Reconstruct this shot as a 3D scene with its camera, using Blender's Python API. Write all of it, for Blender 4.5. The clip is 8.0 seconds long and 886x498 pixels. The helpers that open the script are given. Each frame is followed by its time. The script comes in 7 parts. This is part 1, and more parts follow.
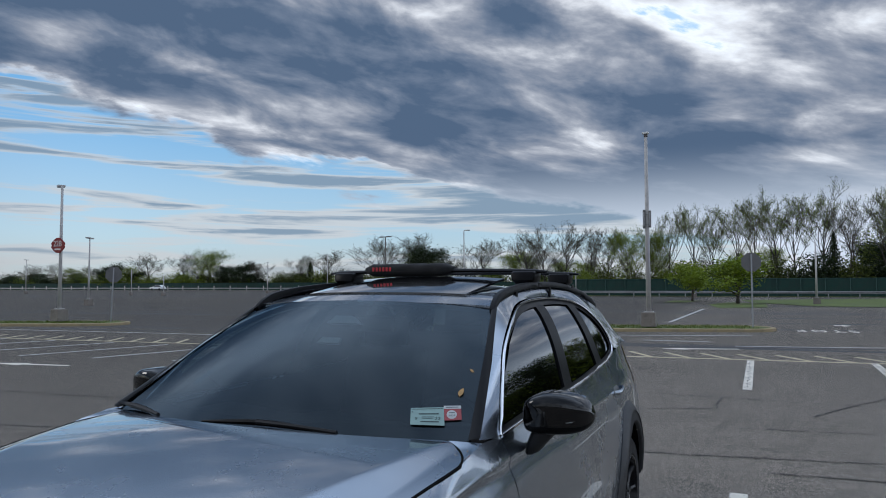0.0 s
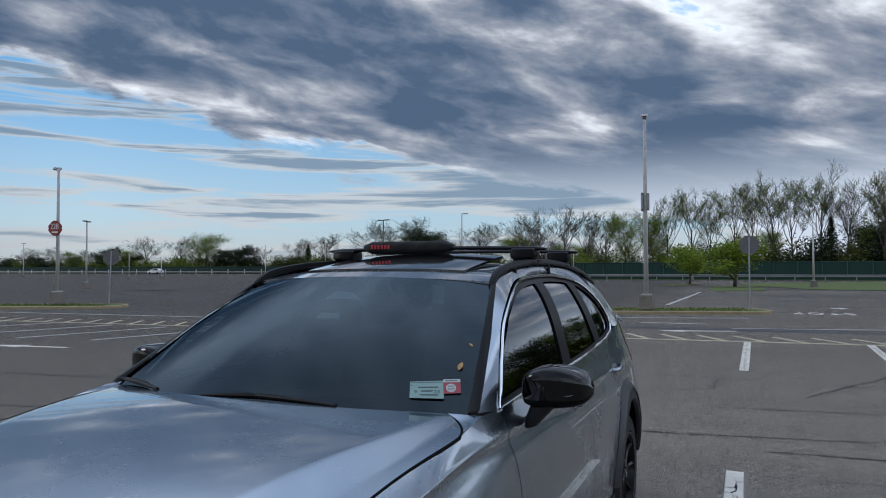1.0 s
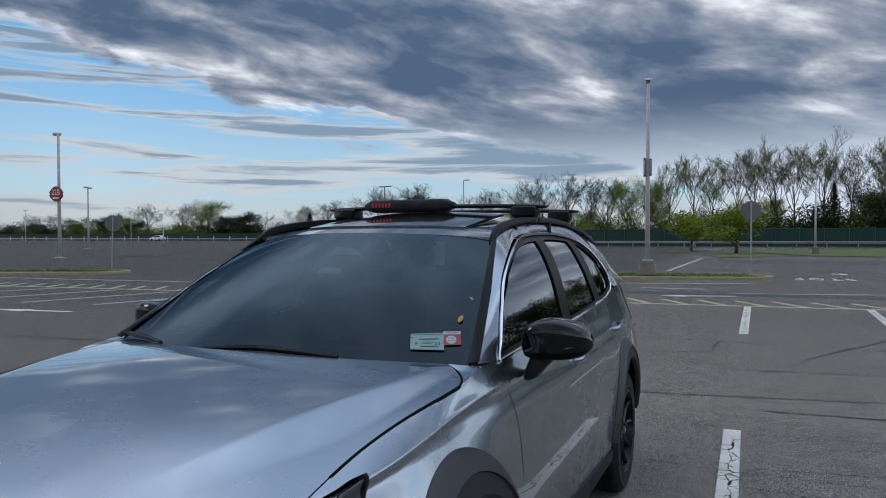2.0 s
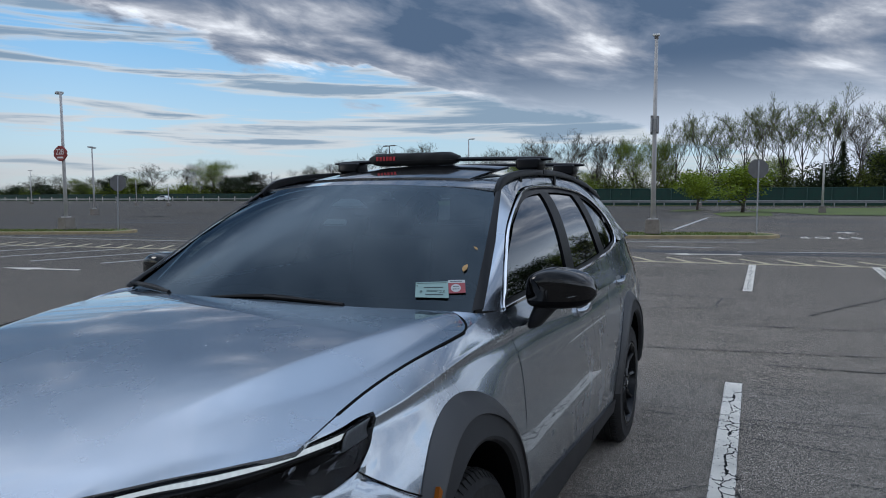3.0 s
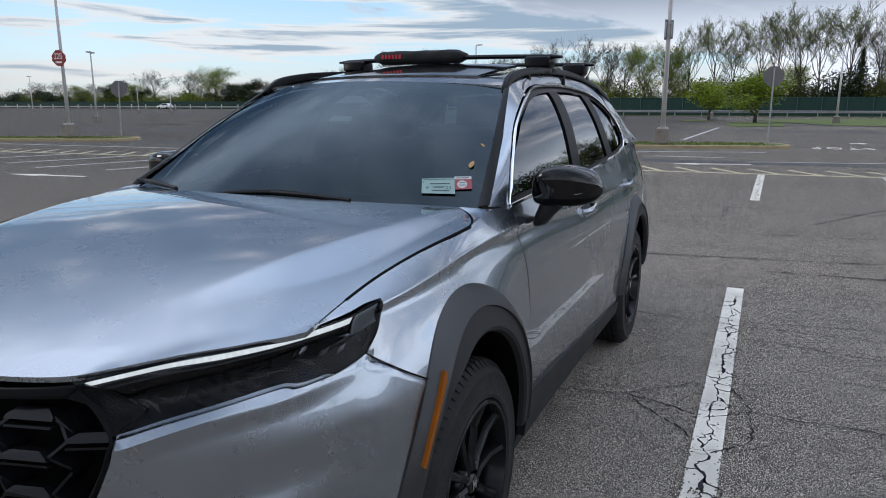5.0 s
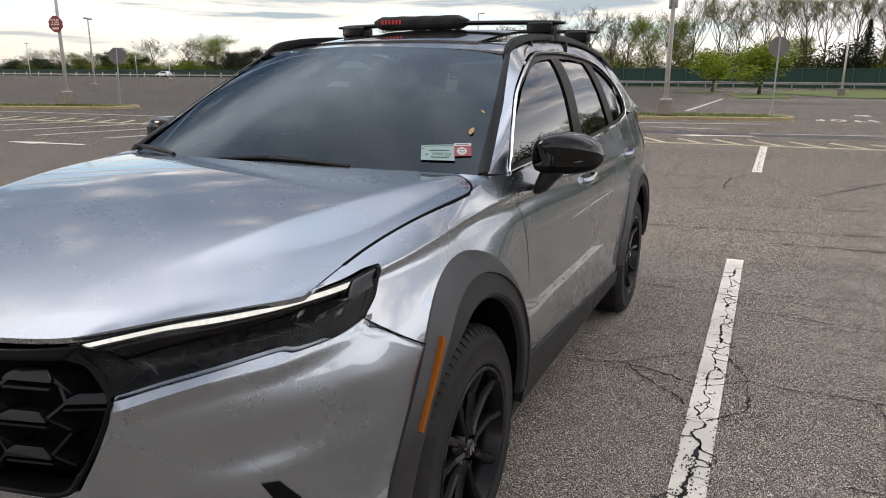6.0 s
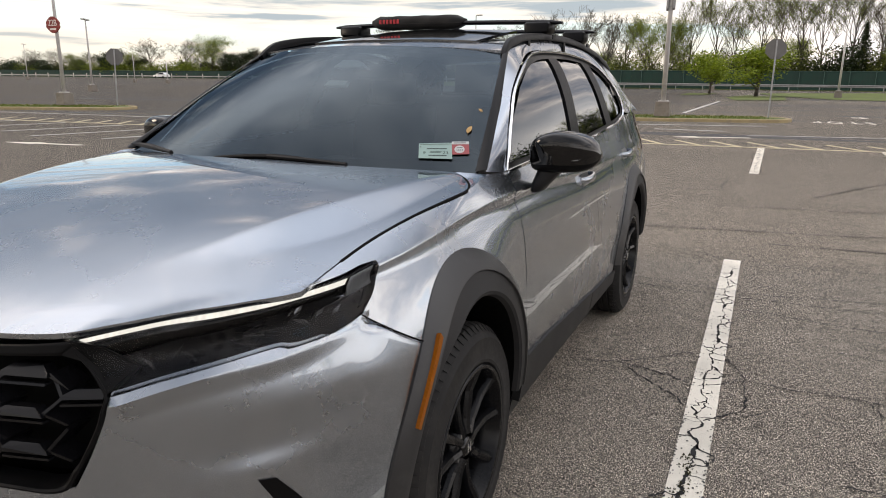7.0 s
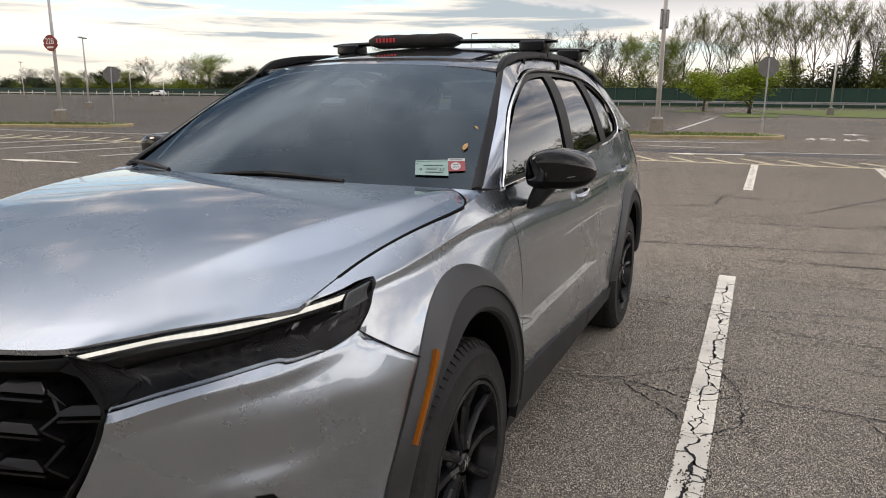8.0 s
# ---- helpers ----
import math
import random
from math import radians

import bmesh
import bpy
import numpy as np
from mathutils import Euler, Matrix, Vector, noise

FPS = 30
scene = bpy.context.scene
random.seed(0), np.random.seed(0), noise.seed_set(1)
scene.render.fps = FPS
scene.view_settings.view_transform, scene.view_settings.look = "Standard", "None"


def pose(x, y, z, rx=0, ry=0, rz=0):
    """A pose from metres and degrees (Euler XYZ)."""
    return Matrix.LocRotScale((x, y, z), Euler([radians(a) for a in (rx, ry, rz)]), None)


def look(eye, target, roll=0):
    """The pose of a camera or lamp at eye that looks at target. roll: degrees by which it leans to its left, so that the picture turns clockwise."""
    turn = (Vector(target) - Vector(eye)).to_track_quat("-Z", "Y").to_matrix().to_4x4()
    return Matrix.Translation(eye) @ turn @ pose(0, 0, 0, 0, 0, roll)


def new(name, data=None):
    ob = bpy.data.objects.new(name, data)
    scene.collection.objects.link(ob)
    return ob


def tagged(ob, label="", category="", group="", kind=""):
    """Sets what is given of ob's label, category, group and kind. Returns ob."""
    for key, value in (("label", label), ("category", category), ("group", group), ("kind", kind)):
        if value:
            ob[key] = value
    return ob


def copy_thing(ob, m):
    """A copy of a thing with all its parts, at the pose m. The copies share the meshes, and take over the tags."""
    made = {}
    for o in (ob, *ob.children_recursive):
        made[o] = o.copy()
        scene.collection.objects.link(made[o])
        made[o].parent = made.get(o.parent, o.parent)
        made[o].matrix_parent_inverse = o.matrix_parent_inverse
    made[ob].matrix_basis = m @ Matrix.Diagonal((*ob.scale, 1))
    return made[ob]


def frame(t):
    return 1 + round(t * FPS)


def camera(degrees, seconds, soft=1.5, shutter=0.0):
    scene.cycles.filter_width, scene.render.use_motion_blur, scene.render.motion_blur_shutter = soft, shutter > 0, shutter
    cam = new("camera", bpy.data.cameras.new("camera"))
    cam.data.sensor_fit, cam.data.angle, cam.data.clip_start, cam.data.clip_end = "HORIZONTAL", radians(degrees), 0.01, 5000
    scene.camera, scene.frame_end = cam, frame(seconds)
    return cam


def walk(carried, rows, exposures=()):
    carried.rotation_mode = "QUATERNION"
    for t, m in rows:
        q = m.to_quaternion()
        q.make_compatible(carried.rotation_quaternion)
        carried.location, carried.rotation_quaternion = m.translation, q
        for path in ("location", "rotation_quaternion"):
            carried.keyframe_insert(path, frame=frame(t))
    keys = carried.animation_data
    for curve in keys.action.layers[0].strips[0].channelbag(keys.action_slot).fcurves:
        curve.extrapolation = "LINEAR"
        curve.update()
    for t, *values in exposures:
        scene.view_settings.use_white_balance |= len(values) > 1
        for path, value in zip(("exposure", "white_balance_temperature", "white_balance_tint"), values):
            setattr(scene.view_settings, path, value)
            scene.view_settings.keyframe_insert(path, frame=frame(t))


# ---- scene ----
import functools

# camera and its walk
cam = camera(65.15, 8.0, 1.0)
PATH = [
    (0.0, (1.588, -0.796, 1.676), (-0.0057, 2.8667, 1.8749), -0.17),
    (0.5, (1.583, -0.790, 1.659), (-0.0051, 2.8771, 1.8234), -0.19),
    (1.0, (1.579, -0.788, 1.642), (-0.0052, 2.8830, 1.7472), -0.17),
    (2.5, (1.588, -0.791, 1.572), (-0.0165, 2.8679, 1.3733), -0.20),
    (3.0, (1.591, -0.801, 1.557), (-0.0255, 2.8442, 1.2422), -0.25),
    (3.5, (1.593, -0.807, 1.545), (-0.0314, 2.8223, 1.1127), -0.28),
    (4.0, (1.597, -0.809, 1.534), (-0.0314, 2.8013, 0.9764), -0.33),
    (4.5, (1.597, -0.812, 1.520), (-0.0291, 2.7770, 0.8282), -0.23),
    (5.0, (1.594, -0.812, 1.508), (-0.0242, 2.7525, 0.6851), -0.02),
    (6.5, (1.598, -0.804, 1.487), (-0.0026, 2.7210, 0.4807), 0.39),
    (7.0, (1.598, -0.808, 1.482), (0.0049, 2.7286, 0.5070), 0.42),
    (7.5, (1.600, -0.817, 1.482), (0.0124, 2.7355, 0.5566), 0.45),
    (8.0, (1.601, -0.819, 1.483), (0.0195, 2.7472, 0.6012), 0.39),
]
walk(cam, [(t, look(eye, target, roll)) for t, eye, target, roll in PATH],
     exposures=((0.0, 0.10, 5700, 8), (1.2, 0.06, 5700, 8), (2.5, 0.12, 5700, 8), (3.5, 0.25, 5750, 8), (4.5, 0.42, 5900, 10), (5.2, 0.60, 6150, 11), (6.3, 0.96, 7400, 14), (8.0, 0.90, 7450, 14)))

# ---------------------------------------------------------------- node helpers
def tree_of(block):
    block.use_nodes = True
    block.node_tree.nodes.clear()
    return block.node_tree


class Nodes:
    """Small wrapper that makes shader nodes readable."""

    def __init__(self, tree):
        self.t = tree

    def add(self, kind, values=(), **props):
        n = self.t.nodes.new(kind)
        for k, v in props.items():
            setattr(n, k, v)
        for k, v in dict(values).items():
            self.put(n.inputs[k], v)
        return n

    def put(self, socket, v):
        if isinstance(v, bpy.types.NodeSocket):
            self.t.links.new(v, socket)
        else:
            socket.default_value = v

    def math(self, op, a, b=0.0, c=0.0, clamp=False):
        n = self.add("ShaderNodeMath", {0: a, 1: b, 2: c}, operation=op, use_clamp=clamp)
        return n.outputs[0]

    def ramp(self, v, lo, hi, a=0.0, b=1.0, smooth=True):
        n = self.add("ShaderNodeMapRange", {0: v, 1: lo, 2: hi, 3: a, 4: b}, interpolation_type="SMOOTHSTEP" if smooth else "LINEAR")
        return n.outputs[0]

    def mix(self, f, a, b, kind="MIX"):
        n = self.add("ShaderNodeMix", data_type="RGBA", blend_type=kind)
        for s, v in zip((0, 6, 7), (f, a, b)):
            self.put(n.inputs[s], v)
        return n.outputs[2]

    def noise(self, vec, scale, detail=4.0, rough=0.55, lac=2.0, warp=0.0):
        n = self.add("ShaderNodeTexNoise", {"Scale": scale, "Detail": detail, "Roughness": rough, "Lacunarity": lac, "Distortion": warp})
        if vec is not None:
            self.t.links.new(vec, n.inputs["Vector"])
        return n.outputs[0]

    def voronoi(self, vec, scale, feature="F1", out=0):
        n = self.add("ShaderNodeTexVoronoi", {"Scale": scale}, feature=feature)
        self.t.links.new(vec, n.inputs["Vector"])
        return n.outputs[out]

    def scaled(self, vec, sx, sy, sz):
        n = self.add("ShaderNodeMapping", {"Scale": (sx, sy, sz)})
        self.t.links.new(vec, n.inputs[0])
        return n.outputs[0]


def rgb(r, g, b):
    return (r, g, b, 1.0)


def surface(name, colour, rough=0.6, metal=0.0, spread=0.12, grain=60.0, blotch=2.0, bump=0.0, dirt=None, coat=0.0, spec=0.5, grain_mix=0.5, random_tone=0.0):
    """A plain surface with variation at two scales, optional dirt colour and fine relief."""
    m = bpy.data.materials.new(name)
    n = Nodes(tree_of(m))
    vec = n.add("ShaderNodeTexCoord").outputs["Object"]
    fine, broad = n.noise(vec, grain, 3), n.noise(vec, blotch, 4)
    tone = n.math("ADD", n.math("MULTIPLY", fine, grain_mix), n.math("MULTIPLY", broad, 1 - grain_mix))
    lo = rgb(*(c * (1 - spread) for c in colour))
    hi = rgb(*(min(1, c * (1 + spread)) for c in colour))
    col = n.mix(n.ramp(tone, 0.35, 0.65), lo, hi)
    if random_tone:
        rnd = n.add("ShaderNodeObjectInfo").outputs["Random"]
        col = n.mix(n.math("MULTIPLY", rnd, random_tone), col, rgb(*(c * 0.45 for c in colour)))
    if dirt:
        col = n.mix(n.ramp(n.noise(vec, blotch * 1.7, 6, 0.65), 0.5, 0.72, 0, 0.7), col, rgb(*dirt))
    b = n.add("ShaderNodeBsdfPrincipled", {"Base Color": col, "Metallic": metal, "Coat Weight": coat, "Coat Roughness": 0.03,
                                          "Specular IOR Level": spec, "Roughness": n.ramp(tone, 0.3, 0.7, max(0.02, rough * 0.85), min(1, rough * 1.15))})
    if bump:
        bp = n.add("ShaderNodeBump", {"Strength": 0.6, "Distance": bump, "Height": fine})
        n.put(b.inputs["Normal"], bp.outputs[0])
    out = n.add("ShaderNodeOutputMaterial")
    n.put(out.inputs[0], b.outputs[0])
    return m


# ---------------------------------------------------------------- world, sun
SUN_AZ, SUN_EL = radians(112), radians(22)   # azimuth to the left of +y, elevation


def build_world():
    w = bpy.data.worlds.new("evening_sky")
    scene.world = w
    n = Nodes(tree_of(w))
    d = n.add("ShaderNodeTexCoord").outputs["Generated"]
    s = n.add("ShaderNodeSeparateXYZ", {0: d})
    x, y, z = s.outputs
    sky = n.add("ShaderNodeTexSky", sky_type="NISHITA", sun_disc=False, sun_elevation=SUN_EL, sun_rotation=-SUN_AZ, altitude=50.0,
                air_density=1.0, dust_density=1.6, ozone_density=1.5)
    # clouds in flat layers: heights are drawn out near the horizon, and the layers dip a little to the east
    up = n.math("ADD", n.math("MAXIMUM", z, 0.0), n.math("MULTIPLY", x, 0.13))
    lift = n.math("DIVIDE", n.math("MULTIPLY", up, 8.0), n.math("ADD", n.math("MAXIMUM", z, 0.0), 0.42))
    deck = n.add("ShaderNodeCombineXYZ", {0: n.math("MULTIPLY", x, 2.7), 1: n.math("MULTIPLY", y, 2.7), 2: lift}).outputs[0]

    # the main deck covers all above an edge that climbs to the west
    ragged = n.noise(n.scaled(deck, 1.0, 1.0, 1.0), 1.15, 8, 0.52, 2.1, 0.25)
    line = n.math("SUBTRACT", n.math("ADD", z, n.math("MULTIPLY", x, 0.2555)), n.math("MULTIPLY", y, 0.0348))
    edge = n.math("ADD", line, n.math("MULTIPLY", n.math("SUBTRACT", ragged, 0.5), 0.26))
    cover = n.ramp(edge, -0.008, 0.010)
    body = n.noise(n.scaled(deck, 0.8, 0.8, 1.0), 1.0, 9, 0.50, 2.1, 0.3)
    puff = n.noise(n.scaled(deck, 2.2, 2.2, 2.0), 1.0, 8, 0.52, 2.1, 0.25)
    thick = n.math("ADD", n.math("MULTIPLY", body, 0.50), n.math("MULTIPLY", puff, 0.50))
    thick = n.math("ADD", n.math("MULTIPLY", n.math("SUBTRACT", thick, 0.49), 1.50), 0.520)
    # heaviest a little way in from the edge, bright where the deck frays, thinner to the east
    thick = n.math("ADD", thick, n.math("MULTIPLY", n.ramp(edge, 0.004, 0.03, 0.0, 0.045), n.ramp(edge, 0.05, 0.15, 1.0, 0.0)))
    thick = n.math("SUBTRACT", thick, n.ramp(edge, 0.0, 0.014, 0.08, 0.0))
    thick = n.math("ADD", thick, n.ramp(x, -0.80, -0.52, 0.06, 0.0))
    thick = n.math("SUBTRACT", thick, n.math("ADD", n.ramp(x, -0.4, 0.1, 0.0, 0.035), n.ramp(x, 0.12, 0.42, 0.0, 0.055)))
    # thickness: thin cloud is bright and warm, thick cloud slate blue
    ramp = n.add("ShaderNodeValToRGB", {0: thick})
    stops = ((0.33, (0.98, 0.96, 0.93)), (0.385, (0.72, 0.69, 0.67)), (0.435, (0.43, 0.425, 0.44)), (0.475, (0.285, 0.295, 0.33)),
             (0.53, (0.165, 0.195, 0.25)), (0.60, (0.088, 0.125, 0.185)))
    cr = ramp.color_ramp
    while len(cr.elements) < len(stops):
        cr.elements.new(0.5)
    for e, (p, c) in zip(cr.elements, stops):
        e.position, e.color = p, rgb(*c)
    deck_col = ramp.outputs[0]
    hole = n.ramp(thick, 0.335, 0.30, 0.0, 0.75)
    deck_col = n.mix(hole, deck_col, rgb(0.34, 0.56, 0.80))
    # towards the horizon the far deck turns paler
    deck_col = n.mix(n.ramp(z, 0.05, 0.19, 0.8, 0.0), deck_col, n.mix(n.ramp(x, 0.15, 0.7), rgb(0.76, 0.78, 0.80), rgb(0.80, 0.83, 0.87)))

    # to the east the deck is thinner and lit by the low sun
    deck_col = n.mix(1.0, deck_col, n.mix(n.ramp(x, 0.3, 0.6), rgb(1, 1, 1), rgb(1.52, 1.54, 1.58)), "MULTIPLY")

    # clear part: sky with a warm low band and streaks of thin cloud
    clear = n.mix(1.0, sky.outputs[0], rgb(0.13, 0.13, 0.13), "MULTIPLY")
    clear = n.mix(0.65, clear, n.mix(n.ramp(z, 0.02, 0.28), rgb(0.74, 0.88, 0.92), rgb(0.20, 0.54, 0.88)))
    level = n.add("ShaderNodeCombineXYZ", {0: n.math("MULTIPLY", x, 2.6), 1: n.math("MULTIPLY", y, 2.6), 2: n.math("ADD", n.math("MULTIPLY", z, 40.0), 7.3)}).outputs[0]
    strk = n.noise(level, 1.0, 8, 0.52, 2.1, 0.35)
    streak = n.ramp(n.math("ADD", strk, n.ramp(z, 0.02, 0.24, 0.040, -0.03)), 0.475, 0.56)
    s_col = n.mix(n.ramp(strk, 0.53, 0.62), rgb(0.76, 0.72, 0.67), rgb(0.30, 0.36, 0.42))
    clear = n.mix(n.math("MULTIPLY", streak, 0.92), clear, s_col)
    clear = n.mix(n.ramp(z, 0.0, 0.07, 0.75, 0.0), clear, rgb(0.74, 0.69, 0.60))
    clear = n.mix(1.0, clear, n.mix(n.ramp(x, -0.95, -0.75), rgb(0.58, 0.62, 0.67), rgb(0.78, 0.81, 0.83)), "MULTIPLY")
    col = n.mix(cover, clear, deck_col)
    col = n.mix(n.ramp(z, -0.05, 0.0, 1.0, 0.0), col, rgb(0.10, 0.10, 0.10))
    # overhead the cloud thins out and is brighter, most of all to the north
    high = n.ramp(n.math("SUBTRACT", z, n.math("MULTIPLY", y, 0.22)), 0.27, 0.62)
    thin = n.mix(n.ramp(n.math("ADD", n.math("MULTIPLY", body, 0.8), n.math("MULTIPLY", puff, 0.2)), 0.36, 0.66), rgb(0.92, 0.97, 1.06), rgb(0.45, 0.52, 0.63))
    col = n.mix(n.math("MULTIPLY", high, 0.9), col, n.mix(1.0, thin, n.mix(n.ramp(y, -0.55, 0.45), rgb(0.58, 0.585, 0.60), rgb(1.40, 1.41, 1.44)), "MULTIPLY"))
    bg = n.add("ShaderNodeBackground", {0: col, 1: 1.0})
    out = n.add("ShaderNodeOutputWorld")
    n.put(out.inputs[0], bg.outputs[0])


build_world()
sun = new("sun", bpy.data.lights.new("sun", "SUN"))
sun.data.energy, sun.data.angle, sun.data.color = 0.7, radians(20), (1.0, 0.9, 0.78)
sun.matrix_world = look((-math.sin(SUN_AZ) * math.cos(SUN_EL + 0.1) * 100, math.cos(SUN_AZ) * math.cos(SUN_EL + 0.1) * 100, math.sin(SUN_EL + 0.1) * 100), (0, 0, 0))


# ---------------------------------------------------------------- materials
def asphalt_material():
    m = bpy.data.materials.new("worn_asphalt")
    n = Nodes(tree_of(m))
    vec = n.add("ShaderNodeNewGeometry").outputs["Position"]
    stones = n.voronoi(n.scaled(vec, 1.0, 0.8, 1), 150.0, "F1", 1)          # a colour for each stone
    tone = n.add("ShaderNodeSeparateColor", {0: stones}).outputs[0]
    size = n.voronoi(n.scaled(vec, 1.0, 0.8, 1), 150.0)
    core = n.ramp(size, 0.42, 0.66, 1, 0)
    grit = n.noise(vec, 240.0, 2)
    patch = n.noise(n.scaled(vec, 0.25, 0.9, 1), 0.35, 6, 0.6)
    stain = n.noise(vec, 1.3, 6, 0.62)
    tar = n.noise(n.scaled(vec, 0.035, 0.55, 1), 1.0, 5, 0.6, 2.0, 0.4)
    base = n.mix(n.ramp(patch, 0.36, 0.64), rgb(0.072, 0.069, 0.066), rgb(0.112, 0.106, 0.100))
    base = n.mix(n.ramp(stain, 0.42, 0.66, 0, 0.35), base, rgb(0.105, 0.10, 0.094))
    base = n.mix(n.ramp(tar, 0.50, 0.60, 0, 0.65), base, rgb(0.042, 0.041, 0.041))
    base = n.mix(n.math("MULTIPLY", core, n.ramp(tone, 0.30, 0.60, 0, 0.45)), base, rgb(0.20, 0.19, 0.175))
    chips = n.noise(n.scaled(vec, 1.0, 0.7, 1), 280.0, 2, 0.6, 2.0, 0.6)
    base = n.mix(n.ramp(chips, 0.552, 0.582, 0, 0.97), base, rgb(0.86, 0.80, 0.715))
    coarse = n.noise(n.scaled(vec, 1.0, 0.7, 1), 62.0, 2, 0.6, 2.0, 0.5)
    base = n.mix(n.ramp(coarse, 0.62, 0.68, 0, 0.75), base, rgb(0.70, 0.65, 0.58))
    base = n.mix(n.ramp(chips, 0.36, 0.45, 0.7, 0.0), base, rgb(0.016, 0.016, 0.017))
    base = n.mix(n.ramp(size, 0.45, 0.7, 0.0, 0.6), base, rgb(0.018, 0.018, 0.019))
    base = n.mix(n.ramp(grit, 0.55, 0.7, 0, 0.35), base, rgb(0.02, 0.02, 0.02))
    # the paving turns darker farther out in the lot and to the west
    north = n.math("ADD", n.add("ShaderNodeSeparateXYZ", {0: vec}).outputs[1], n.math("MULTIPLY", patch, 6.0))
    darken = n.math("ADD", n.ramp(north, 6.0, 16.0, 0, 0.20), n.ramp(north, 20.5, 23.5, 0, 0.12))
    west = n.math("ADD", n.add("ShaderNodeSeparateXYZ", {0: vec}).outputs[0], n.math("MULTIPLY", stain, 1.5))
    darken = n.math("ADD", darken, n.ramp(west, -3.2, -0.2, 0.30, 0.0))
    mottle = n.noise(n.scaled(vec, 0.8, 1.0, 1), 5.5, 6, 0.7)
    base = n.mix(n.ramp(mottle, 0.5, 0.70, 0, 0.30), base, rgb(0.03, 0.03, 0.03))
    base = n.mix(1.0, base, rgb(1.20, 1.13, 1.045), "MULTIPLY")
    base = n.mix(darken, base, rgb(0.040, 0.038, 0.037))
    height = n.math("ADD", n.math("MULTIPLY", size, -1.0), n.math("MULTIPLY", grit, 0.4))
    bp = n.add("ShaderNodeBump", {"Strength": 0.7, "Distance": 0.006, "Height": height})
    b = n.add("ShaderNodeBsdfPrincipled", {"Base Color": base, "Roughness": 0.88, "Specular IOR Level": 0.03, "Normal": bp.outputs[0]})
    out = n.add("ShaderNodeOutputMaterial")
    n.put(out.inputs[0], b.outputs[0])
    return m


def paint_line_material(name, colour, wear):
    """Road paint, worn through to the asphalt in specks and patches."""
    m = bpy.data.materials.new(name)
    n = Nodes(tree_of(m))
    vec = n.add("ShaderNodeNewGeometry").outputs["Position"]
    specks = n.noise(vec, 110.0, 4, 0.7)
    patch = n.noise(vec, 7.0, 6, 0.65)
    worn = n.ramp(n.math("ADD", n.math("MULTIPLY", specks, 0.55), n.math("MULTIPLY", patch, 0.45)), 0.60 - wear, 0.66 - wear)
    tint = n.mix(n.ramp(n.noise(vec, 2.2, 5), 0.35, 0.7), rgb(*colour), rgb(*(c * 0.78 for c in colour)))
    col = n.mix(worn, tint, rgb(0.07, 0.068, 0.066))
    bp = n.add("ShaderNodeBump", {"Strength": 0.5, "Distance": 0.003, "Height": n.voronoi(vec, 110.0)})
    b = n.add("ShaderNodeBsdfPrincipled", {"Base Color": col, "Roughness": 0.65, "Normal": bp.outputs[0]})
    out = n.add("ShaderNodeOutputMaterial")
    n.put(out.inputs[0], b.outputs[0])
    return m


def leaf_material(name, dark, light):
    m = bpy.data.materials.new(name)
    n = Nodes(tree_of(m))
    r = n.add("ShaderNodeNewGeometry").outputs["Random Per Island"]
    o = n.add("ShaderNodeObjectInfo").outputs["Random"]
    col = n.mix(r, rgb(*dark), rgb(*light))
    col = n.mix(n.math("MULTIPLY", o, 0.35), col, rgb(*(c * 0.5 for c in dark)))
    b = n.add("ShaderNodeBsdfPrincipled", {"Base Color": col, "Roughness": 0.55, "Specular IOR Level": 0.3})
    tr = n.add("ShaderNodeBsdfTranslucent", {"Color": col})
    mx = n.add("ShaderNodeMixShader", {0: 0.35, 1: b.outputs[0], 2: tr.outputs[0]})
    out = n.add("ShaderNodeOutputMaterial")
    n.put(out.inputs[0], mx.outputs[0])
    return m


ASPHALT = asphalt_material()
WHITE_LINE = paint_line_material("white_road_paint", (0.80, 0.745, 0.64), 0.02)
FAR_LINE = paint_line_material("faded_white_road_paint", (0.55, 0.54, 0.51), 0.06)
YELLOW_LINE = paint_line_material("faded_yellow_road_paint", (0.62, 0.53, 0.33), 0.05)
CHIP = surface("bare_asphalt_chip", (0.045, 0.045, 0.047), 0.9, spread=0.5)
SEALER = surface("dark_patched_asphalt", (0.050, 0.050, 0.054), 0.85, spread=0.35, grain=30, blotch=0.8)
CRACK = surface("crack_fill", (0.012, 0.012, 0.013), 0.9, spread=0.4)
CONCRETE = surface("kerb_concrete", (0.36, 0.28, 0.15), 0.85, spread=0.2, grain=40, blotch=1.5, bump=0.004, dirt=(0.2, 0.17, 0.13))
BASE_CONCRETE = surface("base_concrete", (0.20, 0.175, 0.15), 0.85, spread=0.2, grain=30, blotch=3, bump=0.004, dirt=(0.11, 0.095, 0.08))
SOIL = surface("verge_grass_soil", (0.095, 0.125, 0.022), 0.9, spread=0.35, grain=12, blotch=0.6, bump=0.02, dirt=(0.11, 0.10, 0.045))
MOSS = leaf_material("crack_moss", (0.02, 0.022, 0.006), (0.07, 0.065, 0.02))
GRASS = leaf_material("grass_blade", (0.085, 0.12, 0.018), (0.16, 0.19, 0.035))
POLE_WHITE = surface("white_pole_paint", (0.44, 0.42, 0.40), 0.5, spread=0.08, grain=20, blotch=2, dirt=(0.28, 0.26, 0.24))
POLE_DARK = surface("bronze_pole_paint", (0.09, 0.075, 0.065), 0.5, spread=0.15)
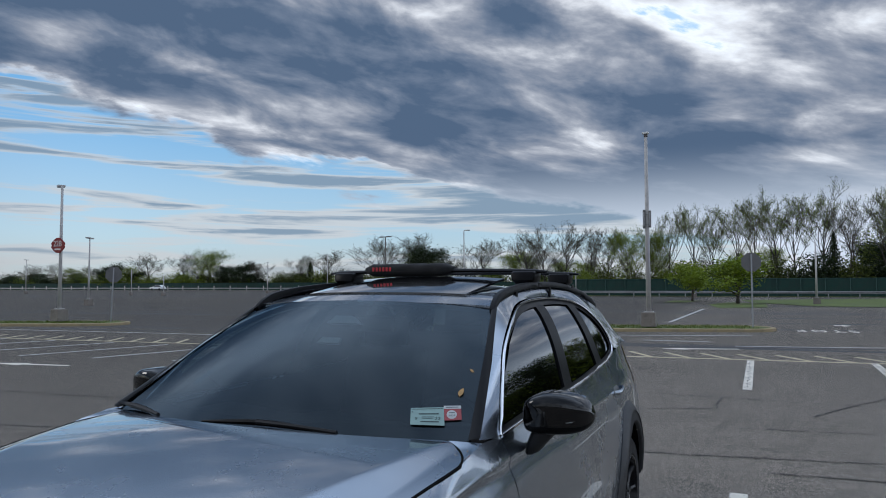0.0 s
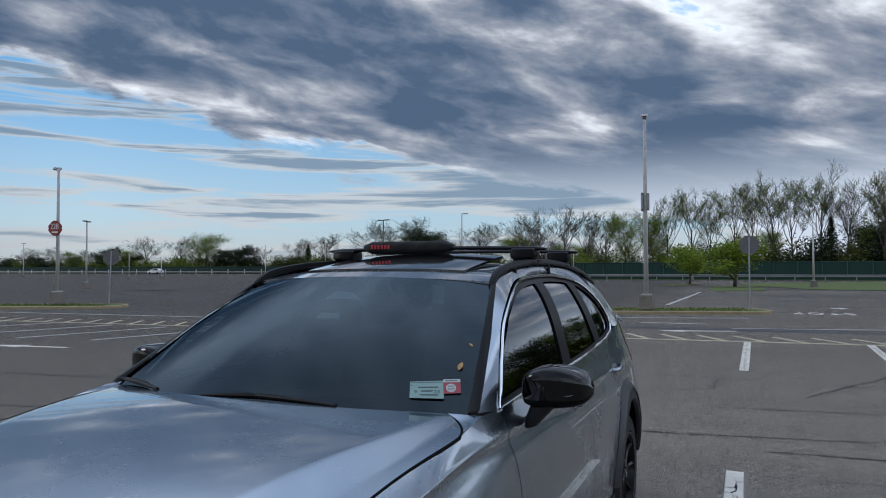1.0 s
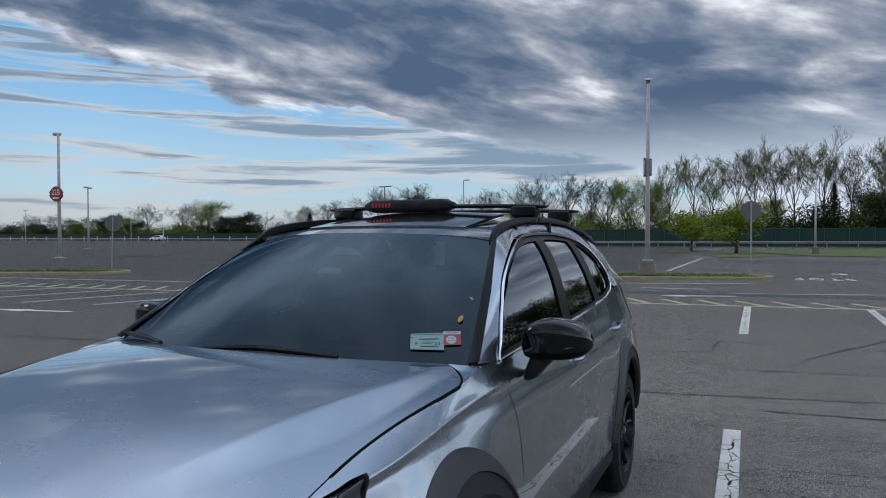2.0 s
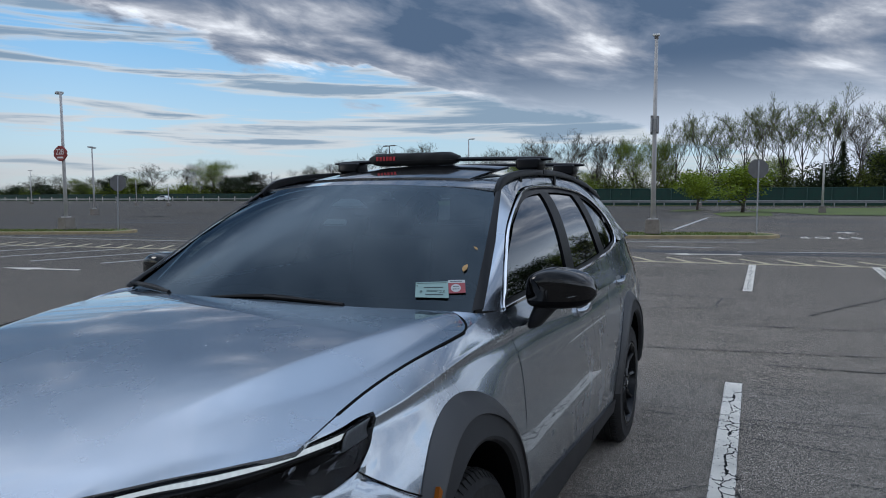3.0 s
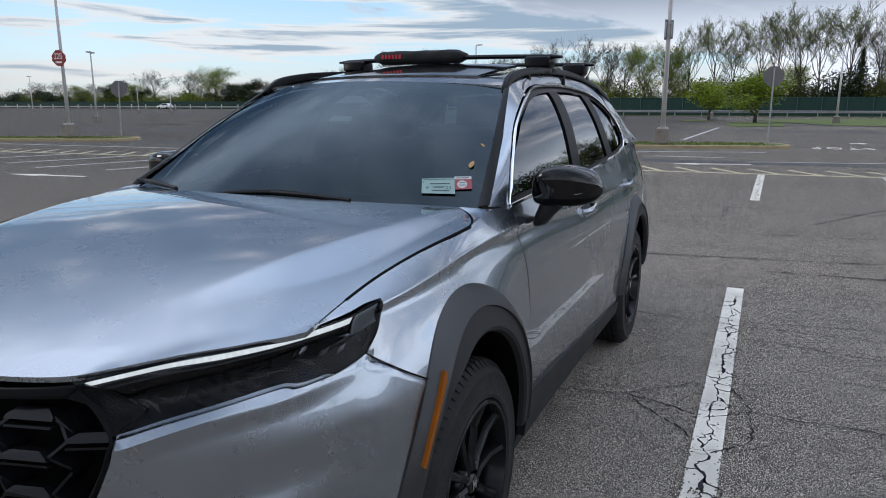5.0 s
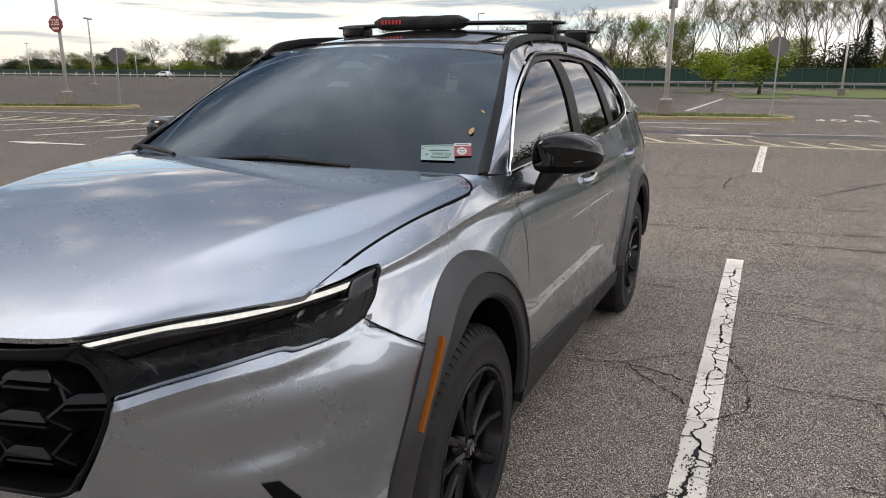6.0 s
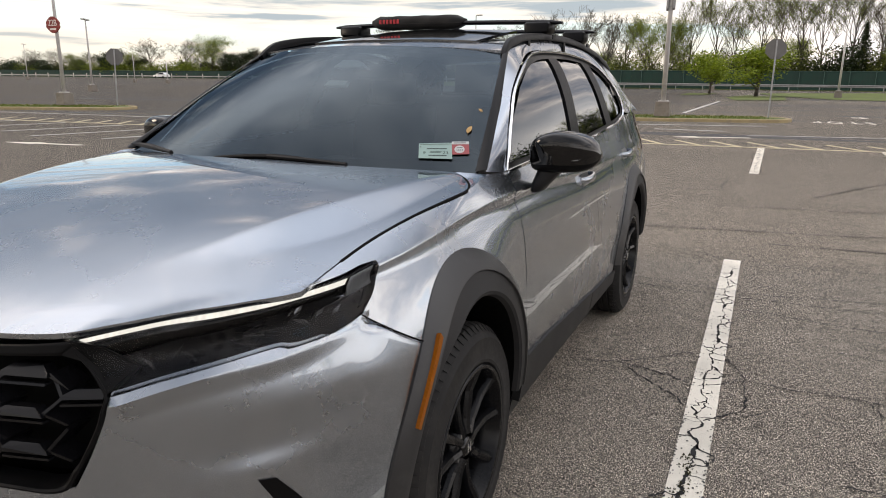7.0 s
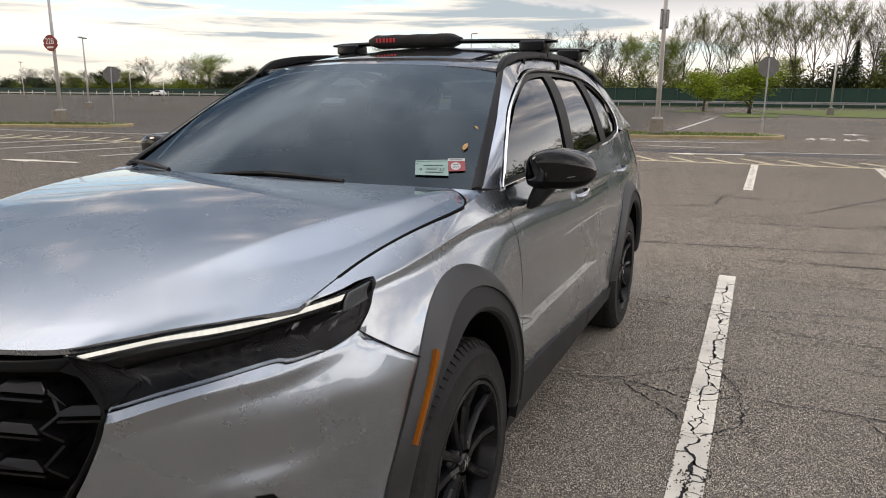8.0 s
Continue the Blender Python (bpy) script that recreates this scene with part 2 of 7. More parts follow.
GALV = surface("galvanised_steel", (0.34, 0.34, 0.34), 0.5, 0.6, spread=0.15, grain=30)
SIGN_BACK = surface("sign_back_aluminium", (0.15, 0.145, 0.14), 0.55, 0.3, spread=0.15, blotch=4)
SIGN_RED = surface("red_sign_face", (0.24, 0.03, 0.025), 0.5, spread=0.15, blotch=4)
SIGN_TEXT = surface("sign_lettering", (0.75, 0.68, 0.64), 0.5, spread=0.05)
LAMP_GLASS = surface("lamp_lens", (0.75, 0.75, 0.72), 0.25, spread=0.05)
FENCE_GREEN = surface("green_fence_screen", (0.006, 0.034, 0.026), 0.75, spread=0.25, grain=9, blotch=0.5, grain_mix=0.3)
FENCE_POST = surface("dark_green_fence_post", (0.035, 0.085, 0.072), 0.6, spread=0.2)
RAIL = surface("galvanised_guard_rail", (0.24, 0.24, 0.235), 0.45, 0.5, spread=0.2, grain=6, blotch=0.7)
BARK = surface("grey_brown_bark", (0.064, 0.053, 0.042), 0.9, spread=0.35, grain=14, blotch=1.2, bump=0.02, random_tone=0.4)
LEAF_SPRING = leaf_material("young_spring_leaf", (0.10, 0.135, 0.013), (0.27, 0.33, 0.034))
LEAF_BRIGHT = leaf_material("bright_green_leaf", (0.13, 0.19, 0.012), (0.29, 0.36, 0.03))
LEAF_OLIVE = leaf_material("olive_green_leaf", (0.045, 0.060, 0.010), (0.12, 0.14, 0.022))
LEAF_DARK = leaf_material("dark_green_leaf", (0.010, 0.020, 0.006), (0.035, 0.055, 0.012))
LEAF_BUD = leaf_material("young_bud", (0.075, 0.075, 0.025), (0.16, 0.16, 0.05))


# ---------------------------------------------------------------- mesh helpers
def mesh_of(name, bm, material=None, smooth=False):
    me = bpy.data.meshes.new(name)
    bm.to_mesh(me)
    bm.free()
    if material:
        me.materials.append(material)
    if smooth:
        me.polygons.foreach_set("use_smooth", [True] * len(me.polygons))
    me.update()
    return me


def part(name, bm, material, parent=None, label="", smooth=False):
    ob = new(name, mesh_of(name, bm, material, smooth))
    ob.parent = parent
    if label:
        tagged(ob, label)
    return ob


def empty(name, m=None, label="", category="", group="", kind=""):
    ob = new(name)
    ob.empty_display_size = 0.2
    if m is not None:
        ob.matrix_world = m
    return tagged(ob, label, category, group, kind)


def box(bm, c, size, bevel=0.0, rot=None):
    geo = bmesh.ops.create_cube(bm, size=1.0)
    bmesh.ops.scale(bm, vec=size, verts=geo["verts"])
    if bevel:
        es = list({e for v in geo["verts"] for e in v.link_edges})
        r = bmesh.ops.bevel(bm, geom=es, offset=bevel, segments=2, affect="EDGES", profile=0.6)
        geo["verts"] = [v for v in r["verts"]]
        seen, stack = set(geo["verts"]), list(geo["verts"])
        while stack:
            for e in stack.pop().link_edges:
                for v in e.verts:
                    if v not in seen:
                        seen.add(v), stack.append(v)
        geo["verts"] = list(seen)
    if rot is not None:
        bmesh.ops.rotate(bm, cent=(0, 0, 0), matrix=rot, verts=geo["verts"])
    bmesh.ops.translate(bm, vec=c, verts=geo["verts"])
    return geo["verts"]


def tube(bm, points, radii, sides=6, cap=True):
    """A tube along points; one radius for each point."""
    rings, up = [], Vector((0.31, 0.17, 0.93))
    pts = [Vector(p) for p in points]
    for i, p in enumerate(pts):
        d = (pts[min(i + 1, len(pts) - 1)] - pts[max(i - 1, 0)]).normalized()
        a = d.cross(up)
        if a.length < 1e-3:
            a = d.cross(Vector((1, 0, 0)))
        a.normalize()
        b = d.cross(a)
        r = radii[i] if hasattr(radii, "__len__") else radii
        rings.append([bm.verts.new(p + (a * math.cos(k * 2 * math.pi / sides) + b * math.sin(k * 2 * math.pi / sides)) * r) for k in range(sides)])
    for r0, r1 in zip(rings, rings[1:]):
        for k in range(sides):
            bm.faces.new((r0[k], r0[(k + 1) % sides], r1[(k + 1) % sides], r1[k]))
    if cap:
        bm.faces.new(rings[0][::-1]), bm.faces.new(rings[-1])
    return rings


def prism(bm, outline, z0, z1):
    """A solid with a flat outline (list of x, y)."""
    lo = [bm.verts.new((x, y, z0)) for x, y in outline]
    hi = [bm.verts.new((x, y, z1)) for x, y in outline]
    n = len(outline)
    bm.faces.new(lo[::-1]), bm.faces.new(hi)
    for k in range(n):
        bm.faces.new((lo[k], lo[(k + 1) % n], hi[(k + 1) % n], hi[k]))


# ---------------------------------------------------------------- ground, markings
def build_ground():
    bm = bmesh.new()
    bmesh.ops.create_grid(bm, x_segments=60, y_segments=60, size=900)
    g = part("ground", bm, ASPHALT)
    tagged(g, "grey worn asphalt parking lot with pale aggregate", "parking lot", kind="structure")


def strip(bm, a, b, width, z):
    a, b = Vector((a[0], a[1], 0)), Vector((b[0], b[1], 0))
    s = (b - a).cross(Vector((0, 0, 1))).normalized() * width / 2
    lo = [bm.verts.new((p.x, p.y, z * 0.1)) for p in (a - s, a + s, b + s, b - s)]
    hi = [bm.verts.new((p.x, p.y, z)) for p in (a - s, a + s, b + s, b - s)]
    f = bm.faces.new(hi)
    if f.normal.z < 0:
        f.normal_flip()
    for k in range(4):
        bm.faces.new((lo[k], lo[(k + 1) % 4], hi[(k + 1) % 4], hi[k]))


def marking(name, label, material, pieces, z=0.004, group="lot markings"):
    bm = bmesh.new()
    for a, b, w in pieces:
        strip(bm, a, b, w, z)
    return tagged(part(name, bm, material), label, "road marking", group, "structure")


def arrow_marking(name, label, tip, tail, width, head, material):
    """A painted arrow: shaft and a triangular head."""
    a, b = Vector((*tail, 0)), Vector((*tip, 0))
    d = (b - a).normalized()
    s = d.cross(Vector((0, 0, 1)))
    n = b - d * head
    bm = bmesh.new()
    pts = [a - s * width / 2, n - s * width / 2, n - s * width * 1.6, b, n + s * width * 1.6, n + s * width / 2, a + s * width / 2]
    prism(bm, [(p.x, p.y) for p in pts][::-1], 0.0004, 0.004)
    return tagged(part(name, bm, material), label, "road marking", "lot markings", "structure")


def build_markings():
    marking("stall_line", "cracked white stall line on the asphalt", WHITE_LINE, [((1.4782, 0.38), (1.503, 5.27), 0.132)])
    for x0, y0, x1, y1 in ((1.58, 11.15, 1.66, 15.6), (3.84, 11.6, 4.0, 16.0), (-1.05, 10.7, -1.0, 15.1), (6.3, 12.1, 6.5, 16.4)):
        marking("stall_line", "worn white stall line with cracks", WHITE_LINE, [((x0, y0), (x1, y1), 0.14)])
    # double line with slanting bars between two rows of stalls
    near0, near1 = Vector((-40.0, 12.0)), Vector((20.0, 17.4))
    pieces = [(near0, near1, 0.11)]
    for k in range(74):
        a = near0.lerp(near1, (k + 0.5) / 74)
        pieces.append((a + Vector((0.33, 0.0)), a + Vector((-0.37, 1.2)), 0.10))
    marking("hatched_divider", "faded pale yellow line with slanting bars", YELLOW_LINE, pieces)
    marking("lane_line", "faded white lane edge line", FAR_LINE, [((-40, 15.4), (-16, 17.3), 0.1), ((-16.0, 17.3), (-2.0, 18.1), 0.1), ((1.3, 19.1), (30, 26.3), 0.09), ((-1.2, 20.33), (0.65, 20.36), 0.12), ((-2.3, 21.97), (1.75, 23.2), 0.12)])
    for a, b in (((-14.2, 10.33), (-13.2, 13.95)), ((-12.13, 10.58), (-11.2, 14.1)), ((-16.1, 10.9), (-15.2, 13.9)), ((-18.3, 11.2), (-17.5, 13.8)), ((-20.6, 11.0), (-19.6, 13.7)), ((-10.0, 10.9), (-9.1, 14.3))):
        marking("stall_line", "faint white slanting stall line", FAR_LINE, [(a, b, 0.10)])
    arrow_marking("direction_arrow", "white painted direction arrow on asphalt", (-13.3, 9.08), (-11.3, 9.36), 0.12, 0.9, WHITE_LINE)
    arrow_marking("direction_arrow", "white painted direction arrow on asphalt", (-0.4, 17.75), (1.4, 18.3), 0.14, 0.6, WHITE_LINE)
    arrow_marking("direction_arrow", "small white arrow beside painted letters", (5.3, 30.0), (4.7, 30.0), 0.3, 0.3, WHITE_LINE)
    marking("crossing_line", "thin white line across the lot", FAR_LINE, [((-1.4, 30.4), (-0.9, 46.5), 0.16)])
    text = bpy.data.curves.new("stop_lettering", "FONT")
    text.body, text.size, text.space_character = "STOP", 0.62, 1.45
    text.align_x, text.extrude = "CENTER", 0.002
    ob = new("stop_lettering_source", text)
    me = bpy.data.meshes.new_from_object(ob.evaluated_get(bpy.context.evaluated_depsgraph_get()))
    bpy.data.objects.remove(ob)
    me.materials.clear()
    me.materials.append(WHITE_LINE)
    word = new("stop_lettering", me)
    word.matrix_world = Matrix.Translation((4.09, 26.9, 0.003)) @ Matrix.Rotation(radians(184), 4, "Z") @ Matrix.Diagonal((1.0, 2.4, 1, 1))
    tagged(word, "white STOP letters painted on the asphalt", "road marking", "lot markings", "structure")


def smooth_step(u):
    return u * u * (3 - 2 * u)


def crack_path(a, b, rng, wander=0.12, step=0.05):
    a, b = Vector(a), Vector(b)
    n = max(3, int((b - a).length / step))
    side = Vector((-(b - a).y, (b - a).x)).normalized()
    off, vel, pts = 0.0, 0.0, []
    for i in range(n + 1):
        f = i / n
        vel = vel * 0.7 + rng.uniform(-1, 1) * wander * 0.28
        off += vel
        pts.append(a.lerp(b, f) + side * rng.uniform(-0.010, 0.010) + side * off * math.sin(math.pi * min(1, max(0.02, f * 0.98 + 0.01))) ** 0.5)
    return pts


def crack_mesh(bm, pts, width, rng, z=0.0055):
    prev = None
    for i, p in enumerate(pts):
        d = (pts[min(i + 1, len(pts) - 1)] - pts[max(0, i - 1)]).normalized()
        s = Vector((-d.y, d.x)) * width * rng.uniform(0.25, 1.0) * (0.35 if i in (0, len(pts) - 1) else 1) / 2
        cur = [bm.verts.new((q.x, q.y, z)) for q in (p + s, p - s)]
        if prev:
            bm.faces.new((prev[0], prev[1], cur[1], cur[0]))
        prev = cur


def build_cracks():
    rng = random.Random(5)
    bm = bmesh.new()
    # long cracks across the lot beside the car
    long_ones = [((0.62, 2.6), (1.08, 2.71)), ((1.08, 2.71), (1.40, 2.33)), ((1.08, 2.71), (1.42, 2.58)), ((1.05, 2.72), (1.42, 3.02)), ((0.8, 4.26), (1.4, 4.21)), ((1.4, 4.21), (1.95, 4.2)),
                 ((1.95, 4.2), (3.8, 4.35)), ((0.75, 4.42), (1.45, 4.36)), ((1.6, 4.30), (2.9, 4.5)), ((1.6, 3.92), (3.2, 3.8)), ((1.57, 3.02), (1.66, 2.75)), ((1.66, 2.75), (2.0, 2.74)), ((2.0, 2.74), (3.4, 2.70)),
                 ((1.45, 2.58), (1.66, 2.75)), ((1.66, 2.75), (1.64, 2.36)), ((1.64, 2.36), (1.5, 2.22)), ((1.45, 3.1), (1.57, 3.02)), ((0.2, 6.3), (3.0, 6.85)), ((3.0, 6.85), (7, 7.1)), ((1.2, 7.9), (6.0, 8.6)),
                 ((-0.3, 10.25), (3.4, 10.05)), ((-0.6, 8.4), (1.2, 9.2)), ((1.2, 9.2), (1.25, 10.2)), ((2.3, 9.0), (3.7, 11.5)), ((3.2, 6.7), (5.4, 5.6)), ((3.6, 4.7), (6.5, 5.0)),
                 ((-12, 6.3), (-4, 7.2)), ((-9, 4.2), (-3.5, 5.6)), ((-6, -3), (3, -4)), ((2.6, 2.6), (3.1, 0.6)),
                 ((1.65, 5.2), (3.1, 5.35)), ((3.1, 5.35), (5.2, 5.2)), ((1.7, 6.0), (2.9, 6.1)), ((0.85, 5.55), (1.42, 5.3)), ((2.1, 3.35), (3.6, 3.2)), ((2.4, 3.8), (2.55, 3.3)),
                 ((2.0, 1.9), (3.0, 2.0)), ((2.2, 2.72), (2.35, 2.1))]
    for a, b in long_ones:
        crack_mesh(bm, crack_path(a, b, rng, 0.014, 0.026 if b[1] < 5.5 else 0.07), 0.0125 if b[1] < 5.5 else 0.032, rng)
    for _ in range(26):                      # fine side branches
        a = Vector((rng.uniform(0.9, 4.5), rng.uniform(1.2, 9)))
        crack_mesh(bm, crack_path(a, a + Vector((rng.uniform(-0.5, 0.5), rng.uniform(-0.4, 0.4))), rng, 0.05), 0.007, rng)
    far = bmesh.new()
    for k in range(150):
        y = 17.5 + 66 * (k / 120) ** 1.6
        x = rng.uniform(-1.3, 0.45) * (14 + y)
        ln = rng.uniform(0.15, 0.6) * (10 + y)
        a, b = (x, y), (x + ln, y + ln * rng.uniform(0.02, 0.12))
        crack_mesh(far, crack_path(a, b, rng, 0.05, 1.2), rng.uniform(0.18, 0.8) * (0.3 + y / 36), rng, 0.003)
    tagged(part("patched_strips", far, SEALER), "dark worn and patched strips across the far asphalt", "asphalt patch", kind="stuff")
    # meandering crack along the near stall line and the far ones
    for (x0, y0), (x1, y1) in (((1.474, 0.42), (1.505, 5.1)), ((1.58, 11.2), (1.66, 15.6)), ((3.84, 11.6), (4.0, 16.0)), ((-1.05, 10.7), (-1.0, 15.1))):
        n = int((y1 - y0) / 0.014)
        knots = [rng.uniform(-0.026, 0.026) for _ in range(int((y1 - y0) / 0.085) + 3)]
        pts = []
        for i in range(n + 1):
            f = i / n
            k = f * (len(knots) - 2)
            off = knots[int(k)] + (knots[int(k) + 1] - knots[int(k)]) * smooth_step(k - int(k))
            pts.append(Vector((x0 + (x1 - x0) * f + off + rng.uniform(-0.007, 0.007), y0 + (y1 - y0) * f + rng.uniform(-0.005, 0.005))))
        for i in range(0, n - 8, 8):         # the width swells and pinches along the crack
            crack_mesh(bm, pts[i:i + 9], rng.choice((0.006, 0.009, 0.014, 0.024)), rng)
        for i in range(6, n - 6, 11):        # short side cracks across the paint
            s = rng.choice((-1, 1))
            q = pts[i] + Vector((s * rng.uniform(0.03, 0.11), rng.uniform(-0.05, 0.05)))
            crack_mesh(bm, crack_path(pts[i], q, rng, 0.02, 0.013), rng.choice((0.005, 0.008, 0.013)), rng)
        for i in range(6, n - 20, 31):        # loops that leave the main crack and come back
            k = min(n - 1, i + rng.randint(10, 17))
            mid = pts[i].lerp(pts[k], 0.5) + Vector((rng.choice((-1, 1)) * rng.uniform(0.04, 0.09), 0))
            crack_mesh(bm, crack_path(pts[i], mid, rng, 0.02, 0.016), 0.014, rng)
            crack_mesh(bm, crack_path(mid, pts[k], rng, 0.02, 0.016), 0.014, rng)
    # chips worn out of the near line's paint, mostly along its edges
    chips = bmesh.new()
    for _ in range(620):
        y = rng.uniform(0.42, 5.25)
        x = 1.46 + (y + 3.2) * 0.00508 + (rng.choice((-1, 1)) * (0.066 - abs(rng.gauss(0, 0.004))) if rng.random() < 0.7 else rng.uniform(-0.062, 0.062))
        r, turn = rng.uniform(0.0015, 0.0055), rng.uniform(0, 6.28)
        chips.faces.new([chips.verts.new((x + math.cos(turn + k * 1.257) * r * rng.uniform(0.6, 1.2), y + math.sin(turn + k * 1.257) * r * rng.uniform(0.7, 1.8), 0.0053)) for k in range(5)])
    tagged(part("paint_chips", chips, CHIP), "small dark chips worn out of the white stall line", "chip", kind="stuff")
    moss = bmesh.new()
    for _ in range(420):
        y = 0.75 + 1.15 * rng.random() ** 1.4
        p = Vector((1.475 + 0.012 * math.sin(y * 23) - 0.02 * (1.5 - y) + rng.gauss(0, 0.014), y))
        h, a = rng.uniform(0.003, 0.011), rng.uniform(0, 6.28)
        u = Vector((math.cos(a), math.sin(a))) * rng.uniform(0.003, 0.007)
        moss.faces.new([moss.verts.new((q.x, q.y, z)) for q, z in ((p - u, 0.005), (p + u, 0.005), (p + Vector((rng.uniform(-1, 1), rng.uniform(-1, 1))) * 0.005, 0.006 + h))])
    tagged(part("crack_moss", moss, MOSS), "dark green moss in a crack of the stall line", "moss", kind="stuff")
    tagged(part("asphalt_cracks", bm, CRACK), "dark cracks in the worn asphalt", "crack", kind="stuff")


def rounded_outline(a, b, width, steps=8):
    """A long island with rounded ends between a and b."""
    a, b = Vector(a), Vector(b)
    d = (b - a).normalized()
    s = Vector((-d.y, d.x))
    r = width / 2
    out = []
    for c, sign in ((b, 1), (a, -1)):
        for k in range(steps + 1):
            w = -math.pi / 2 + math.pi * k / steps
            out.append(c + (d * math.cos(w) + s * math.sin(w)) * r * sign)
    return out


def island(name, a, b, width, seed):
    """A raised kerbed island: concrete kerb ring and a grass bed."""
    rng = random.Random(seed)
    outer, inner = rounded_outline(a, b, width), rounded_outline(a, b, width - 0.32)
    bm = bmesh.new()
    rings = [[bm.verts.new((p.x, p.y, z)) for p in ring] for ring, z in ((outer, 0.0), (outer, 0.095), ([o.lerp(i, 0.12) for o, i in zip(outer, inner)], 0.11), (inner, 0.11), (inner, 0.02))]
    n = len(outer)
    for r0, r1 in zip(rings, rings[1:]):
        for k in range(n):
            bm.faces.new((r0[k], r0[(k + 1) % n], r1[(k + 1) % n], r1[k]))
    kerb = tagged(part(name, bm, CONCRETE), "pale concrete kerb round a grass island", "kerb", "traffic islands", "structure")
    bm = bmesh.new()
    bm.faces.new([bm.verts.new((p.x, p.y, 0.10)) for p in inner])
    tagged(part("island_grass_bed", bm, SOIL), "short grass bed inside the kerb", "grass", "traffic islands", "structure")
    bm = bmesh.new()
    a, b = Vector(a), Vector(b)
    d = (b - a).normalized()
    s = Vector((-d.y, d.x))
    for _ in range(int((b - a).length * width * 90)):
        p = a.lerp(b, rng.uniform(-0.04, 1.04)) + s * rng.uniform(-1, 1) * (width / 2 - 0.25)
        h, w = rng.uniform(0.03, 0.085), rng.uniform(0.012, 0.025)
        ang = rng.uniform(0, 6.28)
        u = Vector((math.cos(ang), math.sin(ang))) * w
        lean = Vector((rng.uniform(-1, 1), rng.uniform(-1, 1))) * h * 0.5
        bm.faces.new([bm.verts.new((q.x, q.y, z)) for q, z in ((p - u, 0.095), (p + u, 0.095), (p + lean, 0.10 + h))])
    tagged(part("island_grass", bm, GRASS), "green grass blades on the island", "grass", kind="stuff")
    return kerb


def build_verges():
    for pts, label in (([(-0.1, 48.2), (2.95, 50.3), (3.05, 59.5), (0.3, 62.4), (-1.0, 55.5)], "small grass island with a young tree"),
                       ([(-4.8, 60.8), (-2.9, 61.5), (-2.2, 68), (-4.6, 67)], "small grass patch under a young tree"),
                       ([(2.0, 62.8), (5.9, 53.7), (10.1, 52.8), (34, 58), (70, 70), (70, 86), (14.7, 82), (1.1, 70.8)], "long mown grass verge before the fence"),
                       ([(-14, 88), (60, 88.6), (130, 90), (130, 400), (-60, 400), (-60, 88)], "grass bank under the trees"),
                       ([(-60, 120), (-60, 400), (-420, 400), (-420, 75), (-230, 150), (-60, 152)], "grass bank under the far trees")):
        bm = bmesh.new()
        f = bm.faces.new([bm.verts.new((x, y, 0.03)) for x, y in pts])
        f.normal_update()
        if f.normal.z < 0:
            f.normal_flip()
        tagged(part("verge", bm, SOIL), label, "grass", "verges", "structure")


# ---------------------------------------------------------------- poles and signs
def pole_base(thing, w=0.5, h=0.5, z=0.0):
    bm = bmesh.new()
    v = box(bm, (0, 0, z + h / 2), (w, w, h), 0.025)
    for q in v:
        if q.co.z > z + h / 2:
            q.co.x *= 0.93
            q.co.y *= 0.93
    part("concrete_base", bm, BASE_CONCRETE, thing, "weathered square concrete base")


def shaft(thing, z0, z1, r0, r1, material, sides=8):
    bm = bmesh.new()
    tube(bm, [(0, 0, z0), (0, 0, z0 + (z1 - z0) * 0.5), (0, 0, z1)], [r0, (r0 + r1) / 2, r1], sides)
    part("shaft", bm, material, thing, smooth=True)
    bm = bmesh.new()
    box(bm, (0, 0, z0 + 0.02), (r0 * 3.4, r0 * 3.4, 0.04), 0.006)
    part("base_plate", bm, material, thing)


def lamp_head(thing, c, yaw, material, length=0.55):
    """A flat shoebox luminaire on a short arm."""
    rot = Matrix.Rotation(yaw, 3, "Z")
    bm = bmesh.new()
    tube(bm, [Vector(c), Vector(c) + rot @ Vector((0.18, 0, 0.02))], 0.03, 6)
    part("arm", bm, material, thing)
    bm = bmesh.new()
    box(bm, Vector(c) + rot @ Vector((0.18 + length / 2, 0, 0.03)), (length, 0.3, 0.09), 0.02, rot)
    head = part("luminaire", bm, material, thing)
    bm = bmesh.new()
    box(bm, Vector(c) + rot @ Vector((0.18 + length / 2, 0, -0.02)), (length * 0.8, 0.24, 0.02), 0.004, rot)
    part("lens", bm, LAMP_GLASS, head, "pale flat lamp lens")


def light_pole(x, y, z, height, heads, material=None, label="tall white light pole on a concrete base", base=0.5, r=0.085):
    material = material or POLE_WHITE
    p = empty("light_pole", pose(x, y, z), label, "light pole", "parking lot light poles")
    pole_base(p, base, 0.5)
    shaft(p, 0.5, height, r, r * 0.62, material)
    for yaw, length in heads:
        lamp_head(p, (0, 0, height), radians(yaw), material, length)
    return p


def octagon(r):
    return [(r * math.cos(radians(22.5 + 45 * k)), r * math.sin(radians(22.5 + 45 * k))) for k in range(8)]


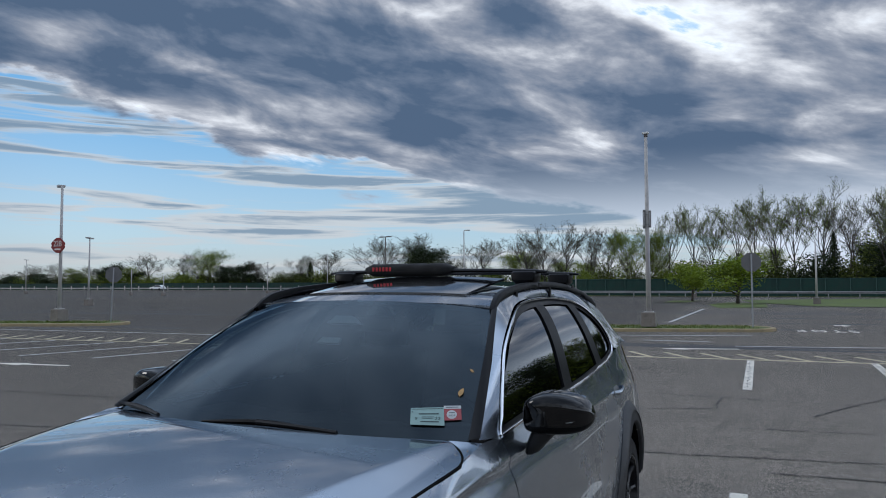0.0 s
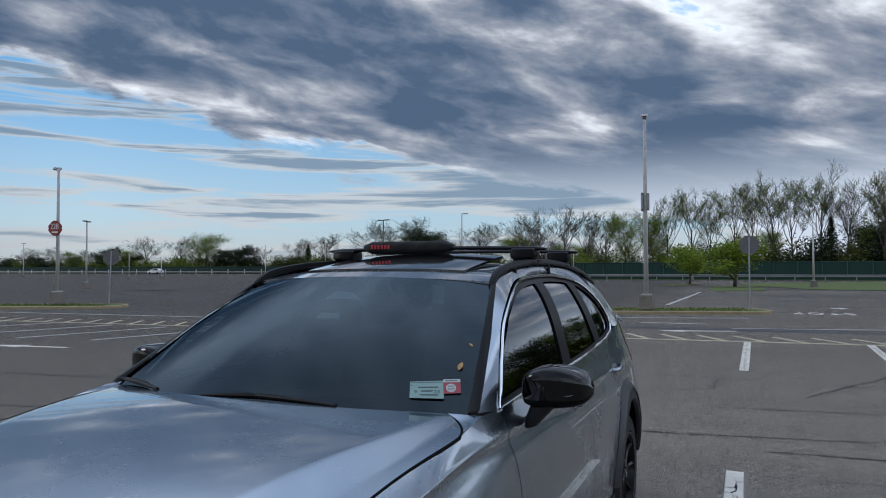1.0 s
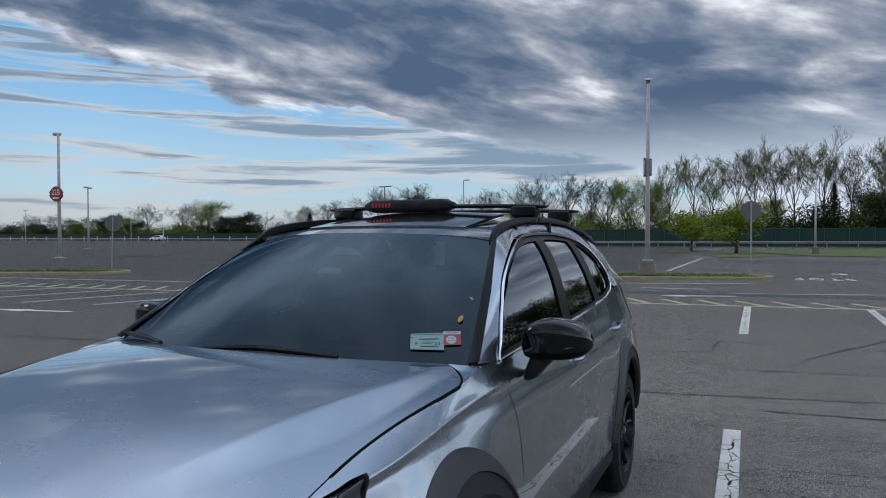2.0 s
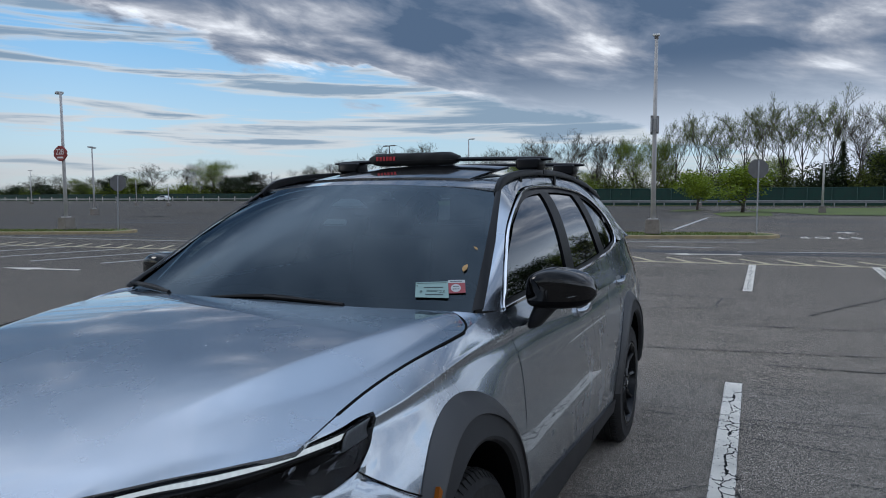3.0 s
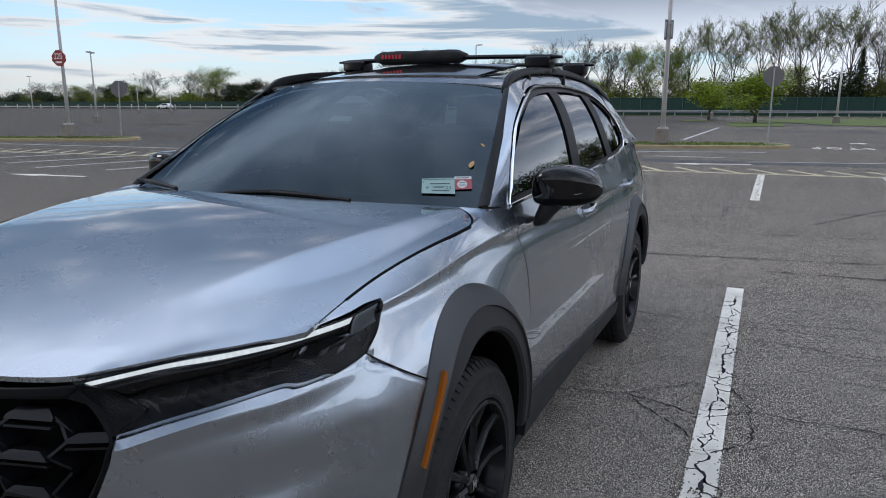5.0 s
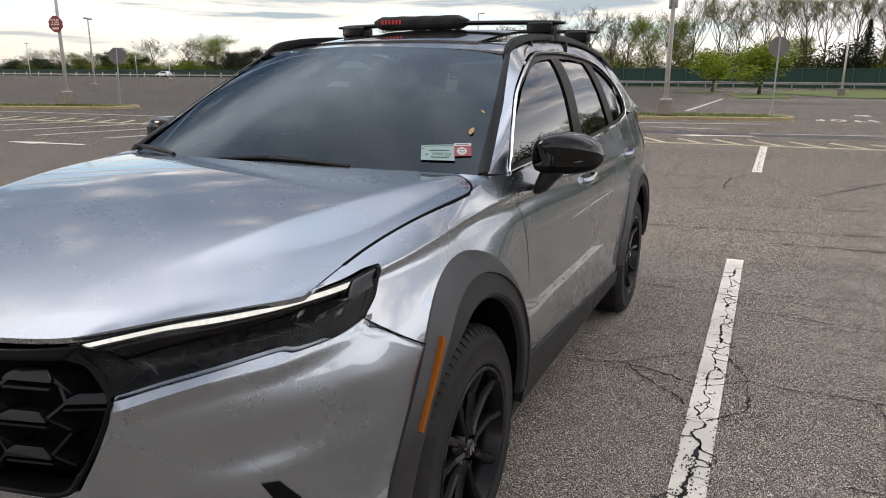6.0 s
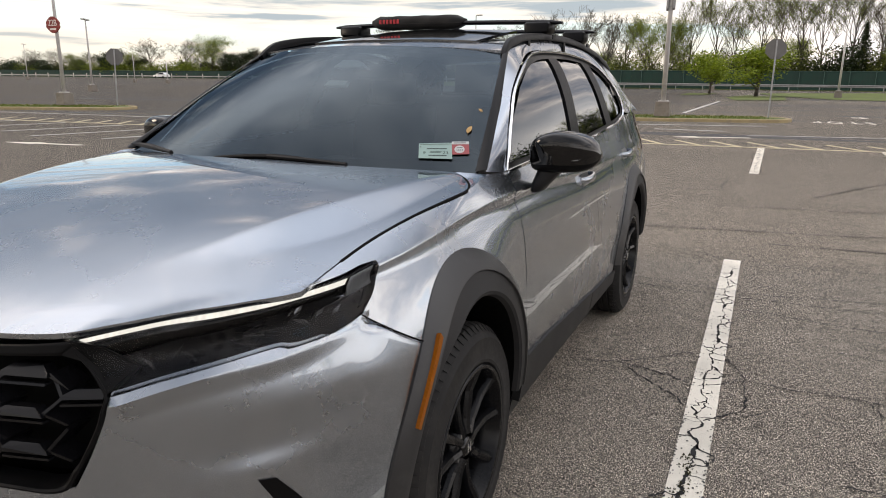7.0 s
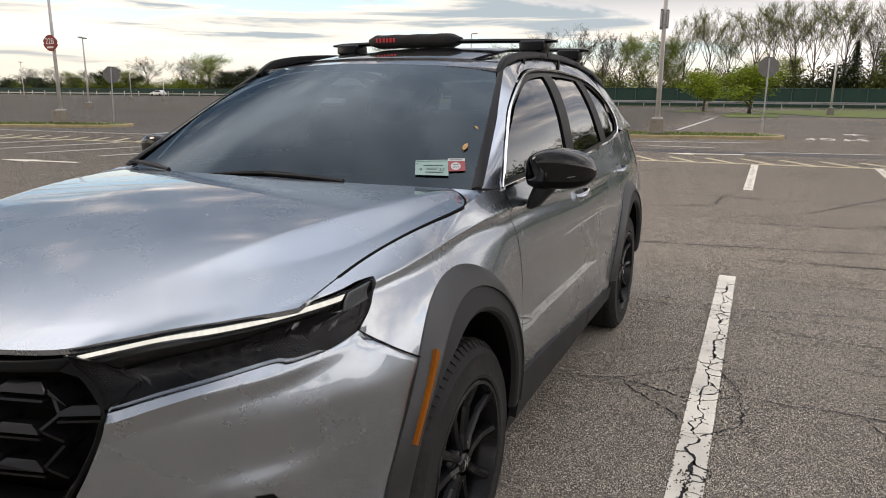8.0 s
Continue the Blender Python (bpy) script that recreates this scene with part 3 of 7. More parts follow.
def stop_sign_back(x, y, z, height, r, turn, lean=0):
    """A stop sign seen from behind: grey octagonal plate on a thin steel post."""
    s = empty("road_sign", pose(x, y, z, 0, lean, turn), "grey back of an octagonal road sign on a thin steel post", "sign", "road signs")
    bm = bmesh.new()
    box(bm, (0, 0, (height + r * 0.8) / 2), (0.05, 0.03, height + r * 0.8), 0.008)
    part("post", bm, GALV, s)
    bm = bmesh.new()
    prism(bm, octagon(r), -0.004, 0.004)
    bmesh.ops.rotate(bm, cent=(0, 0, 0), matrix=Matrix.Rotation(radians(90), 3, "X"), verts=bm.verts)
    bmesh.ops.translate(bm, vec=(0, 0.022, height), verts=bm.verts)
    plate = part("plate", bm, SIGN_BACK, s, "grey octagonal sheet-metal plate")
    for dz in (-0.4, 0.4):
        bm = bmesh.new()
        tube(bm, [(0, -0.022, height + dz * r), (0, 0.012, height + dz * r)], 0.014, 6)
        part("bolt", bm, GALV, plate)


def text_mesh(body, size, depth, material, name):
    cu = bpy.data.curves.new(name, "FONT")
    cu.body, cu.size, cu.align_x, cu.align_y, cu.extrude = body, size, "CENTER", "CENTER", depth
    tmp = new("lettering_source", cu)
    me = bpy.data.meshes.new_from_object(tmp.evaluated_get(bpy.context.evaluated_depsgraph_get()))
    bpy.data.objects.remove(tmp)
    me.materials.clear()
    me.materials.append(material)
    me.name = name
    return me


def build_poles():
    # the tall pole on the island with loudspeaker cabinets halfway up
    p = light_pole(-1.56, 24.65, 0.14, 6.75, (), label="tall white light pole with grey cabinets halfway up", r=0.095)
    bm = bmesh.new()
    box(bm, (0, 0, 6.80), (0.13, 0.13, 0.10), 0.02)
    part("pole_cap", bm, POLE_DARK, p)
    bm = bmesh.new()
    box(bm, (0.0, -0.03, 6.89), (0.24, 0.14, 0.07), 0.02)
    part("camera_head", bm, LAMP_GLASS, p, "small white camera head")
    for sx in (-1, 1):
        bm = bmesh.new()
        box(bm, (sx * 0.10, -0.02, 3.80), (0.075, 0.17, 0.66 if sx < 0 else 0.6), 0.015)
        c = part("cabinet", bm, SIGN_BACK, p, "narrow grey metal cabinet")
        bm = bmesh.new()
        box(bm, (sx * 0.10, -0.112, 3.80), (0.05, 0.01, 0.5), 0.003)
        part("cover", bm, GALV, c)
    for z in (3.62, 3.98):
        bm = bmesh.new()
        box(bm, (0, 0, z), (0.24, 0.2, 0.025), 0.004)
        part("bracket", bm, GALV, p)
    # the pole with the red section sign
    p = light_pole(-25.1, 19.75, 0.14, 5.75, ((150, 0.34),), label="white light pole with a red section sign")
    bm = bmesh.new()
    outline = []
    for k in range(48):                      # round sign with a notch on either side
        a = 2 * math.pi * k / 48
        r = 0.31 * (1 + 0.05 * math.cos(4 * a)) - 0.05 * math.exp(-((math.sin(a)) / 0.13) ** 2)
        outline.append((r * math.cos(a) * 1.06, r * math.sin(a)))
    prism(bm, outline, -0.03, 0.03)
    face = Matrix.Translation((0, -0.15, 3.2)) @ Matrix.Rotation(radians(90), 4, "X")
    sign = part("section_sign", bm, SIGN_RED, p, "red notched round sign with white lettering")
    sign.matrix_local = Matrix.Rotation(radians(10), 4, "Z") @ face
    t = new("lettering", text_mesh("22B", 0.30, 0.004, SIGN_TEXT, "lettering"))
    t.parent = sign
    t.matrix_local = Matrix.Translation((0, 0.06, 0.036)) @ Matrix.Diagonal((0.9, 1.15, 1, 1))
    bm = bmesh.new()
    box(bm, (0, -0.17, 0.034), (0.3, 0.07, 0.006), 0.001)
    part("name_bar", bm, SIGN_TEXT, sign, "small pale bar of unreadable writing")
    light_pole(-46.9, 39.1, 0, 5.4, ((125, 0.5), (-55, 0.5)), POLE_WHITE, "white light pole with two dark lamp heads")
    light_pole(-124.4, 89, 0, 6.4, ((125, 0.6), (-55, 0.6)), POLE_WHITE, "distant light pole with two lamp heads")
    light_pole(-76.4, 76, 0, 2.95, (), POLE_WHITE, "short white bollard pole on a concrete base")
    light_pole(-80.2, 105, 0, 5.7, ((125, 0.6),), POLE_WHITE, "distant light pole with one lamp head")
    light_pole(-26.3, 69, 0, 7.4, ((-20, 0.6),), POLE_WHITE, "light pole with one lamp head on an arm")
    light_pole(-31.1, 60, 0, 6.3, ((160, 0.6), (-20, 0.6)), POLE_DARK, "dark light pole with two lamp heads")
    light_pole(-70.3, 110, 0, 7.0, ((160, 0.3),), POLE_WHITE, "distant light pole with one lamp head")
    light_pole(6.6, 59.5, 0.03, 4.8, (), POLE_WHITE, "thin white pole on a concrete base by the verge")
    light_pole(-3.5, 80, 0, 3.0, (), POLE_WHITE, "thin white pole by the guard rail", 0.4, 0.06)
    light_pole(-17.5, 84, 0, 3.2, (), POLE_WHITE, "thin white pole by the guard rail", 0.4, 0.06)
    light_pole(-85, 78, 0, 4.0, (), POLE_WHITE, "thin pole before the far fence", 0.4, 0.06)
    stop_sign_back(1.80, 25.6, 0.14, 2.25, 0.35, 12, 0)
    stop_sign_back(-22.6, 20.2, 0.14, 1.95, 0.35, 30, 2)


def build_fences():
    """Screened fence with posts and guard rail along the near wood, and the far edge of the lot."""
    def run(a, b, height, name, label, step=2.5):
        a, b = Vector(a), Vector(b)
        L = (b - a).length
        f = empty(name, None, label, "fence", "boundary fences")
        d = (b - a).normalized()
        turn = Matrix.Rotation(math.atan2(d.y, d.x), 4, "Z")
        n = int(L / step)
        post, panel = bmesh.new(), bmesh.new()
        tube(post, [(0, 0, 0), (0, 0, height + 0.04)], 0.035, 6)
        rows = []
        for k in range(9):                   # the screen sags and ripples a little
            yy = 0.05 + 0.02 * math.sin(k * 1.9)
            rows.append([panel.verts.new((step * k / 8, yy + 0.006 * (i % 2), 0.08 + (height - 0.1) * i / 3)) for i in range(4)])
        for r0, r1 in zip(rows, rows[1:]):
            for i in range(3):
                panel.faces.new((r0[i], r1[i], r1[i + 1], r0[i + 1]))
        pm, sm = mesh_of("post", post, FENCE_POST), mesh_of("panel", panel, FENCE_GREEN)
        for k in range(n):
            at = a + d * step * k
            for me, nm in ((pm, "post"), (sm, "panel")):
                o = new(nm, me)
                o.parent, o.matrix_local = f, Matrix.Translation((at.x, at.y, 0)) @ turn
        bm = bmesh.new()
        tube(bm, [(a.x, a.y, height), (b.x, b.y, height)], 0.025, 5)
        part("top_rail", bm, FENCE_POST, f)

    run((-20, 90), (75, 88.5), 2.15, "screen_fence", "dark green screened fence under the trees")
    run((-235, 152), (-20, 152), 2.0, "screen_fence", "far dark green screened fence", 4.0)
    run((-20, 152), (-20, 90), 2.0, "screen_fence", "dark green screened fence at the corner", 4.0)

    def guard(a, b, label, step, post_h, post_w, mat_post):
        a, b = Vector(a), Vector(b)
        g = empty("guard_rail", None, label, "guard rail", "guard rails")
        d = (b - a).normalized()
        turn = Matrix.Rotation(math.atan2(d.y, d.x), 4, "Z")
        bm = bmesh.new()
        prof = [(0.0, 0.42), (-0.05, 0.47), (0.0, 0.55), (-0.05, 0.63), (0.0, 0.70), (0.02, 0.70), (0.02, 0.42)]
        ends = [[bm.verts.new((p.x - d.y * o, p.y + d.x * o, z)) for o, z in prof] for p in (a, b)]
        for k in range(len(prof)):
            j = (k + 1) % len(prof)
            bm.faces.new((ends[0][k], ends[1][k], ends[1][j], ends[0][j]))
        part("beam", bm, RAIL, g, "ribbed steel beam")
        post = bmesh.new()
        box(post, (0, 0.06, post_h / 2), (post_w, 0.12, post_h), 0.01)
        pm = mesh_of("post", post, mat_post)
        for k in range(int((b - a).length / step)):
            at = a + d * step * k
            o = new("post", pm)
            o.parent, o.matrix_local = g, Matrix.Translation((at.x, at.y, 0)) @ turn

    guard((-20, 87.0), (75, 85.5), "grey steel guard rail before the fence", 3.0, 0.7, 0.1, GALV)
    guard((-235, 147), (-20, 147), "far steel guard rail with white posts", 5.5, 1.25, 0.22, POLE_WHITE)


# ---------------------------------------------------------------- trees
def grow(rng, height, limbs, spread, levels, lean=0.06, low=0.3):
    """Branch polylines [(points, radii)] and twig ends for a deciduous tree."""
    out, tips = [], []

    def branch(start, direction, length, radius, level):
        n = 5 if level < 2 else 3
        pts, d = [start.copy()], direction.normalized()
        for i in range(n):
            d = (d + Vector((rng.uniform(-1, 1), rng.uniform(-1, 1), rng.uniform(-0.35, 0.75))) * (0.06 if level == 0 else 0.20)).normalized()
            pts.append(pts[-1] + d * length / n)
        radii = [radius * (1 - 0.75 * i / n) for i in range(n + 1)]
        out.append((pts, radii, level))
        if level >= levels:
            tips.extend(pts[1:])
            return
        kids = limbs if level == 0 else rng.randint(3, 5)
        for k in range(kids):
            f = low + (1 - low) * (k + rng.random()) / kids if level == 0 else 0.25 + 0.75 * (k + rng.random()) / kids
            i = min(n - 1, int(f * n))
            p = pts[i].lerp(pts[i + 1], f * n - i)
            ang = rng.uniform(0, 2 * math.pi)
            side = Vector((math.cos(ang), math.sin(ang), 0))
            dd = (d * (1 - spread) + side * spread * 1.3 + Vector((0, 0, 0.42 if level == 0 else 0.16))).normalized()
            branch(p, dd, length * rng.uniform(0.48, 0.68) * (1.25 - 0.5 * f if level == 0 else 1), radius * (1 - 0.7 * f) * 0.62 + 0.004, level + 1)

    branch(Vector((0, 0, -0.1)), Vector((rng.uniform(-lean, lean), rng.uniform(-lean, lean), 1)), height * 0.66, height * 0.015 + 0.03, 0)
    return out, tips


def leaf_cloud(bm, rng, centres, count, size, scatter):
    for _ in range(count):
        c = rng.choice(centres) + Vector((rng.gauss(0, 1), rng.gauss(0, 1), rng.gauss(0, 0.8))) * scatter
        s = size * rng.uniform(0.5, 1.3)
        u = Vector((rng.gauss(0, 1), rng.gauss(0, 1), rng.gauss(0, 1))).normalized()
        v = u.cross(Vector((rng.gauss(0, 1), rng.gauss(0, 1), rng.gauss(0, 1)))).normalized()
        bm.faces.new([bm.verts.new(p) for p in (c - u * s, c + v * s * 0.45, c + u * s, c - v * s * 0.45)])


def tree(seed, height, limbs=8, spread=0.5, levels=3, leaves=2600, leaf=0.11, scatter=0.28, material=None, label="", low=0.3, lean=0.06):
    rng = random.Random(seed)
    t = empty("tree", None, label, "tree", "trees round the parking lot")
    out, tips = grow(rng, height, limbs, spread, levels, lean, low)
    bm = bmesh.new()
    for pts, radii, level in out:
        tube(bm, pts, [max(r, 0.018) for r in radii], 7 if level == 0 else (5 if level == 1 else 3), cap=level == 0)
    part("trunk", bm, BARK, t, smooth=True)
    bm = bmesh.new()
    leaf_cloud(bm, rng, tips, leaves, leaf, scatter)
    part("crown", bm, material or LEAF_SPRING, t)
    return t


def conifer(seed, height, label):
    rng = random.Random(seed)
    t = empty("tree", None, label, "tree", "trees round the parking lot")
    bm = bmesh.new()
    tube(bm, [(0, 0, -0.1), (0.05, 0, height * 0.5), (0, 0, height)], [height * 0.022, height * 0.014, 0.02], 7)
    for _ in range(70):
        f = rng.uniform(0.06, 0.97)
        a, r = rng.uniform(0, 6.28), (1 - f) * height * 0.30 * rng.uniform(0.6, 1.1) + 0.1
        tube(bm, [(0, 0, f * height), (math.cos(a) * r, math.sin(a) * r, f * height - r * 0.15)], [0.03, 0.01], 3, False)
    part("trunk", bm, BARK, t)
    bm = bmesh.new()
    for _ in range(5200):
        f = rng.random() ** 1.3 * 0.96 + 0.04
        a = rng.uniform(0, 6.28)
        r = ((1 - f) * height * 0.30 + 0.08) * rng.random() ** 0.45 * (0.8 + 0.35 * math.sin(a * 3 + f * 40))
        leaf_cloud(bm, rng, [Vector((math.cos(a) * r, math.sin(a) * r, f * height - r * 0.2))], 1, 0.16, 0.05)
    part("crown", bm, LEAF_DARK, t)
    return t


def bush(seed, width, height, material, label):
    rng = random.Random(seed)
    t = empty("bush", None, label, "bush", "undergrowth behind the fence")
    bm = bmesh.new()
    centres = []
    for _ in range(9):
        a, r = rng.uniform(0, 6.28), rng.uniform(0, width * 0.4)
        top = Vector((math.cos(a) * r, math.sin(a) * r * 0.6, height * rng.uniform(0.5, 0.95)))
        mid = Vector((top.x * 0.5, top.y * 0.5, top.z * 0.5))
        tube(bm, [(top.x * 0.2, top.y * 0.2, 0), mid, top], [0.05, 0.03, 0.012], 4, False)
        centres += [mid, top, top.lerp(mid, 0.5), Vector((top.x, top.y, top.z * 0.5))]
    part("stems", bm, BARK, t)
    bm = bmesh.new()
    leaf_cloud(bm, rng, centres, 2600, 0.14, width * 0.13)
    part("foliage", bm, material, t)
    return t


def build_trees():
    rng = random.Random(11)
    kinds = {}
    spring = "tall spring tree with thin young leaves behind the fence"
    kinds["thin"] = [tree(s, 12.5, 8, 0.42, 4, 5200, 0.075, 0.24, LEAF_SPRING, spring, 0.40) for s in (1, 2, 3)]
    kinds["bare"] = [tree(s, 12.5, 9, 0.44, 4, 3400, 0.06, 0.18, LEAF_BUD, "nearly bare spring tree with fine twigs", 0.32) for s in (4, 5)]
    kinds["full"] = [tree(s, 11.0, 12, 0.5, 3, 11000, 0.10, 0.45, LEAF_SPRING, "leafy green tree behind the fence", 0.14) for s in (6, 7)]
    kinds["dark"] = [conifer(8, 10.0, "dark green conifer behind the fence")]
    kinds["round"] = [tree(s, 9.5, 14, 0.58, 3, 12000, 0.14, 0.55, LEAF_DARK, "dense dark green tree at the edge of the lot", 0.06) for s in (9, 10)]
    kinds["bush"] = [bush(s, 5.0, 3.6, m, "dense green bush behind the fence") for s, m in ((21, LEAF_OLIVE), (22, LEAF_SPRING), (23, LEAF_DARK))]
    used = set()

    def plant(kind, x, y, height, wide=1.0, z=0.0):
        src = kinds[kind][rng.randrange(len(kinds[kind]))]
        own = {"thin": 12.5, "bare": 12.5, "full": 11.0, "dark": 10.0, "round": 9.5, "bush": 3.6}[kind]
        s = height / own
        m = Matrix.Translation((x, y, z)) @ Matrix.Rotation(rng.uniform(0, 6.28), 4, "Z") @ Matrix.Diagonal((s * wide, s * wide, s, 1))
        if src.name not in used:
            used.add(src.name)
            src.matrix_world = m
        else:
            t = copy_thing(src, Matrix())
            t.matrix_basis = m

    # wood behind the near fence, rising to the right
    for kind, x, h, w in (("bare", -27, 8.6, 1.0), ("bare", -24.5, 9.2, 0.9), ("bare", -21.5, 9.6, 1.0), ("bare", -18.6, 9.3, 0.9), ("bare", -15.6, 8.9, 1.0), ("full", -13, 8.6, 0.8),
                          ("full", -10.2, 9.2, 0.75), ("thin", -7.6, 10.4, 0.8), ("thin", -4.6, 10.9, 0.85), ("thin", -2.2, 10.0, 0.8), ("thin", 0.8, 11.0, 0.8), ("thin", 2.8, 11.5, 0.8),
                          ("thin", 5.8, 11.9, 0.8), ("thin", 7.8, 11.7, 0.8), ("thin", 10.2, 12.2, 0.85), ("bare", 12.8, 11.5, 0.8), ("dark", 12.0, 7.7, 1.0), ("thin", 16.6, 11.5, 0.9),
                          ("full", 18.6, 10.3, 1.1), ("round", 21.5, 9.9, 1.1), ("thin", 24, 11.2, 0.9), ("full", 27, 10.8, 1.0), ("round", 31, 10.3, 1.1), ("full", 36, 11.2, 1.0), ("round", 41, 10.3, 1.1),
                          ("full", 47, 11.6, 1.1), ("round", 53, 10.8, 1.1), ("full", 60, 11.2, 1.1), ("round", 68, 11.2, 1.1)):
        plant(kind, x + rng.uniform(-0.4, 0.4), 96 + rng.uniform(-2.5, 3), h, w)
    for k in range(20):
        plant(("thin", "full", "bare")[k % 3], -30 + k * 5.2 + rng.uniform(-1, 1), 104 + rng.uniform(-3, 6), (6.0 + 0.15 * k) * rng.uniform(0.8, 1.05), 0.9)
    for k in range(44):
        plant("bush", -22 + k * 2.1, 92.5 + rng.uniform(0, 3), (3.3 + 0.05 * k) * rng.uniform(0.7, 1.2), 1.1)
    for k in range(12):
        plant("round", 16 + k * 2.6, 99 + rng.uniform(-2, 2), 6.5 * rng.uniform(0.8, 1.1), 1.1)
    # far wood behind the long fence
    far = ((-217, 8.0, "bare"), (-207, 8.2, "bare"), (-197, 7.0, "full"), (-190, 7.5, "bare"), (-180, 8.0, "round"), (-176, 7.2, "full"), (-165, 10.6, "bare"), (-152, 10.8, "bare"), (-142, 11.4, "full"),
           (-147, 8.4, "bare"), (-133, 7.0, "round"), (-127, 7.5, "round"), (-122, 8.0, "bare"), (-110, 9.4, "bare"), (-106, 7.6, "dark"), (-101, 10.4, "bare"), (-95, 6.0, "bare"), (-84, 13.0, "bare"), (-77, 14.0, "bare"),
           (-70, 11.0, "round"), (-73, 9.5, "full"), (-62, 7.6, "bare"), (-56, 12.2, "bare"), (-49, 9.6, "full"), (-43, 8.0, "bare"), (-38, 7.2, "bare"), (-33, 7.0, "full"))
    for x, h, k in far:
        plant(k, x, 157 + rng.uniform(-2, 3), h, 1.5)
    for k in range(62):
        plant("bush", -238 + k * 3.4, 155.5 + rng.uniform(0, 4), 4.2 * rng.uniform(0.6, 1.2), 1.5)
    for k in range(14):
        plant("round", -236 + k * 15 + rng.uniform(-5, 5), 162, 5.4 * rng.uniform(0.8, 1.15), 1.5)
    # two young trees in the verge
    kinds["young"] = []
    for x, y, h, w in ((-2.85, 66.0, 3.75, 1.45), (1.0, 58.8, 4.2, 1.75)):
        t = tree(31 + int(h), h, 10, 0.62, 2, 5200, 0.085, 0.24, LEAF_BRIGHT, "young bright green tree in the grass verge", 0.22, 0.03)
        t.matrix_world = Matrix.Translation((x, y, 0.02)) @ Matrix.Diagonal((w, w, 1, 1))
    # unseen trees that close the lot round the camera
    for k in range(26):
        a = radians(12 - k * 8.2)
        plant(("full", "round", "thin")[k % 3], 1.6 + math.cos(a) * 95, math.sin(a) * 95, 7.5 * rng.uniform(0.8, 1.1), 1.2)


build_ground()
build_markings()
build_cracks()
island("island_kerb", (-9.0, 22.9), (1.4, 26.0), 2.3, 3)
island("island_kerb", (-34.0, 15.7), (-23.2, 20.2), 2.3, 4)
build_verges()
build_poles()
build_fences()
build_trees()


# ================================================================ the car
def paint_material():
    m = bpy.data.materials.new("silver_metallic_paint")
    n = Nodes(tree_of(m))
    vec = n.add("ShaderNodeTexCoord").outputs["Object"]
    dust = n.noise(vec, 3.0, 6, 0.6)
    col = n.mix(n.ramp(n.noise(vec, 9.0, 3), 0.3, 0.7), rgb(0.300, 0.342, 0.396), rgb(0.313, 0.356, 0.412))
    col = n.mix(n.ramp(dust, 0.45, 0.75, 0, 0.12), col, rgb(0.40, 0.38, 0.35))
    b = n.add("ShaderNodeBsdfPrincipled", {"Base Color": col, "Metallic": 1.0, "Roughness": n.ramp(dust, 0.3, 0.7, 0.24, 0.29), "Coat Weight": 1.0,
                                          "Coat Roughness": 0.015, "Coat IOR": 1.9})
    out = n.add("ShaderNodeOutputMaterial")
    n.put(out.inputs[0], b.outputs[0])
    return m


def glass_material(name, tint, gloss=(1.0, 1.0, 1.0), gain=1.0):
    """A pane: Fresnel gloss over a tinted clear sheet."""
    m = bpy.data.materials.new(name)
    n = Nodes(tree_of(m))
    clear = n.add("ShaderNodeBsdfTransparent", {0: rgb(*tint)})
    shine = n.add("ShaderNodeBsdfGlossy", {"Color": rgb(*gloss), "Roughness": 0.012})
    fr = n.add("ShaderNodeFresnel", {"IOR": 1.55})
    mx = n.add("ShaderNodeMixShader", {0: n.math("MULTIPLY", fr.outputs[0], gain, clamp=True), 1: clear.outputs[0], 2: shine.outputs[0]})
    out = n.add("ShaderNodeOutputMaterial")
    n.put(out.inputs[0], mx.outputs[0])
    return m


def led_material(name, colour, strength):
    m = bpy.data.materials.new(name)
    n = Nodes(tree_of(m))
    vec = n.add("ShaderNodeTexCoord").outputs["Object"]
    cells = n.voronoi(n.scaled(vec, 1, 1, 0.4), 110.0)
    e = n.add("ShaderNodeEmission", {0: rgb(*colour), 1: n.ramp(cells, 0.1, 0.6, strength * 1.1, strength * 0.9)})
    out = n.add("ShaderNodeOutputMaterial")
    n.put(out.inputs[0], e.outputs[0])
    return m


PAINT = paint_material()
GLOSS_BLACK = surface("gloss_black_paint", (0.003, 0.003, 0.0034), 0.04, spread=0.1, coat=0.25, spec=0.3)
PLASTIC = surface("grained_black_plastic", (0.017, 0.017, 0.018), 0.5, spread=0.2, grain=400, blotch=3, bump=0.0004, dirt=(0.024, 0.023, 0.022), spec=0.2)
TRIM_BLACK = surface("satin_black_trim", (0.0045, 0.0045, 0.005), 0.33, spread=0.15, spec=0.10)
# near-black that stands in for shade in gaps, arches and behind the grille
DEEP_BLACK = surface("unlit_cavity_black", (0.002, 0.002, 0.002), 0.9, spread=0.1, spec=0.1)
FLARE_GREY = surface("satin_grey_plastic", (0.020, 0.020, 0.021), 0.45, spread=0.15, grain=400, blotch=3, bump=0.0003, dirt=(0.05, 0.048, 0.046))
CHROME = surface("bright_trim", (0.72, 0.73, 0.75), 0.10, 1.0, spread=0.03)
RUBBER = surface("tyre_rubber", (0.011, 0.0105, 0.0105), 0.72, spread=0.25, grain=60, blotch=5, dirt=(0.026, 0.024, 0.022), bump=0.0006, spec=0.3)
RIM = surface("black_alloy", (0.005, 0.0052, 0.006), 0.24, 0.0, spread=0.12, coat=0.06, spec=0.18)
BLADE = surface("dark_grille_plastic", (0.006, 0.006, 0.007), 0.2, spread=0.15, spec=0.3)
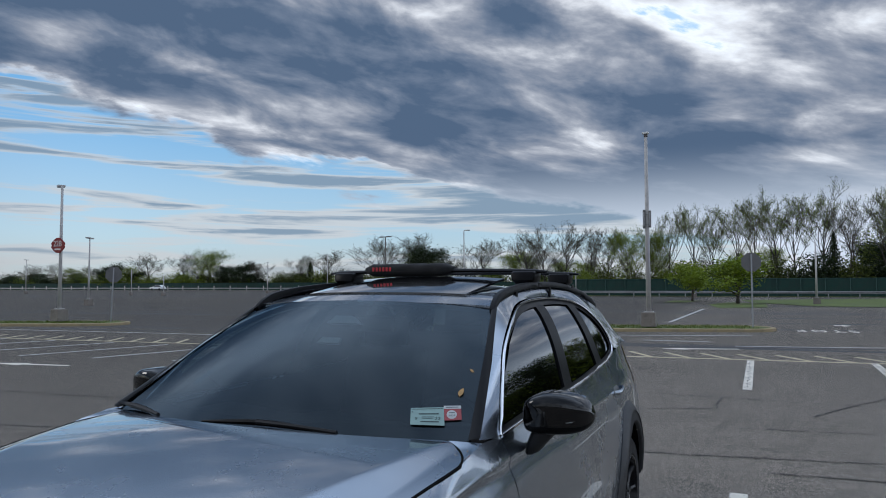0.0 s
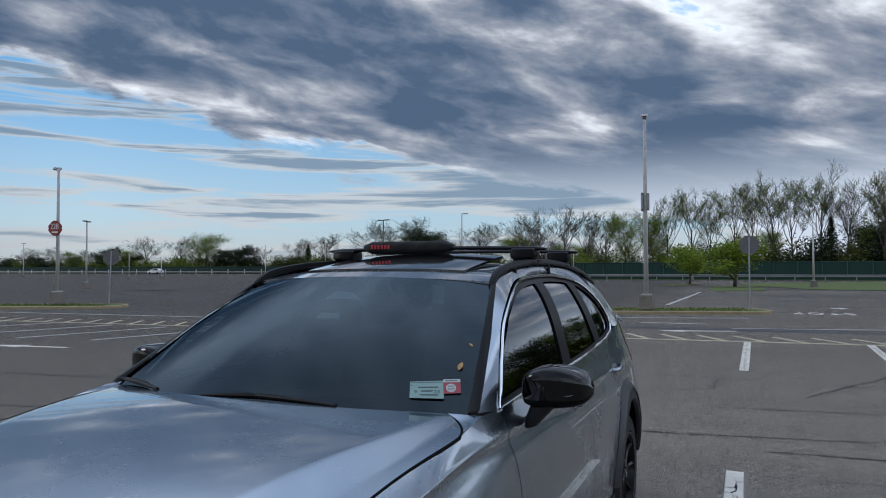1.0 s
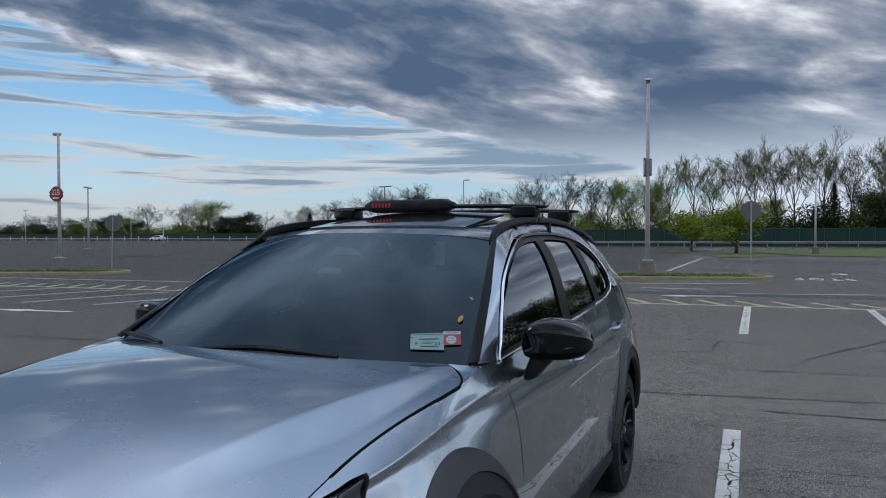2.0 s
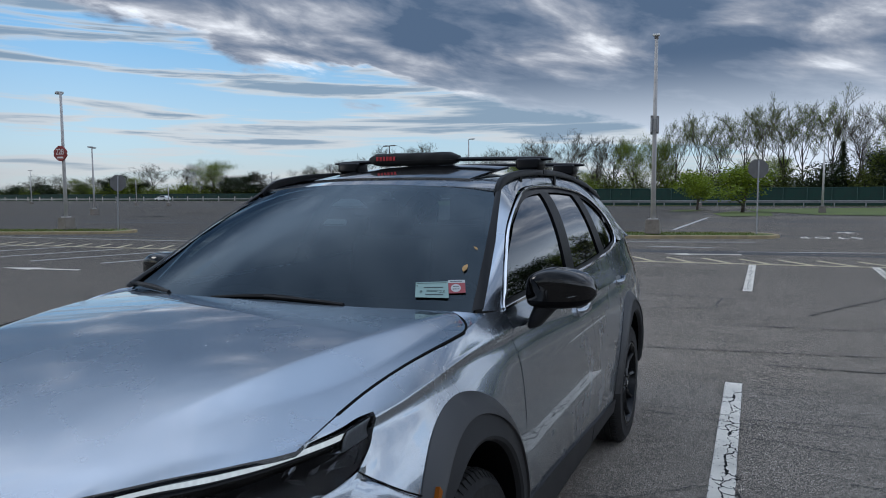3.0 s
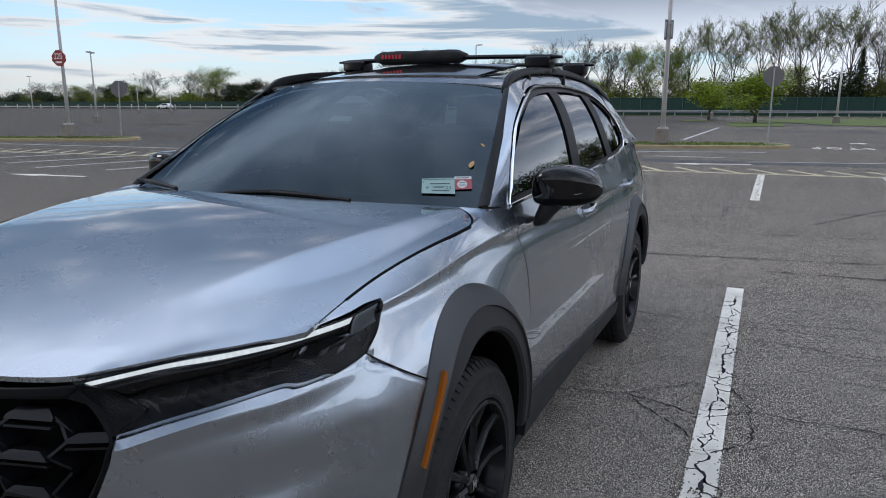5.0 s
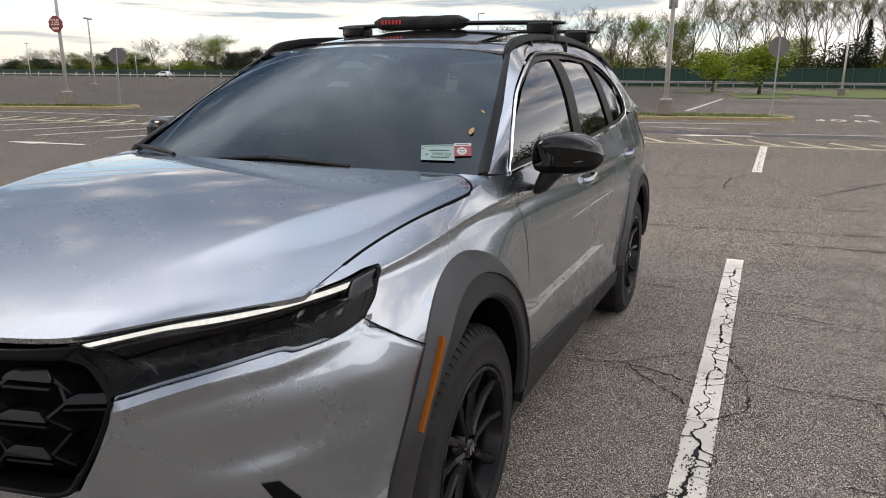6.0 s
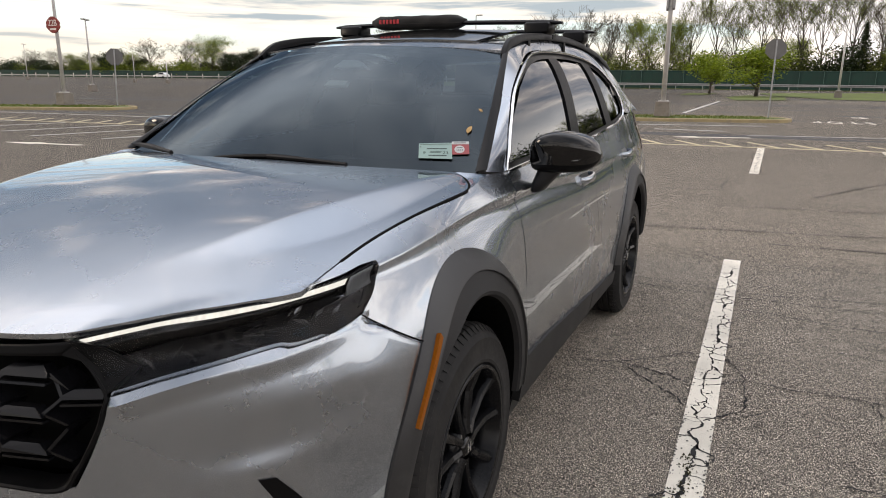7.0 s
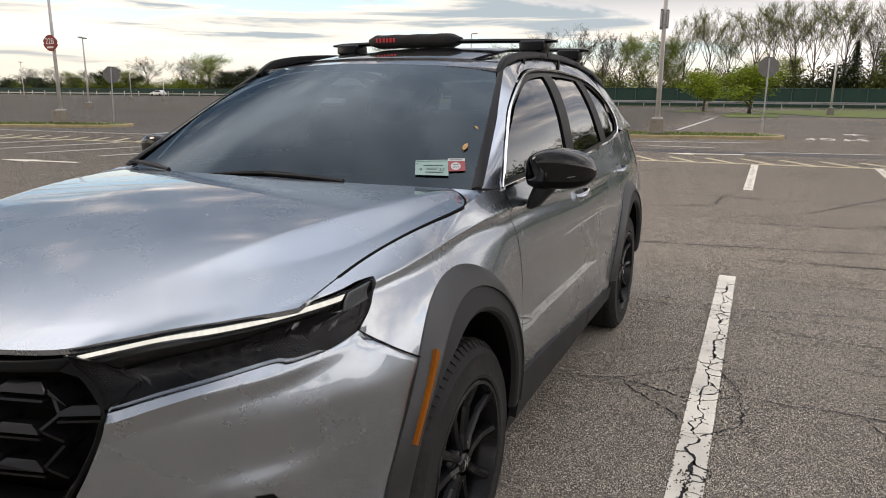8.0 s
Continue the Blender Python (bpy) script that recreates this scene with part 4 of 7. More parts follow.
STEEL = surface("brake_steel", (0.30, 0.30, 0.30), 0.35, 0.9, spread=0.2)
WIND_GLASS = glass_material("windscreen_glass", (0.11, 0.155, 0.175), (0.60, 0.73, 0.83), 1.0)
SIDE_GLASS = glass_material("tinted_side_glass", (0.05, 0.055, 0.06), (0.94, 0.97, 1.0), 1.6)
LENS = glass_material("clear_lamp_cover", (0.72, 0.73, 0.74), (0.22, 0.22, 0.23), 1.0)
SUN_GLASS = surface("dark_roof_glass", (0.012, 0.013, 0.015), 0.07, spread=0.05, spec=1.0, coat=1.0)
LED = led_material("daytime_light", (0.97, 1.0, 0.98), 0.72)
REFLECTOR = surface("lamp_reflector", (0.42, 0.42, 0.43), 0.2, 0.9, spread=0.1)
MARKER_GREY = surface("grey_lamp_lens", (0.30, 0.31, 0.32), 0.25, spread=0.2, grain=200)
SMOKE = surface("smoked_lamp_housing", (0.004, 0.004, 0.005), 0.3, spread=0.2, spec=0.12)
AMBER = surface("amber_reflector", (0.25, 0.07, 0.0), 0.35, spread=0.25, grain=300, spec=0.2)
TAIL_RED = surface("red_tail_lamp", (0.05, 0.006, 0.006), 0.15, spread=0.1, coat=1.0)
CABIN = surface("dark_cabin_trim", (0.010, 0.010, 0.011), 0.8, spread=0.2)
SEAT = surface("black_seat_cloth", (0.025, 0.025, 0.027), 0.85, spread=0.2, grain=200)
PAPER_GREEN = surface("pale_green_sticker", (0.21, 0.31, 0.29), 0.6, spread=0.06, grain=30)
PAPER_RED = surface("red_sticker", (0.26, 0.04, 0.045), 0.6, spread=0.1)
PAPER_WHITE = surface("white_sticker", (0.42, 0.43, 0.43), 0.6, spread=0.05)
INK = surface("sticker_ink", (0.03, 0.05, 0.05), 0.7, spread=0.1)
DRY_LEAF = surface("dry_leaf_brown", (0.42, 0.26, 0.10), 0.8, spread=0.3, grain=60)
PAD = surface("black_pad_fabric", (0.005, 0.005, 0.0054), 0.85, spread=0.25, grain=250, bump=0.0008)
PAD_RED = surface("red_print", (0.42, 0.02, 0.03), 0.6, spread=0.1)
TAG = surface("pale_toll_tag", (0.85, 0.88, 0.88), 0.5, spread=0.05)
GREY_COVER = surface("grey_sensor_cover", (0.62, 0.66, 0.68), 0.5, spread=0.08)


def spline(t, pts):
    """Cubic through (t, v) pairs, straight beyond the ends."""
    n = len(pts)
    i = 0
    while i < n - 2 and t > pts[i + 1][0]:
        i += 1
    (a, va), (b, vb) = pts[i], pts[i + 1]

    def slope(k):
        lo, hi = max(0, k - 1), min(n - 1, k + 1)
        return (pts[hi][1] - pts[lo][1]) / (pts[hi][0] - pts[lo][0])

    h = b - a
    u = (t - a) / h
    if u < 0:
        return va + slope(0) * (t - a)
    if u > 1:
        return vb + slope(n - 1) * (t - b)
    return va * (1 + 2 * u) * (1 - u) ** 2 + slope(i) * h * u * (1 - u) ** 2 + vb * u * u * (3 - 2 * u) + slope(i + 1) * h * u * u * (u - 1)


def smooth(t, a, b):
    u = min(1.0, max(0.0, (t - a) / (b - a)))
    return u * u * (3 - 2 * u)


# --- body shape: x points to the car's left, y to its rear, z up; nose near y = -0.1
PLAN = ((0.25, .855), (0.55, .905), (0.95, .925), (1.5, .915), (2.3, .915), (3.0, .92), (3.6, .93), (4.1, .91), (4.5, .86), (4.7, .80))
LOW = ((.15, -.06), (.3, -.034), (.45, -.012), (.6, 0.0), (.7, -.0005), (.8, -.006), (.9, -.023), (1.0, -.048), (1.06, -.068), (1.12, -.090), (1.2, -.116), (1.3, -.148),
       (1.4, -.185), (1.5, -.236), (1.56, -.28), (1.62, -.35))
FEN = ((.15, -.06), (.3, -.034), (.45, -.016), (.6, -.002), (.7, .003), (.78, .001), (.84, -.008), (.90, -.027), (.96, -.053), (1.02, -.081), (1.05, -.094), (1.075, -.110), (1.10, -.134), (1.12, -.152), (1.16, -.20), (1.2, -.26))
HOOD_LIP = ((0, 1.000), (.2, 1.006), (.35, 1.012), (.483, 1.019), (.554, 1.032), (.632, 1.045), (.703, 1.051), (.764, 1.054), (.785, 1.057), (.81, 1.062))
SEAM = ((.25, .795), (.295, .790), (.347, .785), (.45, .777), (.58, .772), (.71, .775), (.855, .786), (1.0, .803), (1.06, .809), (1.11, .812), (1.2, .813))
NOSE = ((0, -.09), (.2, -.08), (.35, -.055), (.5, -.008), (.62, .07), (.72, .165), (.80, .275), (.86, .42), (.90, .58), (.92, .75))
NOSEZ = ((.2, .03), (.3, -.015), (.45, -.028), (.6, -.031), (.75, -.034), (.84, -.036), (.88, -.034), (.92, -.023), (.96, -.004), (1.02, .01), (1.1, .03))
NOSE_TAPER = ((.84, .004), (.90, .017), (.95, .028), (1.0, .040), (1.05, .049), (1.10, .085))
HUB_F, HUB_R, TYRE_R = (0.79, 0.957, 0.385), (0.80, 3.63, 0.362), 0.377


def crease_z(y):
    return 1.056 + 0.036 * smooth(y, 0.55, 1.3) - 0.050 * smooth(y, 1.5, 2.6)


def side_base(y, z):
    f = smooth(y, 0.95, 1.4)
    x = spline(y, PLAN) + spline(z, LOW) * f + spline(z, FEN) * (1 - f)
    # crease from the lamp along the fender and doors, and the hollow low on the doors
    c = crease_z(y)
    k = 1 - 0.6 * smooth(y, 2.2, 3.2)
    x += k * ((0.008 + 0.008 * smooth(y, 0.75, 1.05) * (1 - smooth(y, 1.5, 2.2))) * math.exp(-((z - c) / (0.018 if z < c else 0.09)) ** 2) * (1 if z < c else max(0.0, 1 - (z - c) / 0.08)) - 0.004 * f * math.exp(-((z - c + 0.040) / 0.028) ** 2))
    d = smooth(y, 1.45, 1.9) * (1 - smooth(y, 3.0, 3.4))
    return x - 0.005 * d * math.exp(-((z - 0.50) / 0.12) ** 2)


@functools.lru_cache(None)
def facet(y):
    """Crease and hood seam at y: height and half width of both."""
    c = crease_z(y)
    if y <= 1.11:
        return c, side_base(y, c), hood_z(hood_side(y), y), hood_side(y)
    return c, side_base(y, c), spline(y, ((1.11, hood_z(hood_side(1.11), 1.11)), (1.17, 1.153), (1.25, 1.163), (1.30, 1.169), (1.46, 1.158))), spline(y, ((1.11, .812), (1.2, .814), (1.35, .813), (1.46, side_base(1.46, 1.158))))


def side_x(y, z):
    """Half width of the body; over the front wheel a flat facet leads from the crease to the hood seam."""
    x = side_base(y, z)
    if .2 < y < 1.5:
        c, cx, top, tx = facet(round(min(y, 1.46), 3))
        if z > c:
            u = (z - c) / (top - c)
            x += (cx + (tx - cx) * u + 0.004 * u * max(0.0, 1 - u) - x) * (1 - smooth(y, 1.46, 1.5))
    return x


def hood_crown(a, y):
    """The hood's large even curve."""
    q = a * a
    return (1.0269 + y * (0.265 + y * (-0.1455 + y * 0.0303)) + q * (-0.0164 + y * (0.1011 + y * (-0.1892 + y * 0.0742)))
            + q * q * (0.0408 + y * (-0.757 + y * (1.0379 - y * 0.3796))))


def hood_z(x, y):
    a = abs(x)
    z = hood_crown(a, y)
    # the even middle falls off to the shoulders across a leaf-shaped band between two creases
    inner = spline(y, ((.25, .445), (.39, .497), (.55, .548), (.73, .598), (.95, .651), (1.24, .705)))
    outer = spline(y, ((.25, .545), (.33, .590), (.43, .640), (.57, .695), (.73, .722), (.93, .738), (1.24, .752)))
    u = min(1.0, max(0.0, (a - inner) / (outer - inner)))
    b = min(a, inner)
    middle = 1.0265 + y * (0.265 - y * 0.107) - b * b * (0.018 + 0.016 * smooth(y, .5, 1.25))
    rise = max(0.0, middle - hood_crown(b, y)) * smooth(y, .12, .50)
    z += rise * (0.80 * (1 - u) + 0.20 * smooth(u, 1, 0))
    edge = nose_y(a, 1.04) - 0.006             # the leading edge sits on the grille and the lamps
    return z + (spline(a, HOOD_LIP) - hood_crown(a, edge)) * (1 - smooth(y - edge, 0, .10))


def ledge_z(a):
    return spline(a, ((.50, .866), (.572, .889), (.65, .914), (.717, .929), (.78, .934), (.838, .947), (.90, .970)))


def nose_y(x, z):
    a = abs(x)
    y = spline(a + spline(min(1.1, max(.84, z)), NOSE_TAPER) * smooth(a, .66, .84), NOSE) + spline(z, NOSEZ)
    # sharp ledge below the lamps and the scooped hollow over the side vents
    d = z - ledge_z(a)
    y -= 0.020 * max(0.0, 1 - (d / 0.050 if d > 0 else -d / 0.032)) * smooth(a, 0.552, 0.60) * (1 - 0.6 * smooth(a, 0.78, 0.85))
    h = smooth(a, 0.60, 0.79) * (1 - smooth(a, 0.80, 0.86))
    step = -0.008 * smooth(z, 0.60, 0.703) if z < 0.703 else -0.008 + 0.020 * smooth(z, 0.703, 0.76) - 0.012 * smooth(z, 0.76, 0.86)
    return y + h * step


def roof_z(x, y):
    return spline(y, ((1.8, 1.585), (1.95, 1.607), (2.2, 1.640), (2.6, 1.663), (3.0, 1.668), (3.5, 1.655), (4.0, 1.62), (4.3, 1.585))) - 0.036 * (abs(x) / 0.62) ** 2.3


def hood_side(y):
    """Where the hood meets the fender."""
    return spline(y, SEAM)


def lift_side(sign=1, off=0.0):
    def f(p):
        y, z = p
        e = 0.004
        x = side_x(y, z)
        if off:
            dy, dz = (side_x(y + e, z) - x) / e, (side_x(y, z + e) - x) / e
            nrm = Vector((1, -dy, -dz)).normalized()
            return Vector((sign * (x + nrm.x * off), y + nrm.y * off, z + nrm.z * off))
        return Vector((sign * x, y, z))
    return f


def lift_hood(off=0.0):
    return lambda p: Vector((p[0], p[1], hood_z(p[0], p[1]) + off))


def lift_nose(sign=1, off=0.0):
    """The domain is (x, z)."""
    def f(p):
        x, z = p
        e = 0.004
        y = nose_y(x, z)
        dx, dz = (nose_y(x + e, z) - y) / e, (nose_y(x, z + e) - y) / e
        nrm = Vector((dx, -1, dz)).normalized()
        return Vector((sign * (x + nrm.x * off), y + nrm.y * off, z + nrm.z * off))
    return f


def lift_lamp(off=0.0):
    """The nose, easing onto the body side at the lamp's outer end."""
    base = lift_nose(1, off)

    def f(p):
        q = base(p)
        w = smooth(p[0], .80, .842)
        q.x += w * (side_x(q.y, q.z) + off * 0.7 + 0.001 - q.x)
        return q
    return f


def lift_roof(off=0.0):
    return lambda p: Vector((p[0], p[1], roof_z(p[0], p[1]) + off))


def same(p):
    return Vector(p)


def poly(pts, curved=True):
    """A curve u in 0..1 through points, by length; Catmull-Rom when curved."""
    P = [Vector(p) for p in pts]
    n = len(P)
    if curved and n > 2:
        fine = []
        for i in range(n - 1):
            p0, p1, p2, p3 = P[max(0, i - 1)], P[i], P[i + 1], P[min(n - 1, i + 2)]
            for k in range(8):
                t = k / 8
                fine.append(0.5 * ((2 * p1) + (p2 - p0) * t + (2 * p0 - 5 * p1 + 4 * p2 - p3) * t * t + (3 * p1 - p0 - 3 * p2 + p3) * t ** 3))
        P = fine + [P[-1]]
    acc = [0.0]
    for a, b in zip(P, P[1:]):
        acc.append(acc[-1] + (b - a).length)

    def f(u):
        s = u * acc[-1]
        lo, hi = 0, len(acc) - 2
        while lo < hi:
            mid = (lo + hi + 1) // 2
            if acc[mid] <= s:
                lo = mid
            else:
                hi = mid - 1
        d = acc[lo + 1] - acc[lo]
        return P[lo].lerp(P[lo + 1], (s - acc[lo]) / d if d > 1e-9 else 0)
    f.length = acc[-1]
    return f


CAR_MID = Vector((0, 2.2, 0.75))


def panel(bottom, top, left, right, lift=same, nu=24, nv=16, gap=0.0025, flange=0.014, sheet=0.0, origin=None, bm=None):
    """A skin between four curves of its domain, lifted to the body, with turned-in edges. sheet > 0 makes it a thin solid instead."""
    c0, c1, d0, d1 = (poly(c) if not callable(c) else c for c in (bottom, top, left, right))
    lu, lv = max(c0.length, c1.length), max(d0.length, d1.length)
    own = bm is None
    bm = bmesh.new() if own else bm
    P00, P10, P01, P11 = c0(0), c0(1), c1(0), c1(1)
    grid = []
    gu, gv = min(0.2, gap / max(lu, 0.01)), min(0.2, gap / max(lv, 0.01))
    for j in range(nv + 1):
        v = gv + (1 - 2 * gv) * j / nv
        row = []
        for i in range(nu + 1):
            u = gu + (1 - 2 * gu) * i / nu
            p = c0(u) * (1 - v) + c1(u) * v + d0(v) * (1 - u) + d1(v) * u - (P00 * (1 - u) * (1 - v) + P10 * u * (1 - v) + P01 * (1 - u) * v + P11 * u * v)
            row.append(lift(p))
        grid.append(row)

    def normal(j, i):
        a = grid[j][min(i + 1, nu)] - grid[j][max(i - 1, 0)]
        b = grid[min(j + 1, nv)][i] - grid[max(j - 1, 0)][i]
        n = a.cross(b)
        return n.normalized() if n.length > 1e-12 else Vector((0, 0, 1))

    mid = grid[nv // 2][nu // 2]
    out = 1 if normal(nv // 2, nu // 2).dot(mid - (origin or CAR_MID)) > 0 else -1
    V = [[bm.verts.new(p) for p in row] for row in grid]

    def quad(a, b, c, d):
        try:
            bm.faces.new((a, b, c, d) if out > 0 else (d, c, b, a)).smooth = True
        except ValueError:
            pass

    for j in range(nv):
        for i in range(nu):
            quad(V[j][i], V[j][i + 1], V[j + 1][i + 1], V[j + 1][i])
    depth = sheet or flange
    if depth:
        loop = [(0, i) for i in range(nu)] + [(j, nu) for j in range(nv)] + [(nv, i) for i in range(nu, 0, -1)] + [(j, 0) for j in range(nv, 0, -1)]
        rings = [[V[j][i] for j, i in loop]]
        for f in ((0.2, 1.0) if not sheet else (1.0,)):
            rings.append([bm.verts.new(grid[j][i] - normal(j, i) * out * depth * f) for j, i in loop])
        for r0, r1 in zip(rings, rings[1:]):
            for k in range(len(loop)):
                m = (k + 1) % len(loop)
                quad(r1[k], r1[m], r0[m], r0[k])
        if sheet:
            B = {}
            for k, ji in enumerate(loop):
                B[ji] = rings[-1][k]
            for j in range(nv + 1):
                for i in range(nu + 1):
                    if (j, i) not in B:
                        B[(j, i)] = bm.verts.new(grid[j][i] - normal(j, i) * out * depth)
            for j in range(nv):
                for i in range(nu):
                    quad(B[(j + 1, i)], B[(j + 1, i + 1)], B[(j, i + 1)], B[(j, i)])
    return bm


def sharpen(me, degrees=32):
    """Mark hard edges so that turned edges stay crisp."""
    b = bmesh.new()
    b.from_mesh(me)
    for e in b.edges:
        if len(e.link_faces) == 2 and e.calc_face_angle(0) > radians(degrees):
            e.smooth = False
    b.to_mesh(me)
    b.free()


def cpart(name, bm, material, parent, label="", hard=32):
    ob = part(name, bm, material, parent, label, True)
    sharpen(ob.data, hard)
    return ob


def pair(name, bm, material, parent, label="", hard=32):
    """The part on the car's left, and its mirror image on the right."""
    a = cpart(name, bm, material, parent, label, hard)
    b2 = bmesh.new()
    b2.from_mesh(a.data)
    for v in b2.verts:
        v.co.x = -v.co.x
    bmesh.ops.reverse_faces(b2, faces=b2.faces)
    b = cpart(name, b2, material, parent, label, hard)
    return a, b


def lathe(profile, steps=64, axis_x=True):
    """Turns (radius, offset along x) pairs round the x axis."""
    bm = bmesh.new()
    rings = []
    for k in range(steps):
        a = 2 * math.pi * k / steps
        rings.append([bm.verts.new((o, math.cos(a) * r, math.sin(a) * r)) for r, o in profile])
    for k in range(steps):
        r0, r1 = rings[k], rings[(k + 1) % steps]
        for i in range(len(profile) - 1):
            bm.faces.new((r0[i], r0[i + 1], r1[i + 1], r1[i])).smooth = True
    return bm


def sweep(bm, path, section, closed=False):
    """A section (list of offsets as functions of path index -> points) joined along the path."""
    rings = [[bm.verts.new(p) for p in section(i)] for i in range(len(path))]
    n = len(rings)
    for a in range(n if closed else n - 1):
        r0, r1 = rings[a], rings[(a + 1) % n]
        for i in range(len(r0) - 1):
            bm.faces.new((r0[i], r0[i + 1], r1[i + 1], r1[i])).smooth = True
    return rings


def arc(cy, cz, a, b, t0, t1, n):
    return [(cy + a * math.cos(radians(t0 + (t1 - t0) * k / n)), cz + b * math.sin(radians(t0 + (t1 - t0) * k / n))) for k in range(n + 1)]


ARCH_F = (0.940, 0.40, 0.487, 0.600)
ARCH_R = (3.635, 0.37, 0.478, 0.575)
BELT = [(1.46, 1.158), (1.71, 1.163), (2.2, 1.168), (2.76, 1.173), (3.35, 1.204), (3.66, 1.238)]
DLO_TOP = [(1.46, 1.158), (1.51, 1.20), (1.63, 1.31), (1.79, 1.42), (2.08, 1.525), (2.34, 1.575), (2.7, 1.592), (3.08, 1.585), (3.38, 1.545), (3.61, 1.44), (3.72, 1.34), (3.735, 1.28), (3.66, 1.238)]
ROOF_EDGE = [(.799, 1.30, 1.176), (.758, 1.475, 1.272), (.713, 1.655, 1.373), (.666, 1.825, 1.472), (.622, 1.99, 1.569), (.574, 2.25, 1.634), (.568, 2.6, 1.654), (.566, 3.0, 1.658), (.57, 3.5, 1.636), (.60, 3.9, 1.565),
             (.64, 4.15, 1.48), (.72, 4.30, 1.33), (.79, 4.36, 1.24)]


def wheel_arch(car, spec, t0, t1, name):
    """Black plastic cladding round a wheel opening: outer chamfer, face, lip."""
    cy, cz, a, b = spec
    n = 44
    angles = [radians(t0 + (t1 - t0) * k / n) for k in range(n + 1)]
    bm = bmesh.new()

    def section(i):
        t = angles[i]
        c, s = math.cos(t), math.sin(t)

        def at(k, out):
            y, z = cy + a * k * c, cz + b * k * s
            return Vector((side_x(y, max(z, 0.2)) + out, y, z))
        if flare:
            return [at(1.0, -0.012), at(1.0, 0.003), at(0.990, 0.008), at(0.95, 0.022), at(0.91, 0.031), at(0.902, 0.031), at(0.897, 0.022)]
        g = 1 + 0.115 * smooth(math.degrees(t), 112, 150)
        return [at(0.899, 0.018), at(0.897, 0.024), at(0.80 * g, 0.027), at(0.782 * g, 0.020), at(0.770 * g, 0.004)]

    flare = True
    sweep(bm, angles, section)
    pair(name, bm, FLARE_GREY, car, "grey plastic wheel arch flare", 28)
    flare = False
    bm = bmesh.new()
    sweep(bm, angles, section)
    pair("arch_lip", bm, PLASTIC, car, "dark plastic wheel arch lip", 28)
    # liner behind the opening; its near-black paints the arch's shade, lip return included
    bm = bmesh.new()

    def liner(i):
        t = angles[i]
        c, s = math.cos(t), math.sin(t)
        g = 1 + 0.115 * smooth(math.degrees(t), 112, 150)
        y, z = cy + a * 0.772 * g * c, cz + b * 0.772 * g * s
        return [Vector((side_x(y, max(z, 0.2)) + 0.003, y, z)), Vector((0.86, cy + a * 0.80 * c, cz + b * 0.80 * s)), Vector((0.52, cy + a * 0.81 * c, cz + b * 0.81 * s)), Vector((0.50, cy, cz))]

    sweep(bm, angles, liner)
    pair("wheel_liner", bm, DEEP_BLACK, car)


def build_tyre():
    R, w = TYRE_R, 0.235
    h = w / 2
    prof = [(0.245, -h + 0.02), (0.26, -h + 0.006), (0.30, -h - 0.004), (0.335, -h + 0.002), (0.357, -h + 0.014), (R - 0.008, -h + 0.032)]
    for g in (-0.055, -0.018, 0.018, 0.055):
        prof += [(R, g - 0.007), (R - 0.007, g - 0.005), (R - 0.007, g + 0.005), (R, g + 0.007)]
    prof += [(R - 0.008, h - 0.032), (0.357, h - 0.014), (0.340, h - 0.001), (0.337, h + 0.0015), (0.333, h + 0.0), (0.30, h + 0.004), (0.275, h + 0.002), (0.272, h + 0.004), (0.262, h + 0.002), (0.26, h - 0.006), (0.245, h - 0.02)]
    return lathe(prof, 96)


